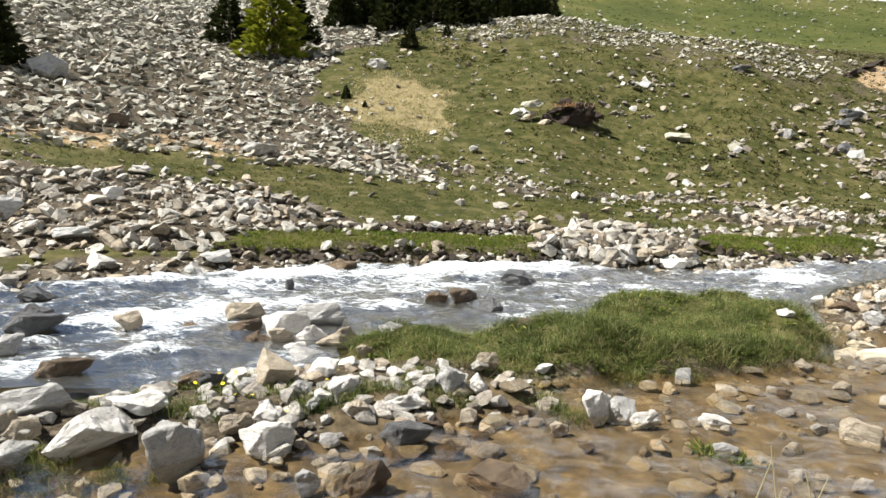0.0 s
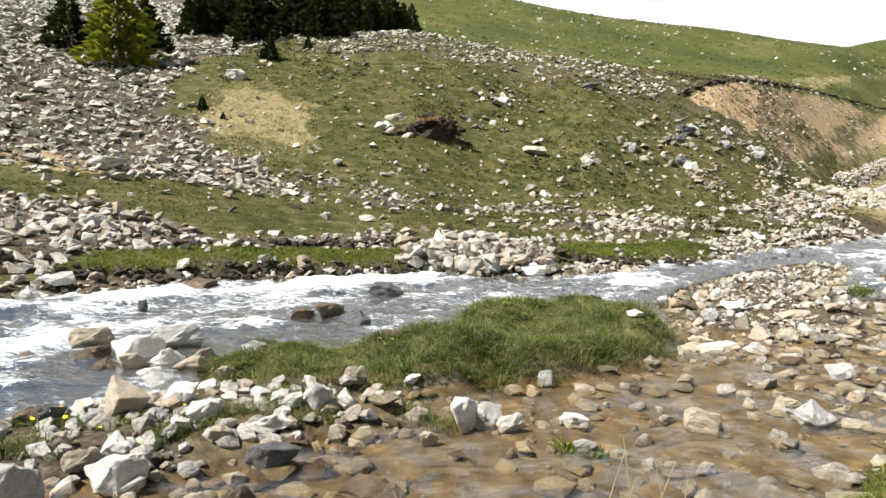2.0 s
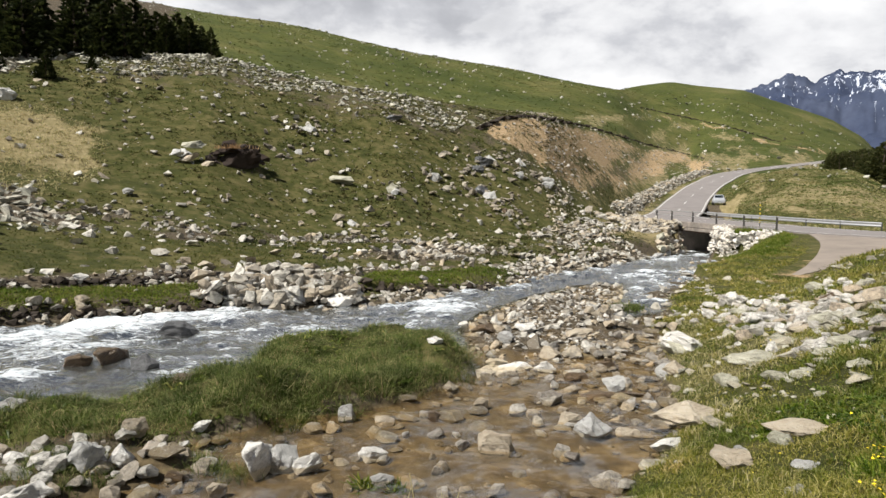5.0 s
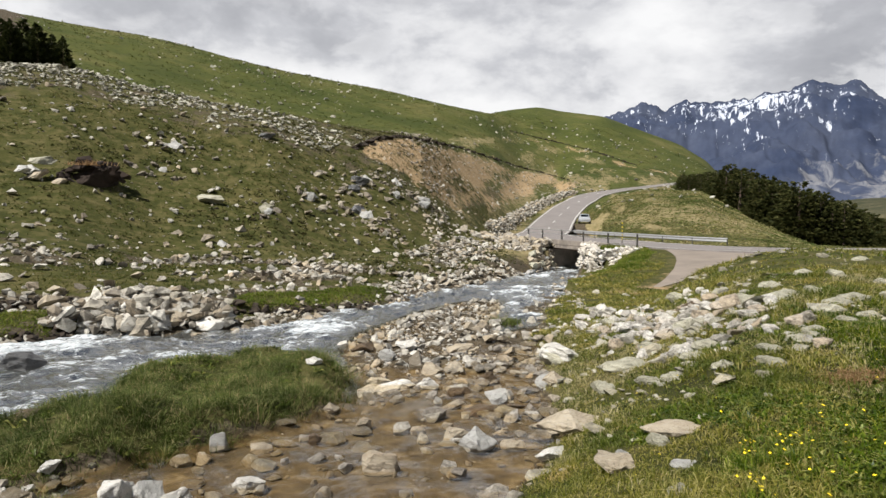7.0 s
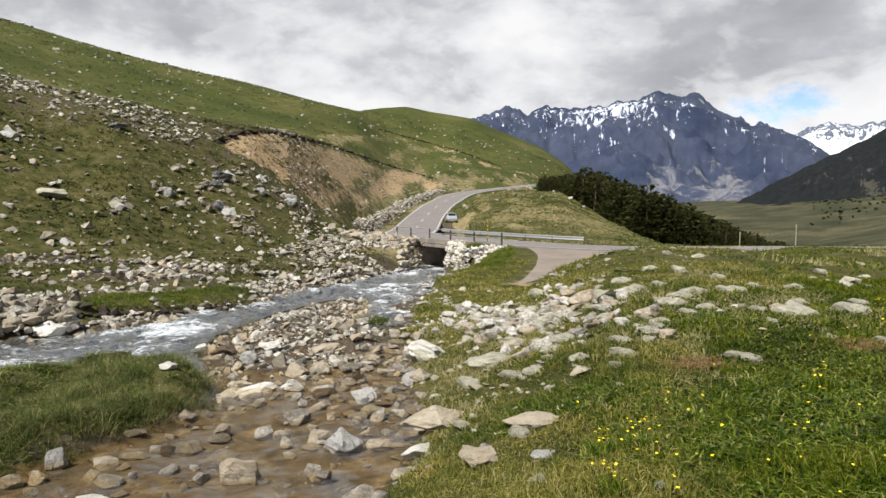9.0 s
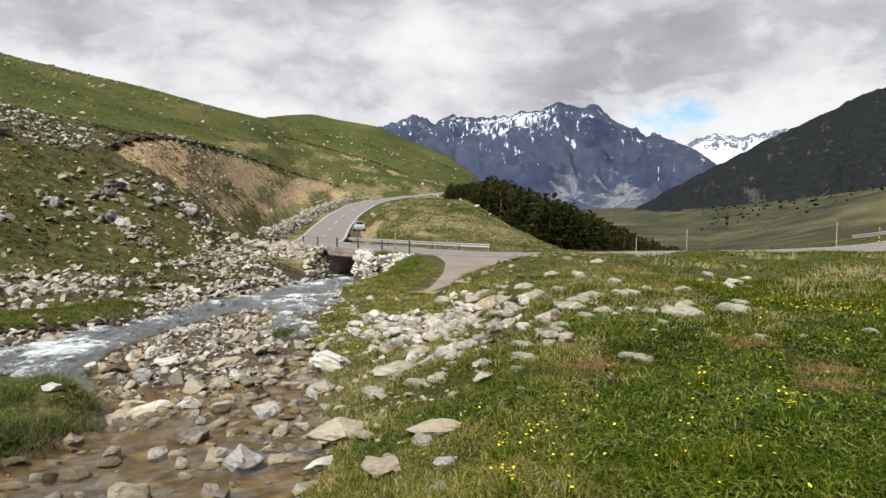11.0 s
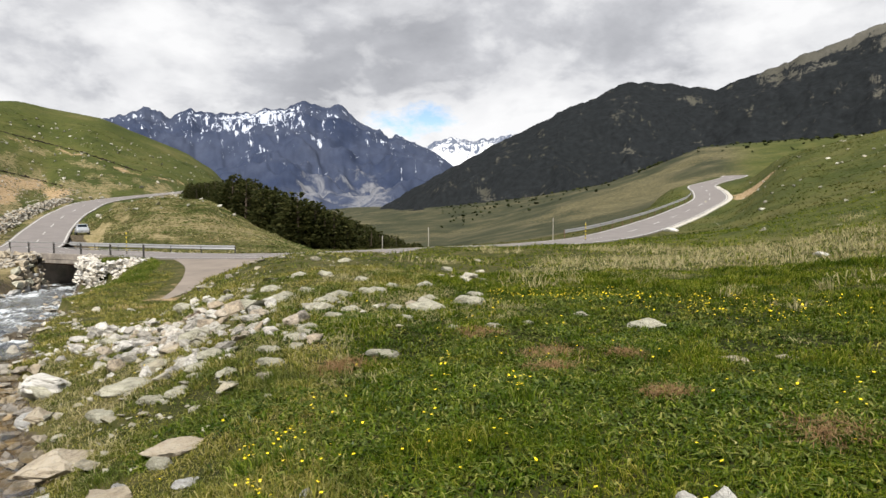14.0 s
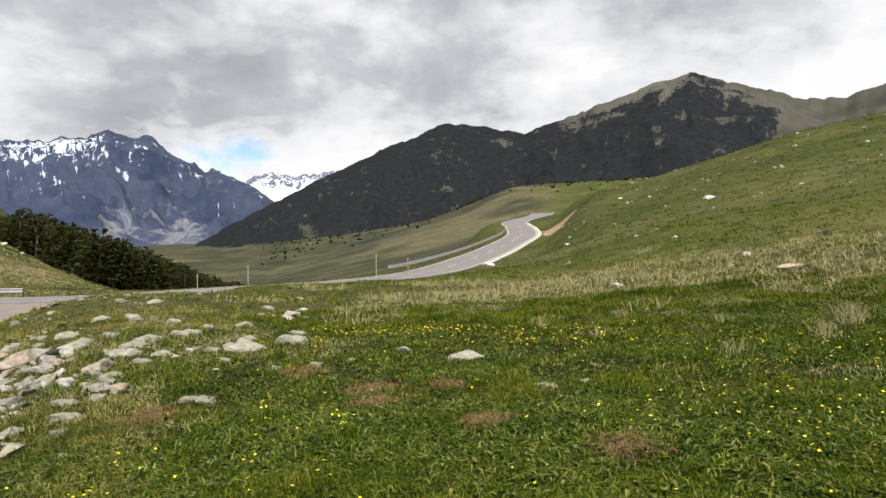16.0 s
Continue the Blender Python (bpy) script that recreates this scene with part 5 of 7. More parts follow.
def mountain(name, crest, base_el, dist, depth, rough, freq, cover, mat, label, seed, crag=0.0):
    """A mountain whose crest follows bearings and heights (degrees) at a distance, falling to base_el towards the valley."""
    c = np.array(crest, float)
    az = np.arange(c[0, 0], c[-1, 0], 0.12)
    el = np.interp(az, c[:, 0], c[:, 1])
    rows = np.linspace(0, 1, 90)
    A, T = np.meshgrid(np.radians(az), rows)
    r = dist - depth * (1 - T)
    top = 1.66 + dist * np.tan(np.radians(el))[None] * np.ones_like(T)
    low = 1.66 + (dist - depth) * np.tan(np.radians(np.minimum(base_el, el - 1.2)))[None] * np.ones_like(T)
    x, y = EX + r * np.sin(A), EY + r * np.cos(A)
    warp = vnoise(x, y, freq * 0.7, 3, 0.5, seed + 5) * 0.45 / freq
    rid = 1 - np.abs(vnoise(x + warp, y - 0.6 * warp, freq, 6, 0.5, seed)) * 1.7
    spur = 1 - np.abs(vnoise(np.degrees(A) * 0.45 + 1.2 * T + warp * freq, T * 1.6 - np.degrees(A) * 0.1 + warp * freq, 1.0, 5, 0.5, seed + 1)) * 1.6
    bulge = 4 * T * (1 - T)
    z = low + (top - low) * T ** 1.15 + rough * (0.8 * (rid - 0.45) + 0.10 * (spur - 0.45)) * (bulge * 0.9 + 0.1 * (1 - T))
    jag = vnoise(az * 1.3, az * 0, 1.0, 5, 0.55, seed + 2)
    z = z + crag * jag[None] * T ** 6
    back = np.stack([(EX + (r[-1] + depth * 0.5) * np.sin(A[-1])), (EY + (r[-1] + depth * 0.5) * np.cos(A[-1])), low[0] - 50], -1)
    v = np.vstack([np.stack([x, y, z], -1).reshape(-1, 3), back])
    n, k = len(az), len(rows) + 1
    q = np.arange(k - 1)[:, None] * n + np.arange(n - 1)[None]
    f = np.stack([q, q + 1, q + n + 1, q + n], -1).reshape(-1, 4)
    me = mesh_np(name, v, f, mat, True)
    cov = np.concatenate([cover(np.degrees(A), T, z).ravel(), np.zeros(n)])
    at = me.attributes.new("cover", "FLOAT", "POINT")
    at.data.foreach_set("value", np.ascontiguousarray(cov, np.float32))
    at = me.attributes.new("fall", "FLOAT_VECTOR", "POINT")        # bearing, and how far up the slope
    fall = np.zeros((len(v), 3), np.float32)
    fall[:-n, 0], fall[:-n, 1] = np.degrees(A).ravel(), T.ravel() * 5.0
    at.data.foreach_set("vector", fall.ravel())
    D = np.degrees(A)
    pal = 0.75 * np.exp(-((D - 70.5) / 2.6) ** 2 - ((T - 0.30) / 0.22) ** 2) + 0.6 * np.exp(-((D - 66.0) / 1.6) ** 2 - ((T - 0.24) / 0.16) ** 2)
    at = me.attributes.new("pale", "FLOAT", "POINT")
    at.data.foreach_set("value", np.ascontiguousarray(np.concatenate([pal.ravel(), np.zeros(n)]), np.float32))
    return tagged(new(name, me), label, "mountain", kind="structure")


# the rock's blue-grey here is distance haze put into the colour
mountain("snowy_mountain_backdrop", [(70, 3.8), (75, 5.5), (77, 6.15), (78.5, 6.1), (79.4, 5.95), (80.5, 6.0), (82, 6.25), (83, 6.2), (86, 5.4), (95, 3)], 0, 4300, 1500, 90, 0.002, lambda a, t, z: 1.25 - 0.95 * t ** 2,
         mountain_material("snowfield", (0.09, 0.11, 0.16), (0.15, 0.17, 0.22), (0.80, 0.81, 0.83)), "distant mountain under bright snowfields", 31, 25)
# rock and snow are tinted blue to stand for haze in the air
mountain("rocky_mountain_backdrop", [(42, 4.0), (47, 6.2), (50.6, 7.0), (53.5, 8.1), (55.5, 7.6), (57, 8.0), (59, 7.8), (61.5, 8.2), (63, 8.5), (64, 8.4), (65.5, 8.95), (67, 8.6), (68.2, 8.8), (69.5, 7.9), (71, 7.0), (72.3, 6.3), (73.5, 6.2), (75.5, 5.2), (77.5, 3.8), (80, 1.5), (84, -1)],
         -2.5, 2700, 1100, 190, 0.0026, lambda a, t, z: -0.04 + 0.36 * t + 0.32 * np.exp(-((a - 61.5) / 4.0) ** 2) * smooth01(0.4, 0.75, t) - 0.40 * smooth01(0.90, 1.0, t), mountain_material("hazed_rock", (0.030, 0.041, 0.076), (0.064, 0.076, 0.114), (0.50, 0.53, 0.60), pale=(0.20, 0.20, 0.21)), "jagged blue-grey rocky mountain with snow patches", 41, 22)
# the forest's dark colour leans blue, a little haze painted in
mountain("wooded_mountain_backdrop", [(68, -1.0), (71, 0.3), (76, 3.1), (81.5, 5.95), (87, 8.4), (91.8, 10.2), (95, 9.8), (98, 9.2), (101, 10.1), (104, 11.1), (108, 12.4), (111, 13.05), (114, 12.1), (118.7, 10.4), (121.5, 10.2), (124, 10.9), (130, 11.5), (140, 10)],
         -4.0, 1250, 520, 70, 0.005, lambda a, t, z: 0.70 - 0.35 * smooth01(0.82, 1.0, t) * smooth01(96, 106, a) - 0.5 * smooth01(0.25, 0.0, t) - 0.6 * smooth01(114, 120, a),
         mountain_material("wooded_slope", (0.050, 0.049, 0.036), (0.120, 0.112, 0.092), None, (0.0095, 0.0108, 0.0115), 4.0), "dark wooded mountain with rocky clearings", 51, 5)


def valley_scrub():
    x, y = polar(76, 112, 480, 900, 2600)
    p = vnoise(x, y, 0.012, 4, seed=61)
    _, i = land(x, y)
    k = rng.rand(len(x)) < smooth01(560, 800, i["r"]) * (0.25 + 1.2 * np.clip(p, 0, 1))
    stones_mesh("valley_scrub", x[k], y[k], sizes(k.sum(), 2.0, 7.0, 2.0), mat_needles, 0.2, 0.4, "dark scrub dotting the far valley side", "shrubs")


valley_scrub()


# ---- trees ----
def conifer_mesh(name, seed, height, radius, mat, tiers=26, per=26, low=0.06, spray=1.0):
    """A crown of many small drooping needle sprays on short boughs."""
    r = np.random.RandomState(seed)
    vs, fs = [], []
    for k in range(tiers):
        t = low + (1 - low) * (k + r.rand() * 0.7) / tiers
        rad = radius * (1 - t) ** (0.75 if spray > 0.7 else 0.5) * r.uniform(0.75, 1.15) + 0.05
        for j in range(max(5, int(per * (1 - t) + 4))):
            a = r.rand() * 2 * np.pi
            d = rad * np.sqrt(r.uniform(0.12, 1.0)) * (1 + 0.25 * np.sin(3 * a + seed))
            c = np.array([d * np.cos(a), d * np.sin(a), height * t - 0.10 * d + r.normal(0, 0.05)])
            s = spray * r.uniform(0.14, 0.30) * (0.6 + 0.5 * radius)
            out = np.array([np.cos(a), np.sin(a), r.uniform(-0.3, 0.5)])
            side = np.array([-np.sin(a), np.cos(a), r.uniform(-0.4, 0.4)])
            up = np.array([r.normal(0, 0.3), r.normal(0, 0.3), 1.0])
            for p, q in ((out, side), (out, up)):
                b = len(vs)
                vs += [c - q * s * 0.5, c + p * s * 1.1, c + q * s * 0.5, c - p * s * 0.6]
                fs.append([b, b + 1, b + 2, b + 3])
    return mesh_np(name, vs, fs, mat)


def tree(name, crown, height, mat_trunk, label, group):
    e = new(name)
    tagged(e, label, "tree", group)
    bm = bmesh.new()
    bmesh.ops.create_cone(bm, cap_ends=True, segments=8, radius1=0.035 * height, radius2=0.01, depth=height * 0.95, matrix=pose(0, 0, height * 0.475 - 0.1))
    for k in range(7):
        a, h = k * 2.4, height * (0.15 + 0.1 * k)
        bmesh.ops.create_cone(bm, cap_ends=True, segments=5, radius1=0.03, radius2=0.01, depth=height * 0.16, matrix=pose(0, 0, h) @ pose(0, 0, 0, 0, 70, math.degrees(a)) @ pose(0, 0, height * 0.08))
    part("trunk", bm, mat_trunk, e)
    c = new("crown", crown)
    c.parent = e
    return e


def place(az, r):
    a = radians(az)
    x, y = EX + r * math.sin(a), EY + r * math.cos(a)
    return x, y, land_z(x, y)


def plant_trees():
    rnd = random.Random(5)
    crowns = [(conifer_mesh("crown", 60 + k, h, w, mat_needles, 32, 50, 0.02, 0.85), h) for k, (h, w) in enumerate(((6.6, 2.3), (5.4, 2.2), (6.0, 2.6)))]
    kinds = []
    for k, (c, h) in enumerate(crowns):
        kinds.append(tree("mountain_pine", c, h, mat_bark, "dark green mountain pine on the stony slope", "pines above the scree"))
        kinds[-1].matrix_basis = pose(*place(-40 + k * 2, 100 + 6 * k))
    for az, r, s in [(-16.0, 62, 0.75), (-10.8, 63, 0.7), (-7.4, 74, 0.85), (-6.2, 78, 0.95), (-5.0, 75, 0.8), (-3.2, 66, 1.0), (-2.6, 72, 1.1), (0.0, 68, 0.85), (0.9, 76, 1.15), (1.8, 67, 0.75), (2.4, 78, 1.1), (3.2, 67, 0.85),
                     (4.6, 76, 0.8), (5.4, 79, 0.75), (6.1, 75, 0.7), (6.9, 79, 0.75), (7.7, 76, 0.65), (8.6, 78, 0.6), (9.3, 76, 0.45), (-31.8, 45, 0.75), (-4.2, 80, 1.0), (3.8, 80, 1.0)]:
        copy_thing(kinds[rnd.randrange(3)], pose(*place(az, r), rnd.uniform(-3, 3), rnd.uniform(-3, 3), rnd.uniform(0, 360)) @ Matrix.Scale(s, 4))
    bright = tree("young_larch", conifer_mesh("crown", 77, 6.6, 2.7, mat_bright, 26, 34, 0.02), 6.6, mat_bark, "bright yellow-green larch at the edge of the scree", "")
    bright.matrix_basis = pose(*place(-12.7, 57)) @ Matrix.Scale(1.1, 4)
    for az, r, s in [(-7.3, 46, 0.12), (-5.8, 44.5, 0.06), (-2.0, 58, 0.26), (-4.6, 60, 0.12), (1.0, 61, 0.14)]:
        b = copy_thing(kinds[1], pose(*place(az, r), 0, 0, rnd.uniform(0, 360)) @ Matrix.Scale(s * 1.4, 4))
        b.name = "pine_sapling"
        tagged(b, "small dark pine sapling rooted in the slope", "tree", "pine saplings")
    # the pinewood beyond the road
    woods = []
    for k, w in enumerate((3.5, 3.0, 3.8)):
        woods.append(tree("wood_pine", conifer_mesh("crown", 91 + k, 6.5, w, mat_wood_needles, 27, 46, 0.0, 0.62), 6.5, mat_bark, "dense dark pine in the wood beyond the road", "pinewood beyond the road"))
        woods[-1].matrix_basis = pose(*place(61 + k, 128 + k))
    for k in range(288):
        az = 56.4 + 19.0 * rnd.random() ** 0.9
        near = np.interp(az, [56, 60, 65, 70, 76], [132, 112, 94, 96, 112])
        r = near + 48 * rnd.random() ** 1.5
        x, y, z = place(az, r)
        top = 1.66 + r * math.tan(radians(np.interp(az, [56, 58, 60.6, 64, 67.2, 71, 75.5], [2.0, 2.8, 3.3, 2.0, 0.65, -1.1, -2.7]))) - rnd.uniform(0, 1.8)
        size = min(max((top - z) / 6.5, 0.4), 1.35) * rnd.uniform(0.8, 1.08)
        copy_thing(woods[k % 3], pose(x, y, z, rnd.uniform(-3, 3), rnd.uniform(-3, 3), rnd.uniform(0, 360)) @ Matrix.Diagonal((size * rnd.uniform(0.9, 1.25), size * rnd.uniform(0.9, 1.25), size, 1)))


plant_trees()


# ---- single boulders: x, y, breadth, height, tone (0 pale, 1 tan, 2 grey, 3 brown, 4 dark) ----
BAR_ROCKS = [(-2.08, 6.99, 0.69, 0.56, 1), (-1.43, 7.14, 0.56, 0.38, 0), (-3.29, 5.42, 0.86, 0.51, 0), (-2.56, 5.21, 0.67, 0.69, 2), (-1.73, 5.44, 0.59, 0.39, 0), (-4.03, 5.83, 0.75, 0.43, 2), (-3.17, 5.91, 0.83, 0.3, 0), (-1.77, 5.91, 0.46, 0.32, 0), (-2.08, 5.73, 0.38, 0.28, 1), (-1.22, 6.47, 0.59, 0.28, 0), (-0.52, 6.35, 0.54, 0.21, 0), (-0.96, 6.09, 0.3, 0.2, 1), (-1.18, 5.63, 0.26, 0.18, 2), (-2.87, 6.88, 0.47, 0.27, 3), (-2.69, 6.86, 0.37, 0.3, 4), (-3.91, 5.38, 0.42, 0.27, 1), (-3.82, 5.11, 0.47, 0.26, 2), (-0.64, 7.28, 0.27, 0.17, 0), (-2.22, 9.17, 0.5, 0.34, 0)]
BAR_ROCKS_B = [(-1.4, 6.22, 0.27, 0.18, 2), (-1.17, 8.59, 0.31, 0.23, 1), (-3.7, 8.95, 0.51, 0.24, 2), (-4.02, 5.33, 0.3, 0.36, 1), (-2.22, 6.72, 0.32, 0.22, 2), (-1.61, 6.58, 0.28, 0.22, 2), (-2.34, 6.07, 0.27, 0.21, 1)]
CHANNEL_ROCKS = [(-0.48, 5.79, 0.58, 0.37, 4), (-1.04, 5.0, 0.37, 0.37, 1), (-0.75, 4.84, 0.47, 0.39, 3), (-1.3, 4.93, 0.27, 0.32, 2), (-0.05, 5.61, 0.31, 0.22, 3), (0.36, 4.97, 0.74, 0.3, 3), (-0.02, 6.8, 0.37, 0.42, 2), (0.33, 6.83, 0.33, 0.29, 0), (0.47, 7.65, 0.32, 0.32, 1), (1.52, 6.59, 0.52, 0.54, 0), (1.84, 6.53, 0.4, 0.48, 2), (2.06, 6.4, 0.36, 0.29, 0), (2.79, 6.4, 0.37, 0.24, 0), (3.06, 7.93, 0.36, 0.31, 2), (2.76, 7.67, 0.24, 0.19, 1), (3.41, 7.51, 0.35, 0.18, 1), (4.19, 6.0, 0.66, 0.35, 1), (2.6, 5.7, 0.31, 0.17, 2), (4.98, 8.63, 0.32, 0.2, 1)]
CHANNEL_ROCKS_B = [(4.06, 7.4, 0.25, 0.2, 3), (1.07, 6.19, 0.27, 0.21, 1), (-0.25, 6.2, 0.41, 0.18, 3), (-0.61, 5.49, 0.33, 0.22, 3), (0.27, 6.03, 0.23, 0.13, 3), (0.81, 6.62, 0.38, 0.11, 3), (1.25, 5.75, 0.29, 0.14, 3), (1.19, 7.84, 0.29, 0.15, 0), (6.37, 9.85, 0.52, 0.26, 0)]
OUTCROP_ROCKS = [(29.6, 49.1, 2.0, 1.1, 4), (31.0, 50.2, 1.4, 0.7, 2), (36.0, 48.9, 1.6, 1.0, 2), (36.7, 49.9, 1.4, 0.7, 2), (26.4, 43.9, 1.5, 1.1, 4), (26.75, 43.2, 1.2, 1.0, 2), (24.1, 54.3, 1.3, 0.8, 3), (15.6, 51.3, 1.3, 0.6, 2), (22.8, 44.6, 1.2, 0.8, 2),
                 (18.4, 41.3, 1.0, 0.6, 2), (26.5, 40.7, 0.9, 0.6, 3), (13.4, 36.2, 0.9, 0.5, 2), (13.7, 47.6, 0.8, 0.5, 2), (28.2, 47.5, 1.2, 0.8, 4), (32.5, 48.2, 1.2, 0.8, 2), (34.3, 50.6, 1.4, 0.9, 2)]
STREAM_ROCKS = [(-6.2, 9.65, 0.80, 0.40, 4), (-6.55, 10.25, 0.56, 0.34, 4), (-6.0, 8.7, 0.42, 0.30, 2), (-5.0, 10.0, 0.56, 0.36, 1), (-2.48, 9.91, 0.72, 0.46, 0), (-2.0, 10.39, 0.75, 0.5, 2), (-2.54, 9.45, 0.46, 0.28, 1), (-1.59, 9.33, 0.66, 0.34, 1), (-3.32, 10.71, 0.62, 0.4, 1), (-3.16, 10.13, 0.5, 0.25, 3), (-2.05, 9.64, 0.46, 0.3, 0), (-2.04, 8.69, 0.46, 0.2, 2), (-2.78, 9.43, 0.42, 0.24, 3), (-3.18, 13.72, 0.18, 0.32, 4), (0.25, 12.77, 0.83, 0.4, 3), (0.88, 12.04, 0.44, 0.32, 4), (1.79, 15.26, 0.92, 0.39, 4), (-4.65, 7.5, 0.60, 0.36, 3), (-2.54, 16.65, 0.83, 0.31, 3), (-0.14, 12.81, 0.56, 0.27, 3), (1.22, 9.71, 0.43, 0.14, 3), (-0.8, 8.95, 0.32, 0.13, 2), (-4.01, 10.12, 0.52, 0.15, 3), (-7.4, 11.99, 0.71, 0.36, 4)]
BANK_ROCKS = [(-5.43, 15.93, 1.15, 0.45, 2), (-5.65, 15.18, 0.66, 0.44, 2), (-4.67, 15.61, 0.62, 0.28, 3), (-7.63, 14.65, 0.83, 0.47, 0), (-9.49, 19.78, 0.72, 0.51, 0), (-8.92, 16.28, 1.07, 0.38, 2), (-10.2, 23.38, 0.94, 0.42, 0), (-2.26, 19.84, 0.59, 0.33, 0), (-0.08, 21.4, 0.54, 0.39, 0), (4.84, 19.93, 1.03, 0.69, 0), (5.14, 18.5, 0.97, 0.65, 2), (4.66, 21.5, 0.83, 0.55, 0), (5.76, 18.45, 0.81, 0.57, 1), (6.45, 18.14, 0.81, 0.41, 0), (3.65, 19.05, 0.82, 0.49, 2), (4.66, 18.17, 0.64, 0.35, 1), (-11.01, 17.1, 1.0, 0.84, 2), (-6.01, 21.17, 0.91, 0.44, 2), (-14.78, 29.04, 1.49, 0.96, 1)]
BANK_ROCKS_B = [(-13.89, 30.4, 1.36, 0.76, 3), (-7.6, 29.79, 1.61, 0.8, 2), (-20.84, 38.12, 2.19, 1.41, 2), (-4.03, 52.11, 1.97, 0.94, 2), (2.19, 37.38, 0.92, 0.46, 2), (15.3, 43.05, 1.9, 0.72, 5), (5.6, 43.9, 1.3, 0.7, 2), (18.18, 41.4, 0.97, 0.74, 5), (23.17, 44.82, 1.49, 0.58, 2), (23.86, 54.19, 1.65, 0.68, 4)]
SPIT_ROCKS = [(7.24, 7.55, 0.57, 0.42, 2), (5.57, 5.98, 0.57, 0.41, 2), (5.85, 5.02, 0.43, 0.19, 0), (5.25, 3.74, 0.59, 0.24, 1), (8.55, 7.49, 0.51, 0.29, 1), (10.01, 8.66, 1.27, 0.35, 0), (5.62, 6.48, 0.39, 0.23, 1), (6.33, 6.4, 0.32, 0.18, 1), (5.92, 5.75, 0.37, 0.21, 1), (6.79, 7.37, 0.61, 0.18, 3), (7.15, 9.21, 0.46, 0.3, 0), (6.75, 9.63, 0.81, 0.26, 0), (6.86, 10.35, 0.48, 0.24, 0), (5.51, 10.23, 0.32, 0.14, 0), (7.8, 9.96, 0.54, 0.31, 1), (8.42, 9.05, 0.48, 0.32, 3), (7.22, 8.42, 0.48, 0.24, 3), (7.28, 7.25, 0.49, 0.18, 3), (6.58, 5.32, 1.15, 0.32, 1)]
SPIT_ROCKS_B = [(9.71, 11.43, 0.76, 0.32, 1), (8.89, 12.5, 0.78, 0.32, 0), (8.2, 13.01, 0.65, 0.33, 3), (7.78, 11.43, 0.47, 0.3, 2)]
MEADOW_ROCKS = [(6.18, 3.66, 0.76, 0.15, 1), (5.84, 3.62, 0.29, 0.17, 0), (5.55, 6.49, 0.34, 0.27, 1), (9.91, 8.75, 1.0, 0.3, 0), (9.24, 6.54, 0.96, 0.22, 0), (8.11, 6.15, 0.52, 0.22, 0), (8.75, 7.85, 0.47, 0.31, 2), (8.47, 2.35, 0.56, 0.13, 0), (11.95, 2.69, 0.78, 0.25, 0), (12.58, 2.05, 0.73, 0.3, 0), (10.48, -0.91, 0.59, 0.2, 0), (10.28, 1.23, 0.33, 0.12, 0), (11.44, 0.04, 0.29, 0.13, 0), (9.77, 3.97, 0.36, 0.15, 0), (8.33, 4.39, 0.35, 0.14, 0), (8.34, 3.84, 0.37, 0.13, 0), (4.75, 2.66, 0.22, 0.12, 0), (5.48, 3.77, 0.15, 0.16, 2), (4.81, 1.69, 0.1, 0.11, 2)]
MEADOW_ROCKS_B = [(5.43, 3.04, 0.33, 0.06, 2), (11.38, 6.84, 0.65, 0.28, 0), (11.08, 7.05, 0.54, 0.21, 1), (9.66, 5.41, 0.54, 0.2, 0), (10.23, 6.81, 0.6, 0.2, 0), (9.24, 5.35, 0.52, 0.17, 0), (16.5, 10.46, 0.79, 0.32, 0), (14.15, 9.44, 0.55, 0.28, 1), (13.53, 10.41, 0.56, 0.22, 0), (12.84, 5.8, 0.68, 0.2, 0), (12.63, 6.47, 0.57, 0.21, 0), (12.27, 4.68, 0.53, 0.19, 0), (10.13, 1.79, 0.25, 0.12, 0), (10.54, 0.77, 0.25, 0.1, 0), (12.17, 3.01, 0.3, 0.16, 1), (13.52, 8.14, 0.58, 0.23, 3), (8.19, 5.41, 0.49, 0.16, 0), (8.25, 5.06, 0.4, 0.16, 0), (8.89, 4.09, 0.44, 0.13, 0)]
MEADOW_ROCKS_D = [(12.4, 5.75, 0.62, 0.24, 0), (13.16, 5.45, 0.5, 0.2, 0), (12.76, 4.63, 0.6, 0.24, 0), (12.34, 6.31, 0.55, 0.22, 0), (11.64, 4.5, 0.45, 0.19, 0), (13.32, 4.26, 0.5, 0.2, 0), (10.09, 4.06, 0.4, 0.17, 0), (11.0, 4.02, 0.4, 0.16, 0), (11.59, 3.93, 0.4, 0.16, 0), (11.75, 3.18, 0.36, 0.15, 0), (9.5, 4.01, 0.36, 0.15, 0),
                  (8.29, 3.75, 0.42, 0.17, 0), (14.31, 4.1, 0.4, 0.16, 0), (19.46, 4.07, 0.45, 0.18, 0), (19.85, 7.29, 0.45, 0.18, 0), (15.76, 6.19, 0.5, 0.2, 0), (16.11, 7.01, 0.45, 0.18, 0), (15.18, 5.05, 0.42, 0.17, 0), (14.07, 6.72, 0.5, 0.2, 0), (10.83, 2.71, 0.34, 0.14, 0), (14.9, 3.5, 0.5, 0.2, 0), (13.9, 2.2, 0.45, 0.17, 0), (12.9, 2.9, 0.4, 0.16, 0)]
MEADOW_ROCKS_C = [(12.87, 4.58, 0.55, 0.18, 0), (13.57, 4.13, 0.51, 0.16, 0)]
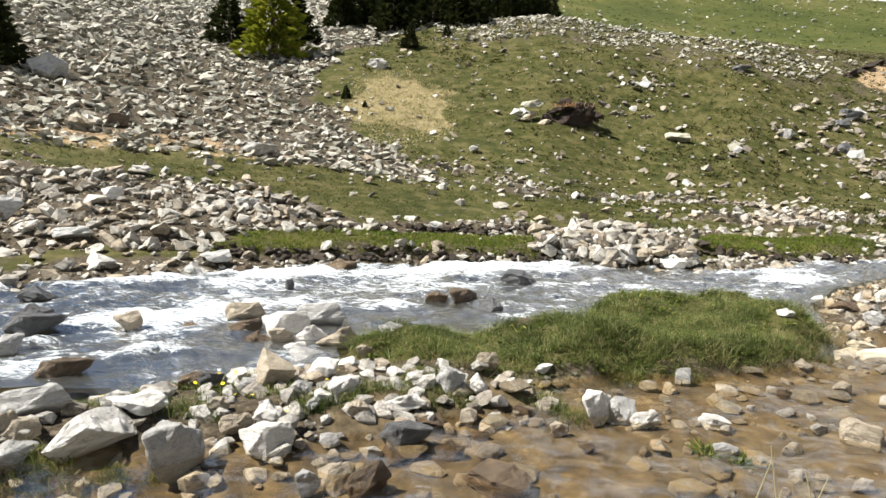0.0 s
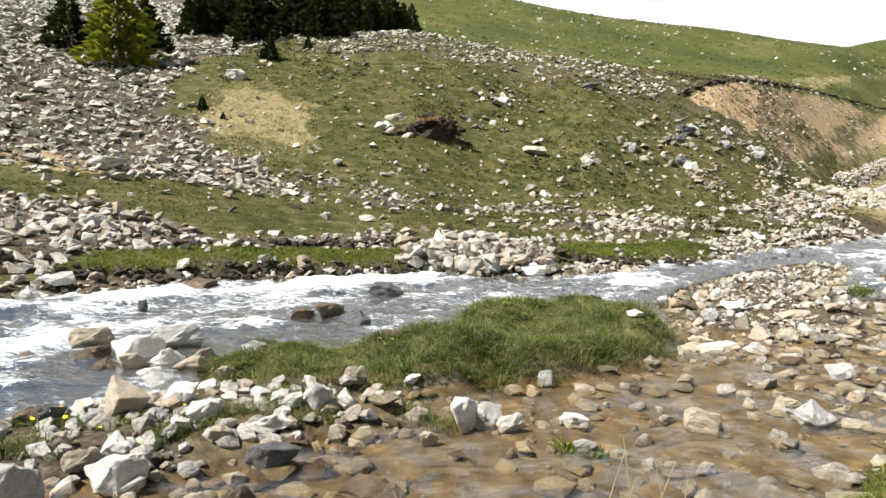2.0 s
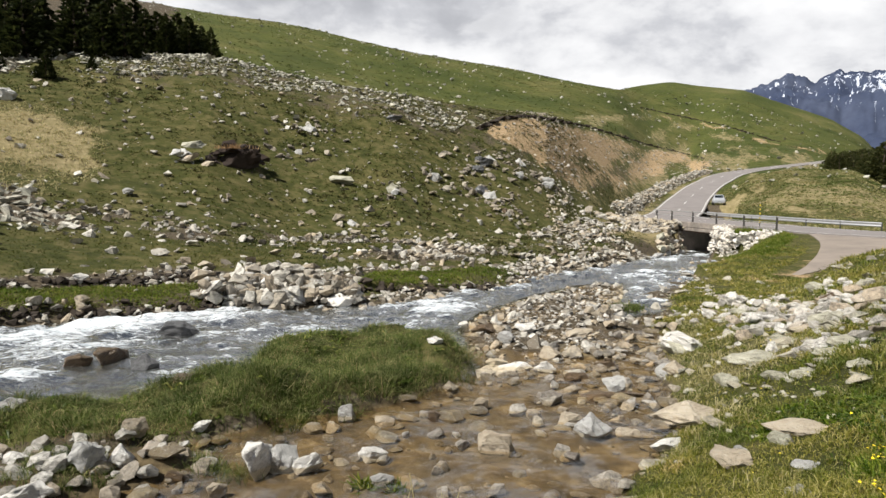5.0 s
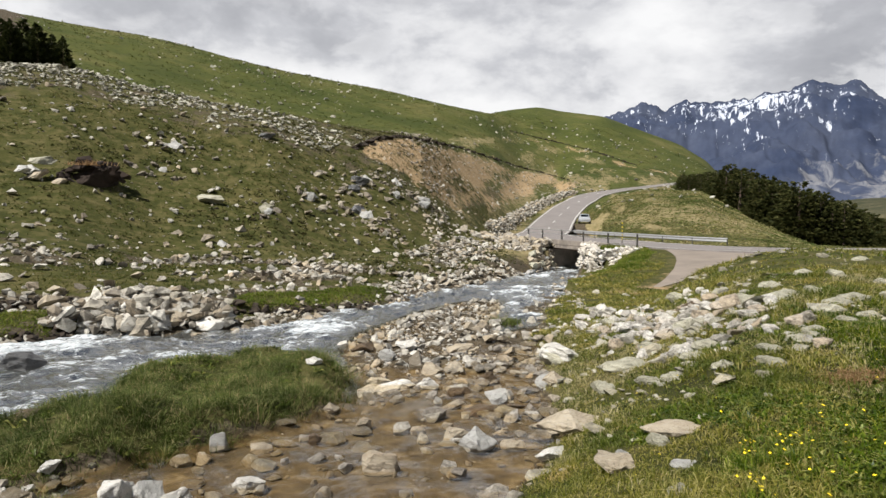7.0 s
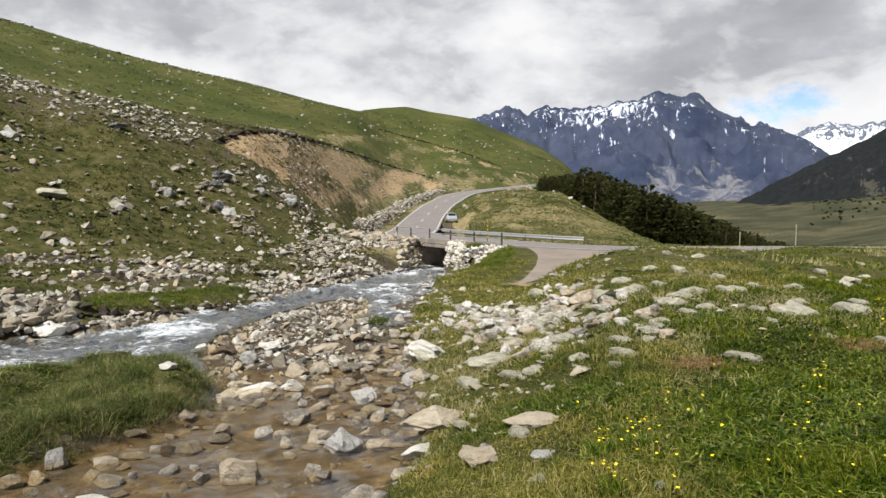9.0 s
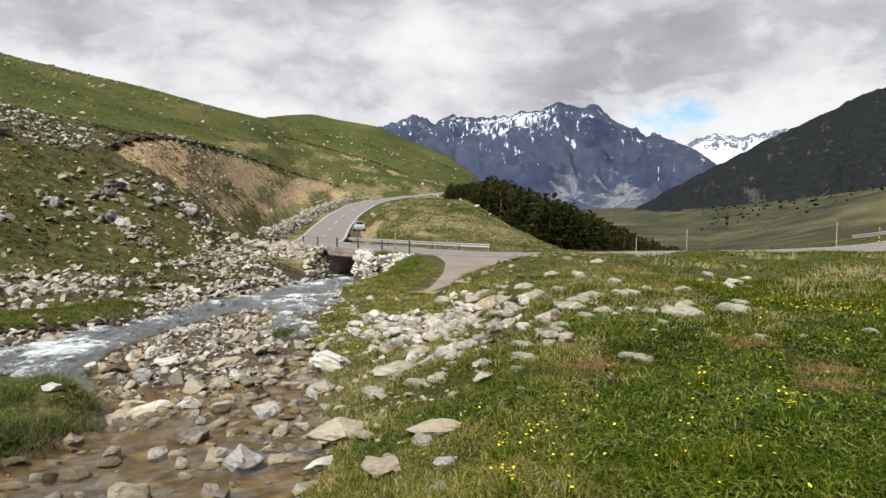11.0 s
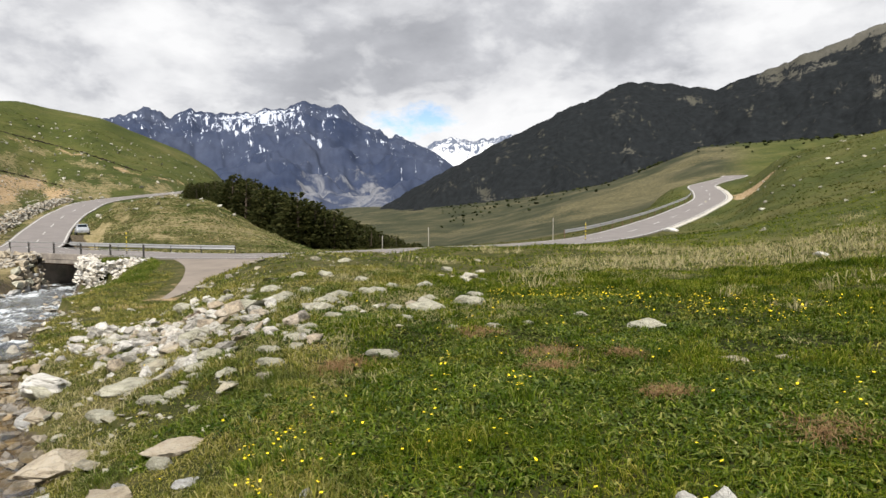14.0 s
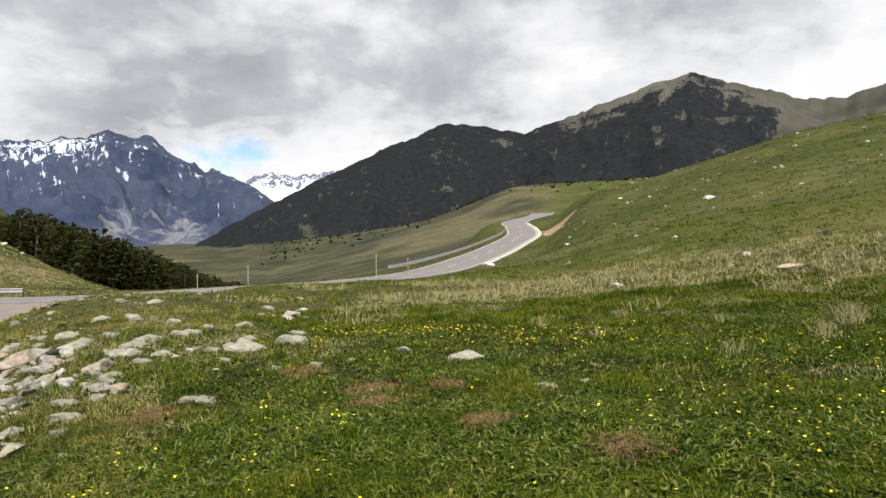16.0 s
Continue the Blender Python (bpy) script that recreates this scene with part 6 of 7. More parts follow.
OUTLYING_ROCKS = [(4.6, -0.86, 0.31, 0.26, 0), (4.74, -1.07, 0.20, 0.24, 0), (18.45, -9.97, 0.96, 0.15, 1), (59.79, -24.72, 1.15, 0.42, 0), (71.0, -6.4, 1.7, 0.55, 0), (8.35, -1.73, 0.4, 0.09, 1), (20.36, -5.85, 0.5, 0.17, 0), (8.57, -2.3, 0.31, 0.07, 1)]


def rock_tone(name, a, b, wet):
    m = Mat(name, 0.30 if wet else 0.8)
    streak = m.noise(2.2, 7, 0.62, (1, 1, 3.0), 0.8)
    c = m.mix(m.ramp(streak, [(0.35, 0.0), (0.65, 1.0)]), a, b)
    # dark veins, deepened to stand in for shade on the broken faces
    vein_shade = m.noise(7, 8, 0.7, (1, 1, 2.2), 0.5)
    c = m.mix(m.ramp(vein_shade, [(0.30, 0.75), (0.46, 0.0)]), c, tuple(v * 0.42 for v in b))
    c = m.mix(m.ramp(m.noise(16, 6, 0.7), [(0.55, 0.0), (0.7, 0.6)]), c, (0.50, 0.48, 0.43) if not wet else a)
    c = m.mix(m.math("MULTIPLY", m.obj_random(), 0.35), c, tuple(v * 0.6 for v in b))
    crack = m.math("ABSOLUTE", m.math("SUBTRACT", m.noise(2.6, 7, 0.6, (1, 1, 1.9), 1.0), 0.5))
    c = m.mix(m.ramp(crack, [(0.003, 0.45), (0.012, 0.0)]), c, tuple(v * 0.3 for v in b))
    m.colour(c)
    m.bump(m.noise(7, 10, 0.72, (1, 1, 1.8)), 0.9, 0.07)
    return m.m


TONES = [(rock_tone("pale_boulder", (0.80, 0.78, 0.73), (0.62, 0.585, 0.52), False), "pale whitish schist"), (rock_tone("tan_boulder", (0.52, 0.45, 0.34), (0.38, 0.31, 0.22), False), "tan-stained schist"),
         (rock_tone("grey_boulder", (0.54, 0.53, 0.50), (0.37, 0.36, 0.335), False), "grey angular schist"), (rock_tone("brown_wet_boulder", (0.175, 0.118, 0.066), (0.075, 0.055, 0.036), True), "wet rusty-brown"),
         (rock_tone("dark_boulder", (0.13, 0.13, 0.13), (0.085, 0.085, 0.085), True), "dark slate-grey"), (rock_tone("lichened_boulder", (0.54, 0.515, 0.405), (0.29, 0.275, 0.20), False), "pale lichened schist")]
ROCK_KINDS = []
for k in range(14):
    bm = rock_bm(300 + k, 12 + k % 5, 0.8, True)
    me = bpy.data.meshes.new("boulder")
    bm.to_mesh(me)
    bm.free()
    ROCK_KINDS.append(me)
WORN_KINDS = []
for k in range(10):
    bm = rock_bm(340 + k, 22 + k % 6, 0.8, True, True)
    me = bpy.data.meshes.new("worn_boulder")
    bm.to_mesh(me)
    bm.free()
    me.polygons.foreach_set("use_smooth", np.full(len(me.polygons), True))
    WORN_KINDS.append(me)
ROCK_MESHES = {}


def boulder(x, y, breadth, height, tone, where, group, k):
    kinds = WORN_KINDS if "meadow" in group else ROCK_KINDS
    kind = kinds[(k * 5 + tone) % len(kinds)]
    if (kind.name, tone) not in ROCK_MESHES:
        me = kind.copy()
        me.materials.clear()
        me.materials.append(TONES[tone][0])
        ROCK_MESHES[kind.name, tone] = me
    size = "large" if breadth > 0.7 else "small" if breadth < 0.35 else "middling"
    ob = new("boulder", ROCK_MESHES[kind.name, tone])
    sunk = "meadow" in group or "slope" in group
    wide = 1.2 if "stream" in group else 1.0
    h = height * (1.5 if sunk else 1.12)
    tip = 0.4 if sunk else 1.0
    ob.matrix_basis = pose(x, y, (max(land_z(x, y), float(water_z(x, y)) - 0.12) if "stream" in group else land_z(x, y)) + h * (0.0 if sunk else (0.46 if tone < 3 else 0.42) if "stream" in group else 0.27), tip * ((k * 37 % 17) - 8), tip * ((k * 53 % 17) - 8), math.degrees(math.atan2(EX - x, y - EY)) + (k * 71 % 50) - 25) @ Matrix.Diagonal((breadth * wide * 1.08, breadth * wide * 0.95, h * wide * 1.25, 1))
    return tagged(ob, f"{size} {TONES[tone][1]} boulder {where}", "boulder", group)


for rows, where, group in ((BAR_ROCKS + BAR_ROCKS_B, "on the stony bar", "boulders of the bar"), (CHANNEL_ROCKS + CHANNEL_ROCKS_B, "in the shallow side channel", "boulders of the side channel"),
                           (OUTCROP_ROCKS, "cropping out of the grassy slope", "outcrops of the slope"), (STREAM_ROCKS, "in the rushing stream", "boulders in the stream"), (BANK_ROCKS + BANK_ROCKS_B, "on the far bank", "boulders of the far bank"),
                           (SPIT_ROCKS + SPIT_ROCKS_B, "beside the brown shallows", "boulders of the spit"), (MEADOW_ROCKS + MEADOW_ROCKS_B + MEADOW_ROCKS_C + MEADOW_ROCKS_D, "sunk in the meadow turf", "boulders of the meadow"),
                           (OUTLYING_ROCKS, "lying in the grass", "boulders of the meadow")):
    for k, (x, y, b, h, tone) in enumerate(rows):
        boulder(x, y, b, h, 5 if "meadow turf" in where and tone == 0 else tone, where, group, k)


mat_crag = rock_material("brown_crag", [(0.0, (0.33, 0.28, 0.20)), (0.4, (0.15, 0.125, 0.095)), (0.7, (0.26, 0.22, 0.16)), (1.0, (0.46, 0.41, 0.32))], True)


def outcrop_rubble():
    """Broken blocks crowding round the outcrops."""
    c = np.array([q[:2] for q in OUTCROP_ROCKS])
    k = np.repeat(np.arange(len(c)), 26)
    x, y = c[k, 0] + rng.normal(0, 1.3, len(k)), c[k, 1] + rng.normal(0, 1.0, len(k))
    stones_mesh("outcrop_rubble", x, y, sizes(len(k), 0.2, 1.0, 2.0), mat_crag, 0.35, 0.4, label="broken brown-grey blocks round the outcrops of the slope")


outcrop_rubble()


# ---- grass and flowers ----
def blades(name, x, y, height, width, mat, lean=0.5, label="", category="grass", z=None, bend=0.5, away=None):
    """Many single blades as one mesh: each tapers and bends over."""
    n = len(x)
    z = land(x, y)[0] if z is None else z
    a, face = rng.rand(n) * 2 * np.pi, rng.rand(n) * np.pi
    if away is not None:
        a = away + rng.normal(0, 0.5, n)
    l = lean * rng.rand(n)
    dx, dy = np.cos(a) * l * height, np.sin(a) * l * height
    wx, wy = np.cos(face) * width * 0.5, np.sin(face) * width * 0.5
    base = np.column_stack([x, y, z - 0.01])
    side = np.column_stack([wx, wy, np.zeros(n)])
    mid = base + np.column_stack([dx * 0.35, dy * 0.35, height * 0.6])
    tip = base + np.column_stack([dx * (1 + bend), dy * (1 + bend), height * (1 - 0.35 * l)])
    if width >= 0.026:       # far turf: one broad leaf each
        v = np.stack([base - 1.2 * side, base + 1.2 * side, tip], 1).reshape(-1, 3)
        return tagged(new(name, mesh_np(name, v, (np.arange(n) * 3)[:, None] + [0, 1, 2], mat)), label, category, kind="stuff")
    v = np.stack([base - side, base + side, mid - 0.7 * side, mid + 0.7 * side, tip], 1).reshape(-1, 3)
    o = (np.arange(n) * 5)[:, None]
    f = np.concatenate([o + [0, 1, 3], o + [0, 3, 2], o + [2, 3, 4]])
    return tagged(new(name, mesh_np(name, v, f, mat)), label, category, kind="stuff")


def tufted(x, y, per, spread):
    """Blade feet in tufts round the given places."""
    n = len(x)
    k = np.repeat(np.arange(n), per)
    a, r = rng.rand(n * per) * 2 * np.pi, np.abs(rng.normal(0, 1, n * per))
    s = spread[k] if np.ndim(spread) else spread
    return x[k] + np.cos(a) * r * s, y[k] + np.sin(a) * r * s, k


def rosettes(name, x, y, per, length, width, mat, label):
    """Rosettes of broad folded leaves that rise and droop at the tip."""
    n = len(x) * per
    k = np.repeat(np.arange(len(x)), per)
    z = land(x, y)[0][k]
    a = rng.rand(n) * 2 * np.pi
    big = np.repeat(rng.uniform(0.55, 1.25, len(x)), per)
    l, w = rng.uniform(*length, n) * big, width * rng.uniform(0.7, 1.2, n) * big
    up = rng.uniform(0.25, 1.1, n)
    out, side = np.column_stack([np.cos(a), np.sin(a)]), np.column_stack([-np.sin(a), np.cos(a)])
    base = np.column_stack([x[k], y[k], z])

    def at(f, h, s):
        xy = out * (l * f)[:, None] + side * (w * s)[:, None]
        return base + np.column_stack([xy, l * h])

    v = np.stack([at(0, 0, 0), at(0.6, 0.70 * up, 0.5), at(0.6, 0.58 * up, 0), at(0.6, 0.70 * up, -0.5), at(1.08, 0.55 * up, 0)], 1).reshape(-1, 3)
    o = (np.arange(n) * 5)[:, None]
    f = np.concatenate([o + t for t in ([0, 1, 2], [0, 2, 3], [1, 4, 2], [2, 4, 3])])
    return tagged(new(name, mesh_np(name, v, f, mat)), label, "leaves", kind="stuff")


def on_land(x, y, test):
    _, i = land(x, y)
    k = test(i, x, y)
    return x[k], y[k], {q: v[k] for q, v in i.items()}


def sow():
    # long grass of the island
    x, y = rng.uniform(-2, 7, 2300), rng.uniform(7.2, 13.6, 2300)
    x, y, i = on_land(x, y, lambda i, x, y: (i["isl"] > -0.12 + 0.2 * rng.rand(len(x)) + 0.30 * vnoise(x, y, 1.3, 3, seed=39)))
    bx, by, k = tufted(x, y, 64, rng.uniform(0.05, 0.17, len(x)))
    tall = rng.uniform(0.35, 1.15, len(x)) ** 1.3
    blades("island_grass", bx, by, rng.uniform(0.08, 0.27, len(bx)) * tall[k] * np.clip(0.85 + 1.3 * vnoise(bx, by, 1.2, 3, seed=31), 0.3, 2.0) * 0.85, 0.009, mat_sedge, 1.9, "long green sedge on the island's bank", away=np.arctan2(by - y[k], bx - x[k]))
    x, y = rng.uniform(-2, 7, 2600), rng.uniform(7.0, 13.6, 2600)
    x, y, i = on_land(x, y, lambda i, x, y: (np.abs(i["isl"] - 0.08) < 0.20) & (vnoise(x, y, 1.6, 3, seed=40) > -0.1))
    bx, by, k = tufted(x, y, 6, 0.05)
    blades("island_dead_grass", bx, by, rng.uniform(0.06, 0.20, len(bx)), 0.010, mat_rust_straw, 2.2, "withered sedge hanging over the island's edge")
    # tufts among the boulders and along the far turf
    x, y = rng.uniform(-5, 1.4, 1500), rng.uniform(4.6, 8.4, 1500)
    x, y, i = on_land(x, y, lambda i, x, y: (i["bar"] > -0.1) & (vnoise(x, y, 1.1, 3, seed=32) > 0.30))
    bx, by, k = tufted(x, y, 26, 0.07)
    blades("bar_grass", bx, by, rng.uniform(0.05, 0.15, len(bx)), 0.009, mat_sedge, 1.5, "green tufts between the boulders")
    x, y = rng.uniform(-6, 17, 16000), rng.uniform(16, 25, 16000)
    x, y, i = on_land(x, y, lambda i, x, y: (np.maximum(inside(x, y, GREEN_STRIP), inside(x, y, GREEN_STRIP_EAST)) > -0.1))
    bx, by, k = tufted(x, y, 7, 0.10)
    blades("far_bank_grass", bx, by, rng.uniform(0.04, 0.15, len(bx)), 0.026, mat_strip, 1.8, "green turf on the far bank's edge")
    # the meadow, thick close by and sparser with distance
    for name, r0, r1, n, per, h, w, sp in (("meadow_grass_near", 2.6, 8.5, 26000, 6, (0.03, 0.12), 0.009, 0.05), ("meadow_grass_middle", 8.5, 19, 34000, 6, (0.03, 0.12), 0.016, 0.09),
                                           ("meadow_grass_far", 14, 46, 26000, 5, (0.04, 0.14), 0.036, 0.18)):
        x, y = polar(20, 129, r0, r1, n)
        x, y, i = on_land(x, y, lambda i, x, y: (i["dm"] > 0.12 + 0.35 * rng.rand(len(x))) & (rng.rand(len(x)) > 0.3 * smooth01(70, 88, i["az"]) * (1 - smooth01(11, 14, i["r"]))) & (np.abs(line_dist(x, y, ROAD_LINE[:, :2])) > 3.2) & (np.abs(line_dist(x, y, SPUR[:, :2])) > np.interp(i["r"], [30, 50], [0.7, 3.6])))
        bx, by, k = tufted(x, y, per, sp)
        hh = rng.uniform(*h, len(bx)) * (1.0 + 0.7 * vnoise(bx, by, 0.45, 3, seed=33))
        hh = hh * np.clip(0.95 + 1.1 * vnoise(bx, by, 1.4, 3, seed=46), 0.3, 2.0)
        hh = hh * np.interp(i["az"][k], [50, 72], [0.62, 1.0])
        lush = i["az"][k] + 14 * vnoise(bx, by, 0.4, 3, seed=47) > 70
        for more, sel, mat, label in (("", ~lush, mat_grass, "short green and straw-coloured meadow grass"), ("_lush", lush, mat_lush if r0 < 16 else mat_grass, "thick lush green meadow grass")):
            if sel.any():
                blades(name + more, bx[sel], by[sel], np.maximum(hh[sel], 0.025), w, mat, 1.7, label)
    # the same turf underfoot and behind
    a, q = rng.rand(21000) * 2 * np.pi, np.sqrt(rng.uniform(0.05, 110, 21000))
    x, y = EX + q * np.sin(a), EY + q * np.cos(a)
    x, y, i = on_land(x, y, lambda i, x, y: (i["dm"] > 0.15) & ((i["r"] < 2.8) | (i["az"] > 126) | (i["az"] < 22)))
    bx, by, k = tufted(x, y, 6, 0.07)
    blades("meadow_grass_behind", bx, by, rng.uniform(0.04, 0.14, len(bx)), 0.011, mat_grass, 1.7, "short green meadow grass on the near bank")
    # broad leaves close to the camera
    x, y = polar(46, 129, 2.8, 14, 30000)
    x, y, i = on_land(x, y, lambda i, x, y: (i["dm"] > 0.6) & (vnoise(x, y, 0.5, 3, seed=34) > 0.30 - 0.012 * (i["az"] - 60)))
    bx, by, k = tufted(x, y, 5, 0.045)
    blades("meadow_leaves", bx, by, rng.uniform(0.035, 0.10, len(bx)), 0.024, mat_leaf, 1.6, "broad dandelion and dock leaves in the meadow", "leaves", bend=0.8)
    x, y = polar(50, 129, 2.7, 15, 19000)
    x, y, i = on_land(x, y, lambda i, x, y: (i["dm"] > 0.7) & (rng.rand(len(x)) < smooth01(52, 80, i["az"] + 16 * vnoise(x, y, 0.4, 3, seed=47)) * (0.75 + 0.8 * vnoise(x, y, 0.7, 3, seed=50))))
    rosettes("dock_leaves", x, y, 6, (0.035, 0.095), 0.030, mat_dock, "broad dark green dock and dandelion leaves in the meadow")
    x, y = rng.uniform(-2, 7, 900), rng.uniform(7.2, 13.6, 900)
    x, y, i = on_land(x, y, lambda i, x, y: (i["isl"] > 0.0) & (vnoise(x, y, 1.0, 3, seed=51) > -0.1))
    rosettes("island_herbs", x, y, 8, (0.06, 0.16), 0.040, mat_herb, "leafy green herbs among the island's sedge")
    x, y = rng.uniform(27, 44, 9000), rng.uniform(20, 36, 9000)
    x, y, i = on_land(x, y, lambda i, x, y: (inside(x, y, [(27.8, 22.7), (29.1, 21.0), (37.4, 26.0), (41.5, 29.6), (43.5, 34.5), (40, 33), (35.2, 29.4)]) > 0.3 * vnoise(x, y, 0.5, 3, seed=55)) & (i["dm"] > 0.4) & (np.abs(line_dist(x, y, SPUR[:, :2])) > np.interp(i["r"], [30, 50], [0.9, 3.8])))
    bx, by, k = tufted(x, y, 6, 0.12)
    blades("culvert_turf", bx, by, rng.uniform(0.06, 0.24, len(bx)), 0.05, mat_strip, 1.6, "rich green turf above the culvert's wing wall")
    x, y = polar(42, 60, 17, 40, 7500)
    x, y, i = on_land(x, y, lambda i, x, y: (i["dm"] > 0.25) & (np.abs(line_dist(x, y, SPUR[:, :2])) > np.interp(i["r"], [30, 50], [0.8, 3.7])) & (np.abs(line_dist(x, y, ROAD_LINE[:, :2])) > 3.2) & (vnoise(x, y, 0.5, 3, seed=56) > -0.35))
    bx, by, k = tufted(x, y, 7, rng.uniform(0.06, 0.2, len(x)))
    blades("verge_turf", bx, by, rng.uniform(0.03, 0.16, len(bx)), 0.032, mat_grass, 1.8, "rough green and straw turf beside the road spur")
    # dark heathy clumps on the slope
    x, y = polar(-6, 47, 33, 90, 7000)
    x, y, i = on_land(x, y, lambda i, x, y: (i["df"] > 2) & (i["dr"] > 5) & (i["az"] > scree_edge(i["r"]) + 1) & (vnoise(x, y, 0.28, 4, seed=52) > 0.12) & (np.hypot((i["az"] + 3.2) / 5.0, (i["r"] - 44.5) / 8) > 1.0))
    bx, by, k = tufted(x, y, 8, rng.uniform(0.08, 0.3, len(x)))
    blades("slope_heath", bx, by, rng.uniform(0.06, 0.22, len(bx)), 0.10, mat_dark_heath, 1.8, "dark low heath clumps on the grassy slope", "shrubs")
    # dry straw belt and dry tufts
    x, y = polar(72, 129, 13, 42, 9500)
    x, y, i = on_land(x, y, lambda i, x, y: (vnoise(x, y, 0.25, 3, seed=35) + 1.2 * np.exp(-((i["r"] - 23 + 3 * vnoise(x, y, 0.3, 2, seed=2)) / 6) ** 2) * smooth01(74, 88, i["az"]) > 0.62))
    bx, by, k = tufted(x, y, 6, 0.12)
    blades("dry_grass", bx, by, rng.uniform(0.05, 0.24, len(bx)) * rng.choice([0.6, 0.8, 1.5], len(bx)), 0.022, mat_straw, 2.0, "pale dry straw standing in the meadow")
    x, y = polar(30, 129, 3.0, 18, 14000)
    x, y, i = on_land(x, y, lambda i, x, y: (i["dm"] > 0.2) & ((i["r"] > 7.5) | (i["az"] < 72)) & (vnoise(x, y, 0.6, 3, seed=36) > -0.12 + 0.0075 * np.maximum(i["az"] - 55, 0)))
    bx, by, k = tufted(x, y, 6, 0.06)
    blades("dry_tufts", bx, by, rng.uniform(0.03, 0.15, len(bx)), 0.010, mat_straw, 1.8, "dry tufts between the green grass")
    x, y = polar(-10, 4, 36, 53, 2600)
    x, y, i = on_land(x, y, lambda i, x, y: np.hypot((i["az"] + 3.2) / 5.0, (i["r"] - 44.5) / 8) + 0.3 * vnoise(x, y, 0.35, 4, seed=11) < 0.95)
    bx, by, k = tufted(x, y, 5, 0.2)
    blades("straw_patch", bx, by, rng.uniform(0.05, 0.20, len(bx)), 0.07, mat_straw, 2.2, "flattened tan straw on the sunny slope")
    # tussocks of the slopes across the stream and of the hill to the south
    for name, az0, az1, r0, r1, n, per, h, w, label in (("upland_turf", 0, 62, 95, 260, 12000, 5, (0.05, 0.20), 0.26, "short turf and heath of the upper hill"), ("slope_turf", -6, 47, 30, 92, 24000, 5, (0.025, 0.11), 0.11, "tussocky turf of the grassy slope"),
                                                        ("terrace_turf", -44, 40, 19, 34, 11000, 5, (0.025, 0.09), 0.05, "short turf of the terrace across the stream"),
                                                        ("hill_turf", 62, 129, 44, 150, 20000, 5, (0.04, 0.14), 0.14, "turf of the grassy hillside by the road"), ("knoll_turf", 47, 67, 56, 118, 17000, 5, (0.04, 0.15), 0.17, "rough turf of the knoll beyond the bridge")):
        x, y = polar(az0, az1, r0, r1, n)
        p = vnoise(x, y, 0.35, 4, seed=11)
        x, y, i = on_land(x, y, lambda i, x, y: (i["dr"] > 3.4) & (vnoise(x, y, 0.2, 4, seed=37) > -0.45) & ((i["df"] > 1) | (i["dm"] > 1)) & ((i["az"] > 47) | (i["az"] - scree_edge(i["r"]) + 2.5 * p > 0) | (i["r"] < 30))
                          & (np.hypot((i["az"] - 50.4) / 1.2, (i["r"] - 90) / 5) > 0.95)
                          & (np.hypot((i["az"] + 3.2) / 5.0, (i["r"] - 44.5) / 8) > 0.75 + 0.3 * rng.rand(len(x))) & ((i["r"] > 40) | (i["az"] > 47) | (far_bank_stony(x, y, i["az"], i["r"], p) < 0.5)))
        bx, by, k = tufted(x, y, per, rng.uniform(0.12, 0.5, len(x)))
        mat = {"terrace_turf": mat_hill, "knoll_turf": mat_knoll, "upland_turf": mat_heath, "hill_turf": mat_hill}.get(name, mat_turf)
        blades(name, bx, by, rng.uniform(*h, len(bx)) * (1 + 0.6 * vnoise(bx, by, 0.3, 3, seed=38)), w, mat, 2.4, label)


mat_dock = blade_material("dock_leaves", [(0.0, (0.034, 0.056, 0.005)), (0.5, (0.088, 0.118, 0.020)), (0.85, (0.20, 0.225, 0.060)), (1.0, (0.32, 0.30, 0.07))], 0.5, 0.10, 1.1, (0.55, 0.65, 0.55))
mat_herb = blade_material("island_herbs", [(0.0, (0.05, 0.085, 0.012)), (0.5, (0.12, 0.155, 0.025)), (0.85, (0.22, 0.24, 0.05)), (1.0, (0.36, 0.33, 0.10))], 0.45, 0.2, 1.3)
mat_dark_heath = blade_material("dark_heath", [(0.0, (0.022, 0.026, 0.008)), (0.6, (0.045, 0.045, 0.014)), (1.0, (0.085, 0.065, 0.028))])
mat_strip = blade_material("bank_turf", [(0.0, (0.085, 0.125, 0.014)), (0.5, (0.145, 0.190, 0.024)), (0.85, (0.19, 0.20, 0.04)), (1.0, (0.28, 0.24, 0.09))], patch=0.5)
mat_rust_straw = blade_material("withered_sedge", [(0.0, (0.10, 0.07, 0.035)), (0.6, (0.20, 0.15, 0.07)), (1.0, (0.30, 0.25, 0.14))])
mat_turf = blade_material("mountain_turf", [(0.0, (0.056, 0.074, 0.014)), (0.4, (0.086, 0.098, 0.022)), (0.7, (0.135, 0.122, 0.042)), (0.85, (0.045, 0.052, 0.012)), (1.0, (0.22, 0.18, 0.08))], patch=0.30, deep=(0.36, 0.48, 0.36))
mat_heath = blade_material("upland_turf", [(0.0, (0.048, 0.058, 0.011)), (0.5, (0.075, 0.080, 0.018)), (0.85, (0.115, 0.105, 0.034)), (1.0, (0.17, 0.145, 0.06))], patch=0.10)
mat_hill = blade_material("hill_turf", [(0.0, (0.050, 0.066, 0.009)), (0.5, (0.082, 0.092, 0.015)), (0.85, (0.14, 0.125, 0.04)), (1.0, (0.23, 0.195, 0.085))], patch=0.10)
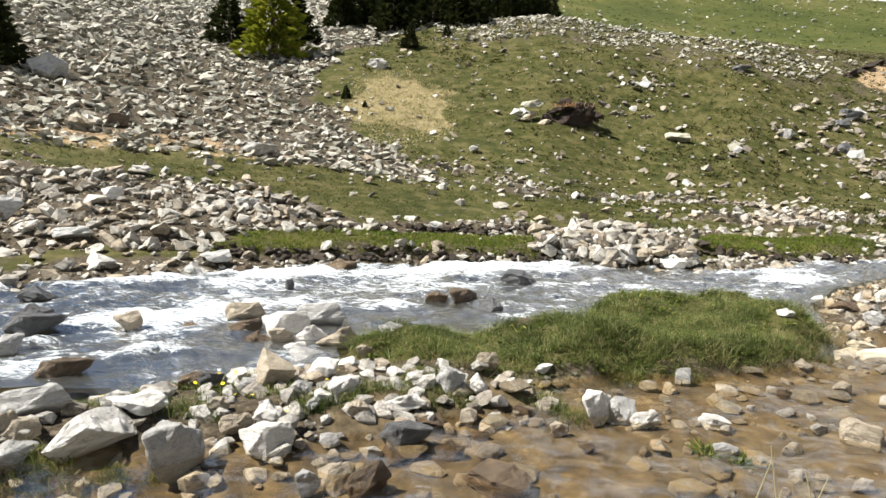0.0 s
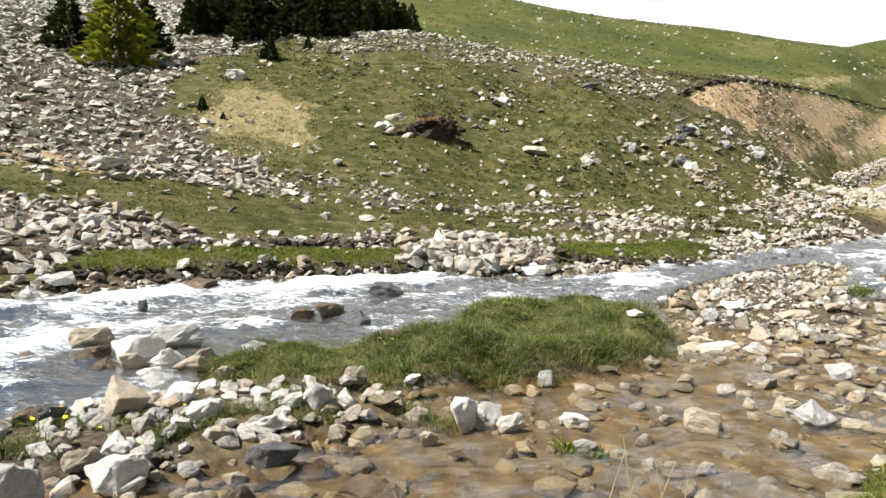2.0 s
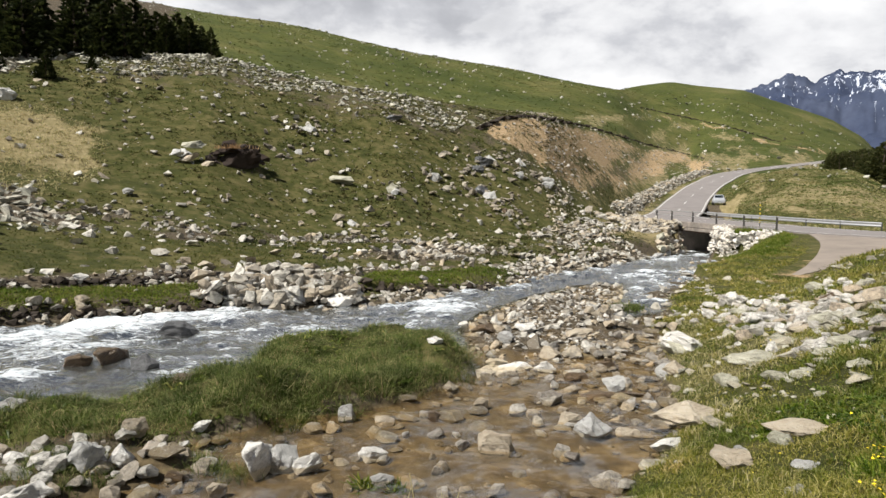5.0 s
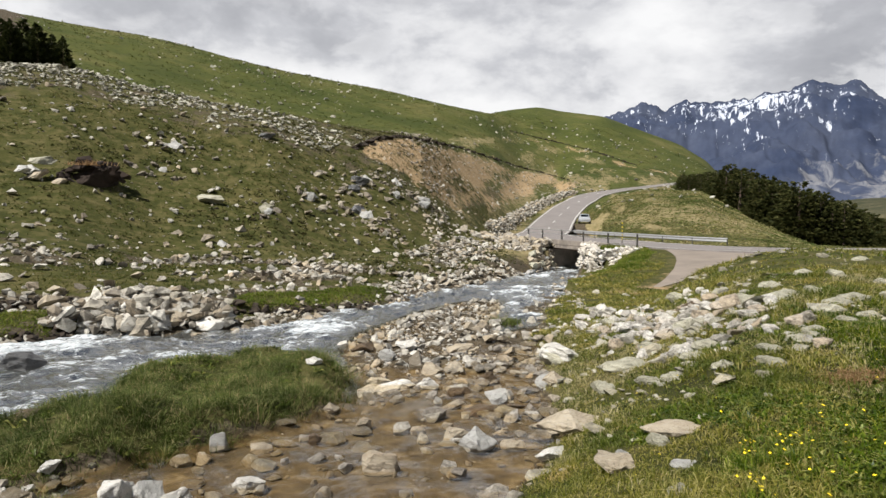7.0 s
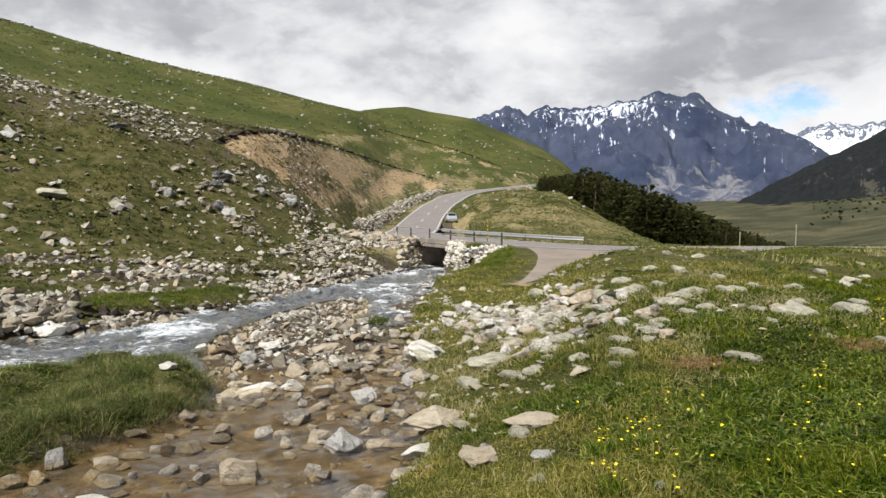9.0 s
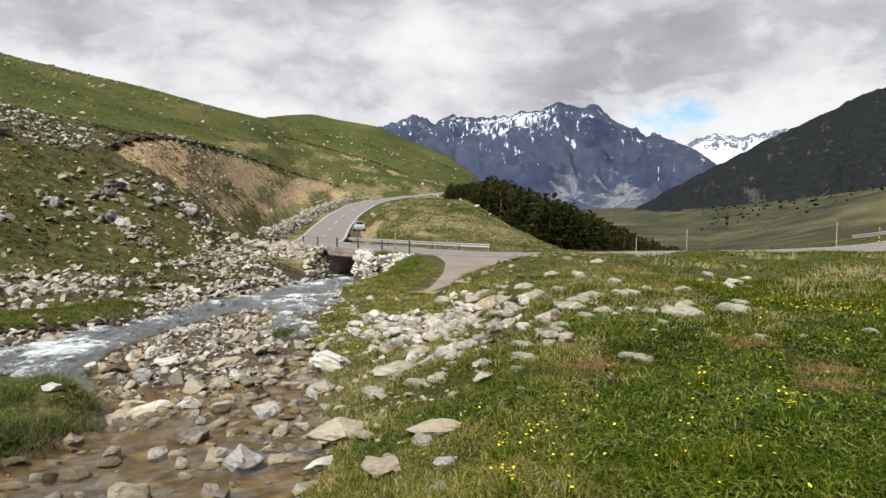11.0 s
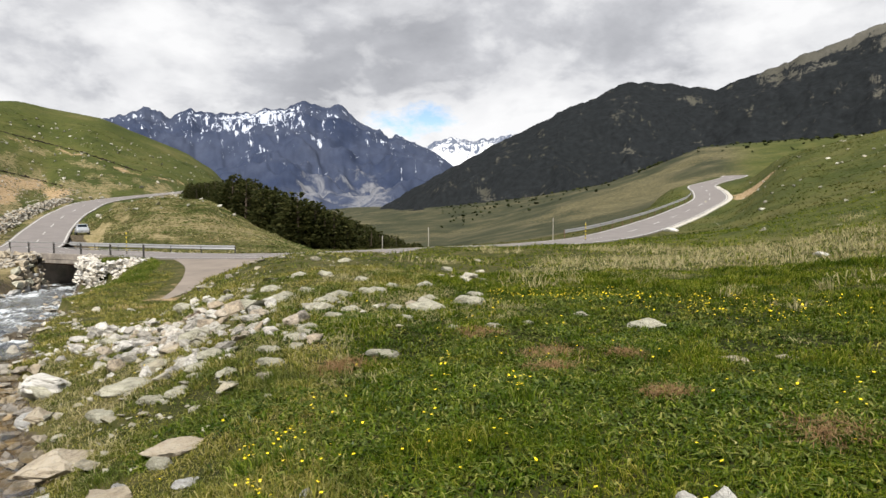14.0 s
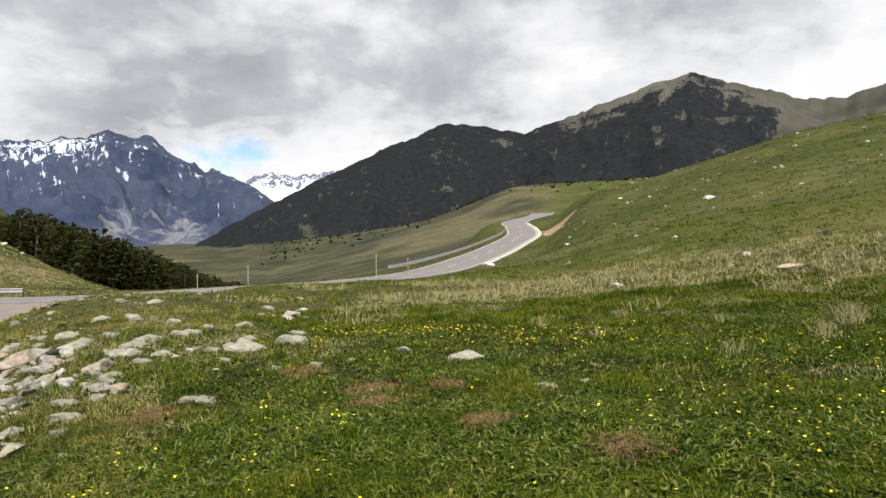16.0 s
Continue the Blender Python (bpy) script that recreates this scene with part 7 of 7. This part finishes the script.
mat_knoll = blade_material("knoll_turf", [(0.0, (0.12, 0.14, 0.035)), (0.4, (0.21, 0.205, 0.072)), (0.75, (0.37, 0.325, 0.155)), (1.0, (0.48, 0.41, 0.23))], patch=0.16, deep=(0.30, 0.46, 0.24))
sow()


def flowers(name, x, y, stalk, size, label):
    """Yellow heads, each a shallow cone of petals on a thin stalk."""
    n = len(x)
    z = land(x, y)[0]
    v, f, m = [], [], []
    for k in range(n):
        b, h, r = len(v), stalk * rng.uniform(0.6, 1.3), size * rng.uniform(0.7, 1.2)
        tx, ty = rng.normal(0, 0.25), rng.normal(0, 0.25)
        c = np.array([x[k], y[k], z[k] + h])
        v.append(c - (0, 0, r * 0.35))
        for q in range(8):
            a, rr = q * np.pi / 4, r * (1.0 if q % 2 else 0.82)
            v.append(c + (np.cos(a) * rr, np.sin(a) * rr, np.cos(a) * rr * tx + np.sin(a) * rr * ty))
        v.append(c + (0, 0, r * 0.12))
        for q in range(8):
            f += [[b, b + 1 + (q + 1) % 8, b + 1 + q], [b + 9, b + 1 + q, b + 1 + (q + 1) % 8]]
    return tagged(new(name, mesh_np(name, v, f, mat_petal)), label, "flowers", kind="stuff")


x, y = polar(48, 129, 3.4, 13, 4600)
x, y, i = on_land(x, y, lambda i, x, y: (i["dm"] > 0.8) & (rng.rand(len(x)) < 0.02 + 0.5 * np.clip(vnoise(x, y, 0.5, 3, seed=41) + 0.012 * (i["az"] - 82), 0, 1)))
flowers("dandelions", x, y, 0.12, 0.0145, "yellow dandelions scattered through the meadow")
x, y = polar(80, 104, 9.5, 15.5, 1500)
x, y, i = on_land(x, y, lambda i, x, y: rng.rand(len(x)) < np.exp(-((i["r"] - 12.8 + 0.12 * (i["az"] - 90)) / 0.9) ** 2))
flowers("buttercups", x, y, 0.15, 0.0165, "drift of yellow buttercups in the meadow")


# ---- bridge, rails, walls and what stands by the road ----
def sweep(name, line, profile, mat, parent=None, closed=True):
    """A profile (to the left, up) carried along a line."""
    p = np.asarray(line, float)
    d = np.gradient(p[:, :2], axis=0)
    d /= np.linalg.norm(d, axis=1)[:, None]
    nrm = np.column_stack([-d[:, 1], d[:, 0], np.zeros(len(p))])
    pr = np.asarray(profile, float)
    v = (p[:, None] + nrm[:, None] * pr[None, :, :1] + np.array([0, 0, 1.0]) * pr[None, :, 1:]).reshape(-1, 3)
    m, n = len(pr), len(p)
    f = []
    for k in range(n - 1):
        for q in range(m if closed else m - 1):
            a, b = k * m + q, k * m + (q + 1) % m
            f.append([a, b, b + m, a + m])
    ob = new(name, mesh_np(name, v, f, mat))
    if parent:
        ob.parent = parent
    return ob


def road_edge(offset, first, last, axis, step=1.0, north=True):
    """The road's line moved to the left by offset, between two values of x or y, with even steps."""
    p = ROAD_LINE
    d = np.gradient(p[:, :2], axis=0)
    d /= np.linalg.norm(d, axis=1)[:, None]
    q = p.copy()
    q[:, 0] -= d[:, 1] * offset; q[:, 1] += d[:, 0] * offset
    q = q[p[:, 1] > 15] if north else q[p[:, 1] < 15]
    q = q[q[:, 0] < 75] if axis == 1 else q
    lo, hi = min(first, last), max(first, last)
    q = q[(q[:, axis] >= lo) & (q[:, axis] <= hi)]
    s = np.concatenate([[0], np.cumsum(np.linalg.norm(np.diff(q[:, :2], axis=0), axis=1))])
    t = np.arange(0, s[-1], step)
    return np.column_stack([np.interp(t, s, q[:, k]) for k in range(3)])


BRIDGE_AT = pose(43.5, 38.7, 0, 0, 0, -15.1)        # x across the road, y along it


def build_bridge():
    b = tagged(new("road_bridge"), "low concrete road bridge over the stream", "bridge")
    part("deck", box((6.1, 7.6, 0.62), BRIDGE_AT @ pose(2.75, 0, -1.44), 0.02), mat_concrete, b)
    part("edge_beam", box((0.34, 11.0, 0.42), BRIDGE_AT @ pose(-0.16, -0.3, -1.25), 0.025), mat_concrete, b, "rust-stained edge beam")
    for side in (1, -1):
        part("abutment", box((6.0, 0.8, 3.6), BRIDGE_AT @ pose(2.8, side * 3.0, -3.35), 0.03), mat_concrete, b)
    part("invert", box((6.0, 5.3, 0.3), BRIDGE_AT @ pose(2.9, 0, -4.05), 0.02), mat_concrete, b)
    part("drip_strip", box((0.05, 5.2, 0.12), BRIDGE_AT @ pose(-0.02, 0, -1.80), 0.01), mat_timber, b, "rusty strip under the beam")


build_bridge()


def railing(name, line, post_every, height, label, rails, post_mat, rail_mat, post=(0.07, 0.07), down=0.35):
    r = tagged(new(name), label, "railing")
    for k in range(0, len(line), post_every):
        x, y, z = line[k]
        part("post", box((post[0], post[1], height + down), pose(x, y, z + (height - down) / 2, 0, 0, -15), 0.006), post_mat, r)
    for prof in rails:
        sweep("rail", line, prof, rail_mat, r)
    return r


def bar(h, w=0.035, t=0.03):
    return [(-w, h - t), (w, h - t), (w, h + t), (-w, h + t)]


def beam(h):
    """A guard rail's pressed steel profile."""
    return [(0.0, h - 0.16), (0.05, h - 0.10), (0.0, h - 0.02), (0.0, h + 0.02), (0.05, h + 0.10), (0.0, h + 0.16), (-0.012, h + 0.16), (0.036, h + 0.10), (-0.012, h), (0.036, h - 0.10), (-0.012, h - 0.16)]


railing("bridge_railing", road_edge(2.62, 30.4, 47.3, 1, 0.78), 4, 0.88, "dark steel post-and-rail railing on the bridge", [bar(0.84, 0.045), bar(0.5, 0.03, 0.022)], mat_dark_steel, mat_galv, (0.10, 0.10))
railing("guard_rail", road_edge(-2.9, 25.5, 47.5, 1, 1.0), 3, 0.52, "galvanised guard rail along the bend beyond the bridge", [beam(0.42)], mat_dark_steel, mat_galv)
railing("guard_rail", road_edge(-3.1, 64, 126, 0, 2.0, False), 2, 0.75, "weathered guard rail along the climbing road", [beam(0.6)], mat_timber, mat_galv)


def marker_pole(az, r, top, banded):
    x, y, z = place(az, r)
    e = tagged(new("snow_pole"), "thin snow pole with yellow and black bands" if banded else "thin pale snow pole beside the road", "pole", "snow poles")
    e.matrix_basis = pose(x, y, z, 0.6, -0.5, 0)
    h = top - z
    part("shaft", cyl(0.034, 0.028, h + 0.2, pose(0, 0, h / 2 - 0.1), 8), mat_dark_steel if banded else mat_pole, e)
    n = 5 if banded else 1
    for k in range(n):
        part("band", cyl(0.040, 0.040, 0.16, pose(0, 0, h - 0.12 - 0.30 * k), 8), mat_yellow if banded else mat_pole, e, "yellow band" if banded else "")
    part("cap", cyl(0.034, 0.02, 0.05, pose(0, 0, h + 0.02), 8), mat_pole, e)


mat_pole = plain("pale_pole", (0.36, 0.33, 0.28), 0.6)
mat_yellow = plain("yellow_paint", (0.62, 0.48, 0.06), 0.55)
for az, r, top, banded in ((52.1, 56.0, 0.55, True), (71.6, 54.5, -0.05, False), (75.4, 57.5, 0.50, False), (85.6, 62.5, 1.15, False), (88.2, 62.0, 0.75, True)):
    marker_pole(az, r, top, banded)


def revetments():
    """Dry-stone walls and the blocks by the bridge, as loose stones piled up."""
    # along the uphill side of the road
    line = road_edge(4.6, 47, 104, 0, 0.5)
    line = line[line[:, 1] > 47]
    n = 2600
    k = rng.randint(0, len(line), n)
    up = rng.rand(n)
    x, y = line[k, 0] + rng.normal(0, 0.4, n) - 0.7 * up * 0.7, line[k, 1] + rng.normal(0, 0.4, n) + 0.7 * up * 0.7
    zz = line[k, 2] + up * (1.5 - 0.7 * (line[k, 0] - 53) / 55) - 0.3
    stones_mesh("road_wall", x, y, sizes(n, 0.3, 0.75, 1.5), mat_stones, 0.3, 0.3, "rough stone wall of pale blocks along the road", "wall", lambda a, b: zz)
    # blocks west of the culvert, stepping down to the water
    n = 260
    u, up = rng.rand(n), rng.rand(n)
    x, y = 44.3 + 3.6 * u - 1.6 * (1 - up) - 6.0 * u * rng.rand(n) + rng.normal(0, 0.3, n) - 1.2, 41.6 + 7.5 * u + rng.normal(0, 0.3, n)
    ground = land(x, y)[0]
    zz = np.maximum(ground, -3.5 + 2.2 * up)
    stones_mesh("bridge_blocks", x, y, sizes(n, 0.5, 1.4, 1.5), mat_cobble, 0.35, 0.3, "stacked tan and grey stone blocks beside the culvert", "stones", lambda a, b: zz)
    n = 260
    u, up = rng.rand(n), rng.rand(n)
    x, y = 43.5 - 3.4 * u + rng.normal(0, 0.2, n), 41.0 + 0.7 * u - 0.5 * (1 - up) + rng.normal(0, 0.25, n)
    zw = np.maximum(land(x, y)[0] - 0.05, -3.3 + 1.7 * up * (1 - 0.6 * u))
    stones_mesh("abutment_blocks", x, y, sizes(n, 0.35, 0.9, 1.6), mat_cobble, 0.35, 0.3, "tan and grey blocks at the foot of the culvert", "stones", lambda a, b: zw)
    # the pale wing wall on the meadow side
    n = 1500
    line = curve_pts([(43.0, 36.0), (40.0, 33.7), (37.4, 31.3), (38.8, 30.5), (40.4, 30.0)], 0.2)
    k, up = rng.randint(0, len(line), n), rng.rand(n)
    x, y = line[k, 0] - 0.40 * (1 - up) + rng.normal(0, 0.22, n), line[k, 1] - 0.45 * (1 - up) + rng.normal(0, 0.22, n)
    zz = np.maximum(-3.25 + 2.0 * up, land(x, y)[0] - 0.1)
    stones_mesh("wing_wall", x, y, sizes(n, 0.25, 0.75, 1.5), mat_white_stones, 0.2, 0.35, "bright pale rubble wing wall of the culvert", "wall", lambda a, b: zz)


def culvert_blocks():
    """Long tan blocks laid in rough courses up the bank beside the culvert."""
    rnd = random.Random(12)
    edge = FAR_LINE[(FAR_LINE[:, 0] > 30) & (FAR_LINE[:, 0] < 44.3)][::-1]
    d = np.concatenate([[0], np.cumsum(np.hypot(*np.diff(edge, axis=0).T))])
    k = 0
    for row in range(5):
        u = rnd.uniform(0, 0.5)
        while u < 11.5 - 1.7 * row:
            length = rnd.uniform(0.9, 2.1)
            v = -0.25 + 0.24 * row + rnd.uniform(-0.1, 0.1)
            q = u + length / 2
            x, y = float(np.interp(q, d, edge[:, 0])) - 0.57 * v, float(np.interp(q, d, edge[:, 1])) + 0.82 * v
            tone = rnd.choice((1, 1, 1, 5, 2))
            ob = boulder(x, y, length, 0.42, tone, "laid in courses beside the culvert", "blocks beside the culvert", k)
            ob.name = "stone_block"
            z = max(float(water_z(x, y)) - 0.05 + 0.42 * row, land_z(x, y) - 0.35 if row else -9)
            ob.matrix_basis = pose(x, y, z + 0.12, rnd.uniform(-6, 6), rnd.uniform(-5, 5), 35 + rnd.uniform(-9, 9)) @ Matrix.Diagonal((length * 1.15, 1.2, 0.86, 1))
            u += length * 0.98
            k += 1


mat_white_stones = rock_material("bright_stones", [(0.0, (0.74, 0.70, 0.62)), (0.5, (0.62, 0.56, 0.47)), (1.0, (0.80, 0.77, 0.72))], True)
revetments()
culvert_blocks()


def earth_bank():
    """The undercut lump of earth and rock on the slope, its hollow's shade in the dark colour."""
    mat_earth = plain("shaded_earth", (0.034, 0.023, 0.017), 0.95, vary=0.5, scale=1.5, bump=0.8)
    mat_tan = TONES[1][0]
    e = tagged(new("earth_overhang"), "dark brown undercut lump of earth and rock on the slope", "outcrop")
    x, y, z = 7.75, 43.4, land_z(7.75, 43.4)
    e.matrix_basis = pose(x, y, z - 0.45) @ Matrix.Diagonal((1.7, 1.5, 1.95, 1))
    rnd = random.Random(77)
    # the mass painted dark as a shaded hollow, the broken earth round it, and tilted slabs before it
    clods = [("earth_clod", 0.45, 0.35, 0.25, (2.3, 1.4, 1.3), 15, mat_earth), ("earth_clod", 1.15, 0.3, 0.45, (1.2, 1.0, 0.7), 20, mat_earth), ("earth_clod", 0.25, 0.4, 0.70, (1.5, 1.0, 0.5), -15, mat_earth)]
    for k in range(16):
        a = rnd.uniform(0, 2 * math.pi)
        clods.append(("earth_clod", 0.5 + 1.05 * math.cos(a) * rnd.uniform(0.6, 1), rnd.uniform(-0.35, 0.2), 0.35 + 0.55 * math.sin(a) * rnd.uniform(0.6, 1), (rnd.uniform(0.3, 0.7), rnd.uniform(0.3, 0.5), rnd.uniform(0.2, 0.5)), rnd.uniform(0, 90), mat_earth))
    for dx, dz, w, h, turn, mat in ((-1.05, 0.42, 1.1, 0.35, 25, mat_tan), (-0.75, 0.10, 1.2, 0.28, 35, mat_tan), (-0.95, -0.15, 0.9, 0.30, 20, mat_tan), (-0.45, -0.20, 0.8, 0.35, 50, mat_tan), (-0.1, -0.30, 0.6, 0.5, 70, TONES[2][0]), (-1.0, 0.78, 1.1, 0.35, 5, TONES[5][0]), (-1.6, 0.55, 0.7, 0.3, 0, TONES[2][0]), (0.1, -0.55, 0.4, 0.45, 30, TONES[2][0])):
        clods.append(("rock_slab", dx, rnd.uniform(-0.5, -0.2), dz, (w, 0.7, h), turn, mat))
    for k, (name, dx, dy, dz, size, turn, mat) in enumerate(clods):
        bm = rock_bm(501 + k, 13, 0.9, k < 3 or name == "rock_slab")
        tip = pose(dx, dy, dz, 8, -turn * 0.7, 10) if name == "rock_slab" else pose(dx, dy, dz, 8, -12, turn)
        bmesh.ops.transform(bm, matrix=tip @ Matrix.Diagonal((*size, 1)), verts=bm.verts)
        part(name, bm, mat, e)
    blades("root_mat", np.full(260, x + 0.8) + rng.normal(0, 0.55, 260), np.full(260, y) + rng.normal(0, 0.3, 260), rng.uniform(0.15, 0.4, 260), 0.05, mat_rust, 1.2, "dry brown root mat on the earth lump", "grass", np.full(260, z + 0.95))


mat_rust = blade_material("rusty_dead_leaves", [(0.0, (0.22, 0.125, 0.06)), (0.6, (0.34, 0.21, 0.105)), (1.0, (0.42, 0.31, 0.17))])
earth_bank()


# ---- the parked car ----
def build_car():
    paint = Mat("silver_car_paint", 0.35, 0.25).colour((0.40, 0.41, 0.43)).m
    glass = Mat("car_glass", 0.05, spec=0.8).colour((0.02, 0.025, 0.03)).m
    rubber = plain("tyre_rubber", (0.02, 0.02, 0.02), 0.8)
    lamp = Mat("headlamp", 0.1, spec=0.8).colour((0.75, 0.76, 0.78)).m
    black = plain("black_plastic", (0.03, 0.03, 0.03), 0.6)
    car = tagged(new("parked_car"), "silver hatchback parked at the road's edge", "car")

    def loft(name, secs, mat, parent, label=""):
        """Cross sections (y, half width, low, high) joined front to back."""
        bm = bmesh.new()
        rings = []
        for y, w, lo, hi in secs:
            c = 0.82
            pts = [(-w * c, lo), (w * c, lo), (w, lo + (hi - lo) * 0.3), (w * 0.97, lo + (hi - lo) * 0.75), (w * 0.8, hi), (-w * 0.8, hi), (-w * 0.97, lo + (hi - lo) * 0.75), (-w, lo + (hi - lo) * 0.3)]
            rings.append([bm.verts.new((px, y, pz)) for px, pz in pts])
        for a, b in zip(rings[:-1], rings[1:]):
            for k in range(8):
                bm.faces.new((a[k], a[(k + 1) % 8], b[(k + 1) % 8], b[k]))
        bm.faces.new(rings[0][::-1]); bm.faces.new(rings[-1])
        bmesh.ops.recalc_face_normals(bm, faces=bm.faces)
        bmesh.ops.bevel(bm, geom=bm.edges[:], offset=0.02, segments=1, affect="EDGES", clamp_overlap=True)
        return part(name, bm, mat, parent, label)

    body = loft("body", [(-2.0, 0.70, 0.32, 0.70), (-1.85, 0.82, 0.24, 0.82), (-1.0, 0.85, 0.22, 0.96), (0.6, 0.85, 0.22, 0.98), (1.7, 0.84, 0.24, 0.96), (1.95, 0.76, 0.34, 0.88)], paint, car)
    cabin = loft("cabin", [(-1.05, 0.72, 0.92, 0.98), (-0.35, 0.68, 0.92, 1.42), (0.9, 0.68, 0.92, 1.45), (1.75, 0.70, 0.92, 1.05)], paint, car)
    for name, size, m in (("windscreen", (1.10, 0.02, 0.62), pose(0, -0.74, 1.20, -56)), ("rear_window", (1.06, 0.02, 0.52), pose(0, 1.38, 1.22, 65)), ("side_window", (0.02, 1.7, 0.34), pose(0.665, 0.25, 1.20)), ("side_window", (0.02, 1.7, 0.34), pose(-0.665, 0.25, 1.20))):
        part(name, box(size, m, 0.008), glass, car, "dark tinted glass")
    for sx in (1, -1):
        part("headlight", box((0.30, 0.10, 0.15), pose(sx * 0.58, -1.90, 0.66, 0, 0, sx * 12), 0.02), lamp, car)
        part("side_mirror", box((0.16, 0.10, 0.12), pose(sx * 0.90, -0.62, 1.0), 0.02), black, car)
        for y in (-1.25, 1.2):
            w = part("wheel", cyl(0.30, 0.30, 0.19, pose(sx * 0.76, y, 0.30, 0, 90, 0), 18), rubber, car, "black tyre")
            part("rim", cyl(0.19, 0.17, 0.02, pose(sx * 0.865, y, 0.30, 0, 90, 0), 12), mat_galv, w, "alloy rim")
    part("grille", box((0.85, 0.06, 0.14), pose(0, -1.97, 0.46), 0.02), black, car)
    part("plate", box((0.46, 0.02, 0.10), pose(0, -2.01, 0.38)), mat_line, car, "blank white plate")
    car.matrix_basis = pose(68.4, 58.5, land_z(68.4, 58.5) + 0.01, 0, 0, -46) @ Matrix.Scale(0.85, 4)


build_car()


# ---- small plants ----
def clump(name, x, y, n, spread, h, w, mat, lean, label, category="plant", z=None):
    bx, by = x + rng.normal(0, spread, n), y + rng.normal(0, spread, n)
    zz = land(bx, by)[0] if z is None else np.full(n, z)
    return blades(name, bx, by, rng.uniform(h * 0.5, h, n), w, mat, lean, label, category, zz, 0.7)


for x, y, spread in ((8.69, 0.32, 0.17), (7.95, 0.20, 0.12), (7.93, 2.65, 0.13), (9.84, 1.37, 0.14), (8.60, -0.60, 0.10), (5.94, -2.01, 0.14), (6.9, -0.9, 0.10)):
    clump("withered_weed", x, y, 520, spread, 0.12, 0.010, mat_rust, 1.8, "withered rusty-brown weed patch in the meadow")
clump("dock_plant", 2.45, 5.72, 90, 0.06, 0.15, 0.04, mat_leaf, 1.3, "green dock plant among stones in the shallows")
clump("dock_plant", 2.72, 5.55, 60, 0.05, 0.13, 0.04, mat_leaf, 1.3, "green dock plant among stones in the shallows")
for x, y in ((-2.65, 6.05), (-1.42, 6.25), (-1.15, 6.35), (1.10, 6.82), (1.35, 6.62), (-3.6, 5.1), (-0.9, 6.6)):
    clump("grass_tuft", x, y, 170, 0.11, 0.20, 0.010, mat_sedge, 1.2, "green grass tuft between pale boulders", "grass")
for x, y in ((5.30, 2.43), (4.56, 1.93), (5.5, 2.2), (7.6, 1.3), (6.6, 0.4)):
    clump("yellow_herb", x, y, 120, 0.07, 0.22, 0.010, mat_leaf, 0.7, "leafy stems of a yellow-flowering herb")
    fx, fy = x + rng.normal(0, 0.05, 14), y + rng.normal(0, 0.05, 14)
    flowers("herb_blossom", fx, fy, 0.20, 0.012, "small yellow blossoms of a meadow herb")
for x, y, n, h in ((10.06, -6.0, 70, 0.5), (10.9, -6.9, 110, 0.6), (9.4, -4.4, 40, 0.35), (13.2, -2.4, 40, 0.38), (14.0, -4.2, 45, 0.4), (12.2, -5.4, 40, 0.32), (15.5, -1.2, 35, 0.35), (11.8, -3.2, 30, 0.3)):
    clump("dry_tussock", x, y, n, 0.09, h, 0.009, mat_straw, 1.3, "arching pale dry grass tussock in the meadow", "grass")
clump("mossy_tussock", 13.9, 14.5, 420, 0.26, 0.22, 0.022, mat_sedge, 1.0, "rounded green tussock standing in the stream", "grass", float(water_z(13.9, 14.5)) + 0.05)
for az, r, h, lean in ((22.0, 4.3, 0.95, 14), (23.6, 4.2, 0.80, 9), (24.6, 4.3, 1.05, -8), (26.2, 4.3, 0.90, 16), (28.5, 4.2, 0.75, 6), (27.6, 4.4, 0.85, -12)):
    x, y, z = place(az, r)
    part("dry_stalk", cyl(0.009, 0.003, h, pose(x, y, z + h / 2 - 0.03, lean * 0.4, lean, 0), 5), mat_straw)
    tagged(scene.collection.objects[-1], "thin dry grass stalk on the near bank", "grass", "dry stalks")
x, y = rng.uniform(-4, 0.4, 90), rng.uniform(4.9, 7.6, 90)
x, y, i = on_land(x, y, lambda i, x, y: i["bar"] > 0.35)
flowers("bar_dandelions", x[:14], y[:14], 0.16, 0.022, "few yellow flowers among the boulders")
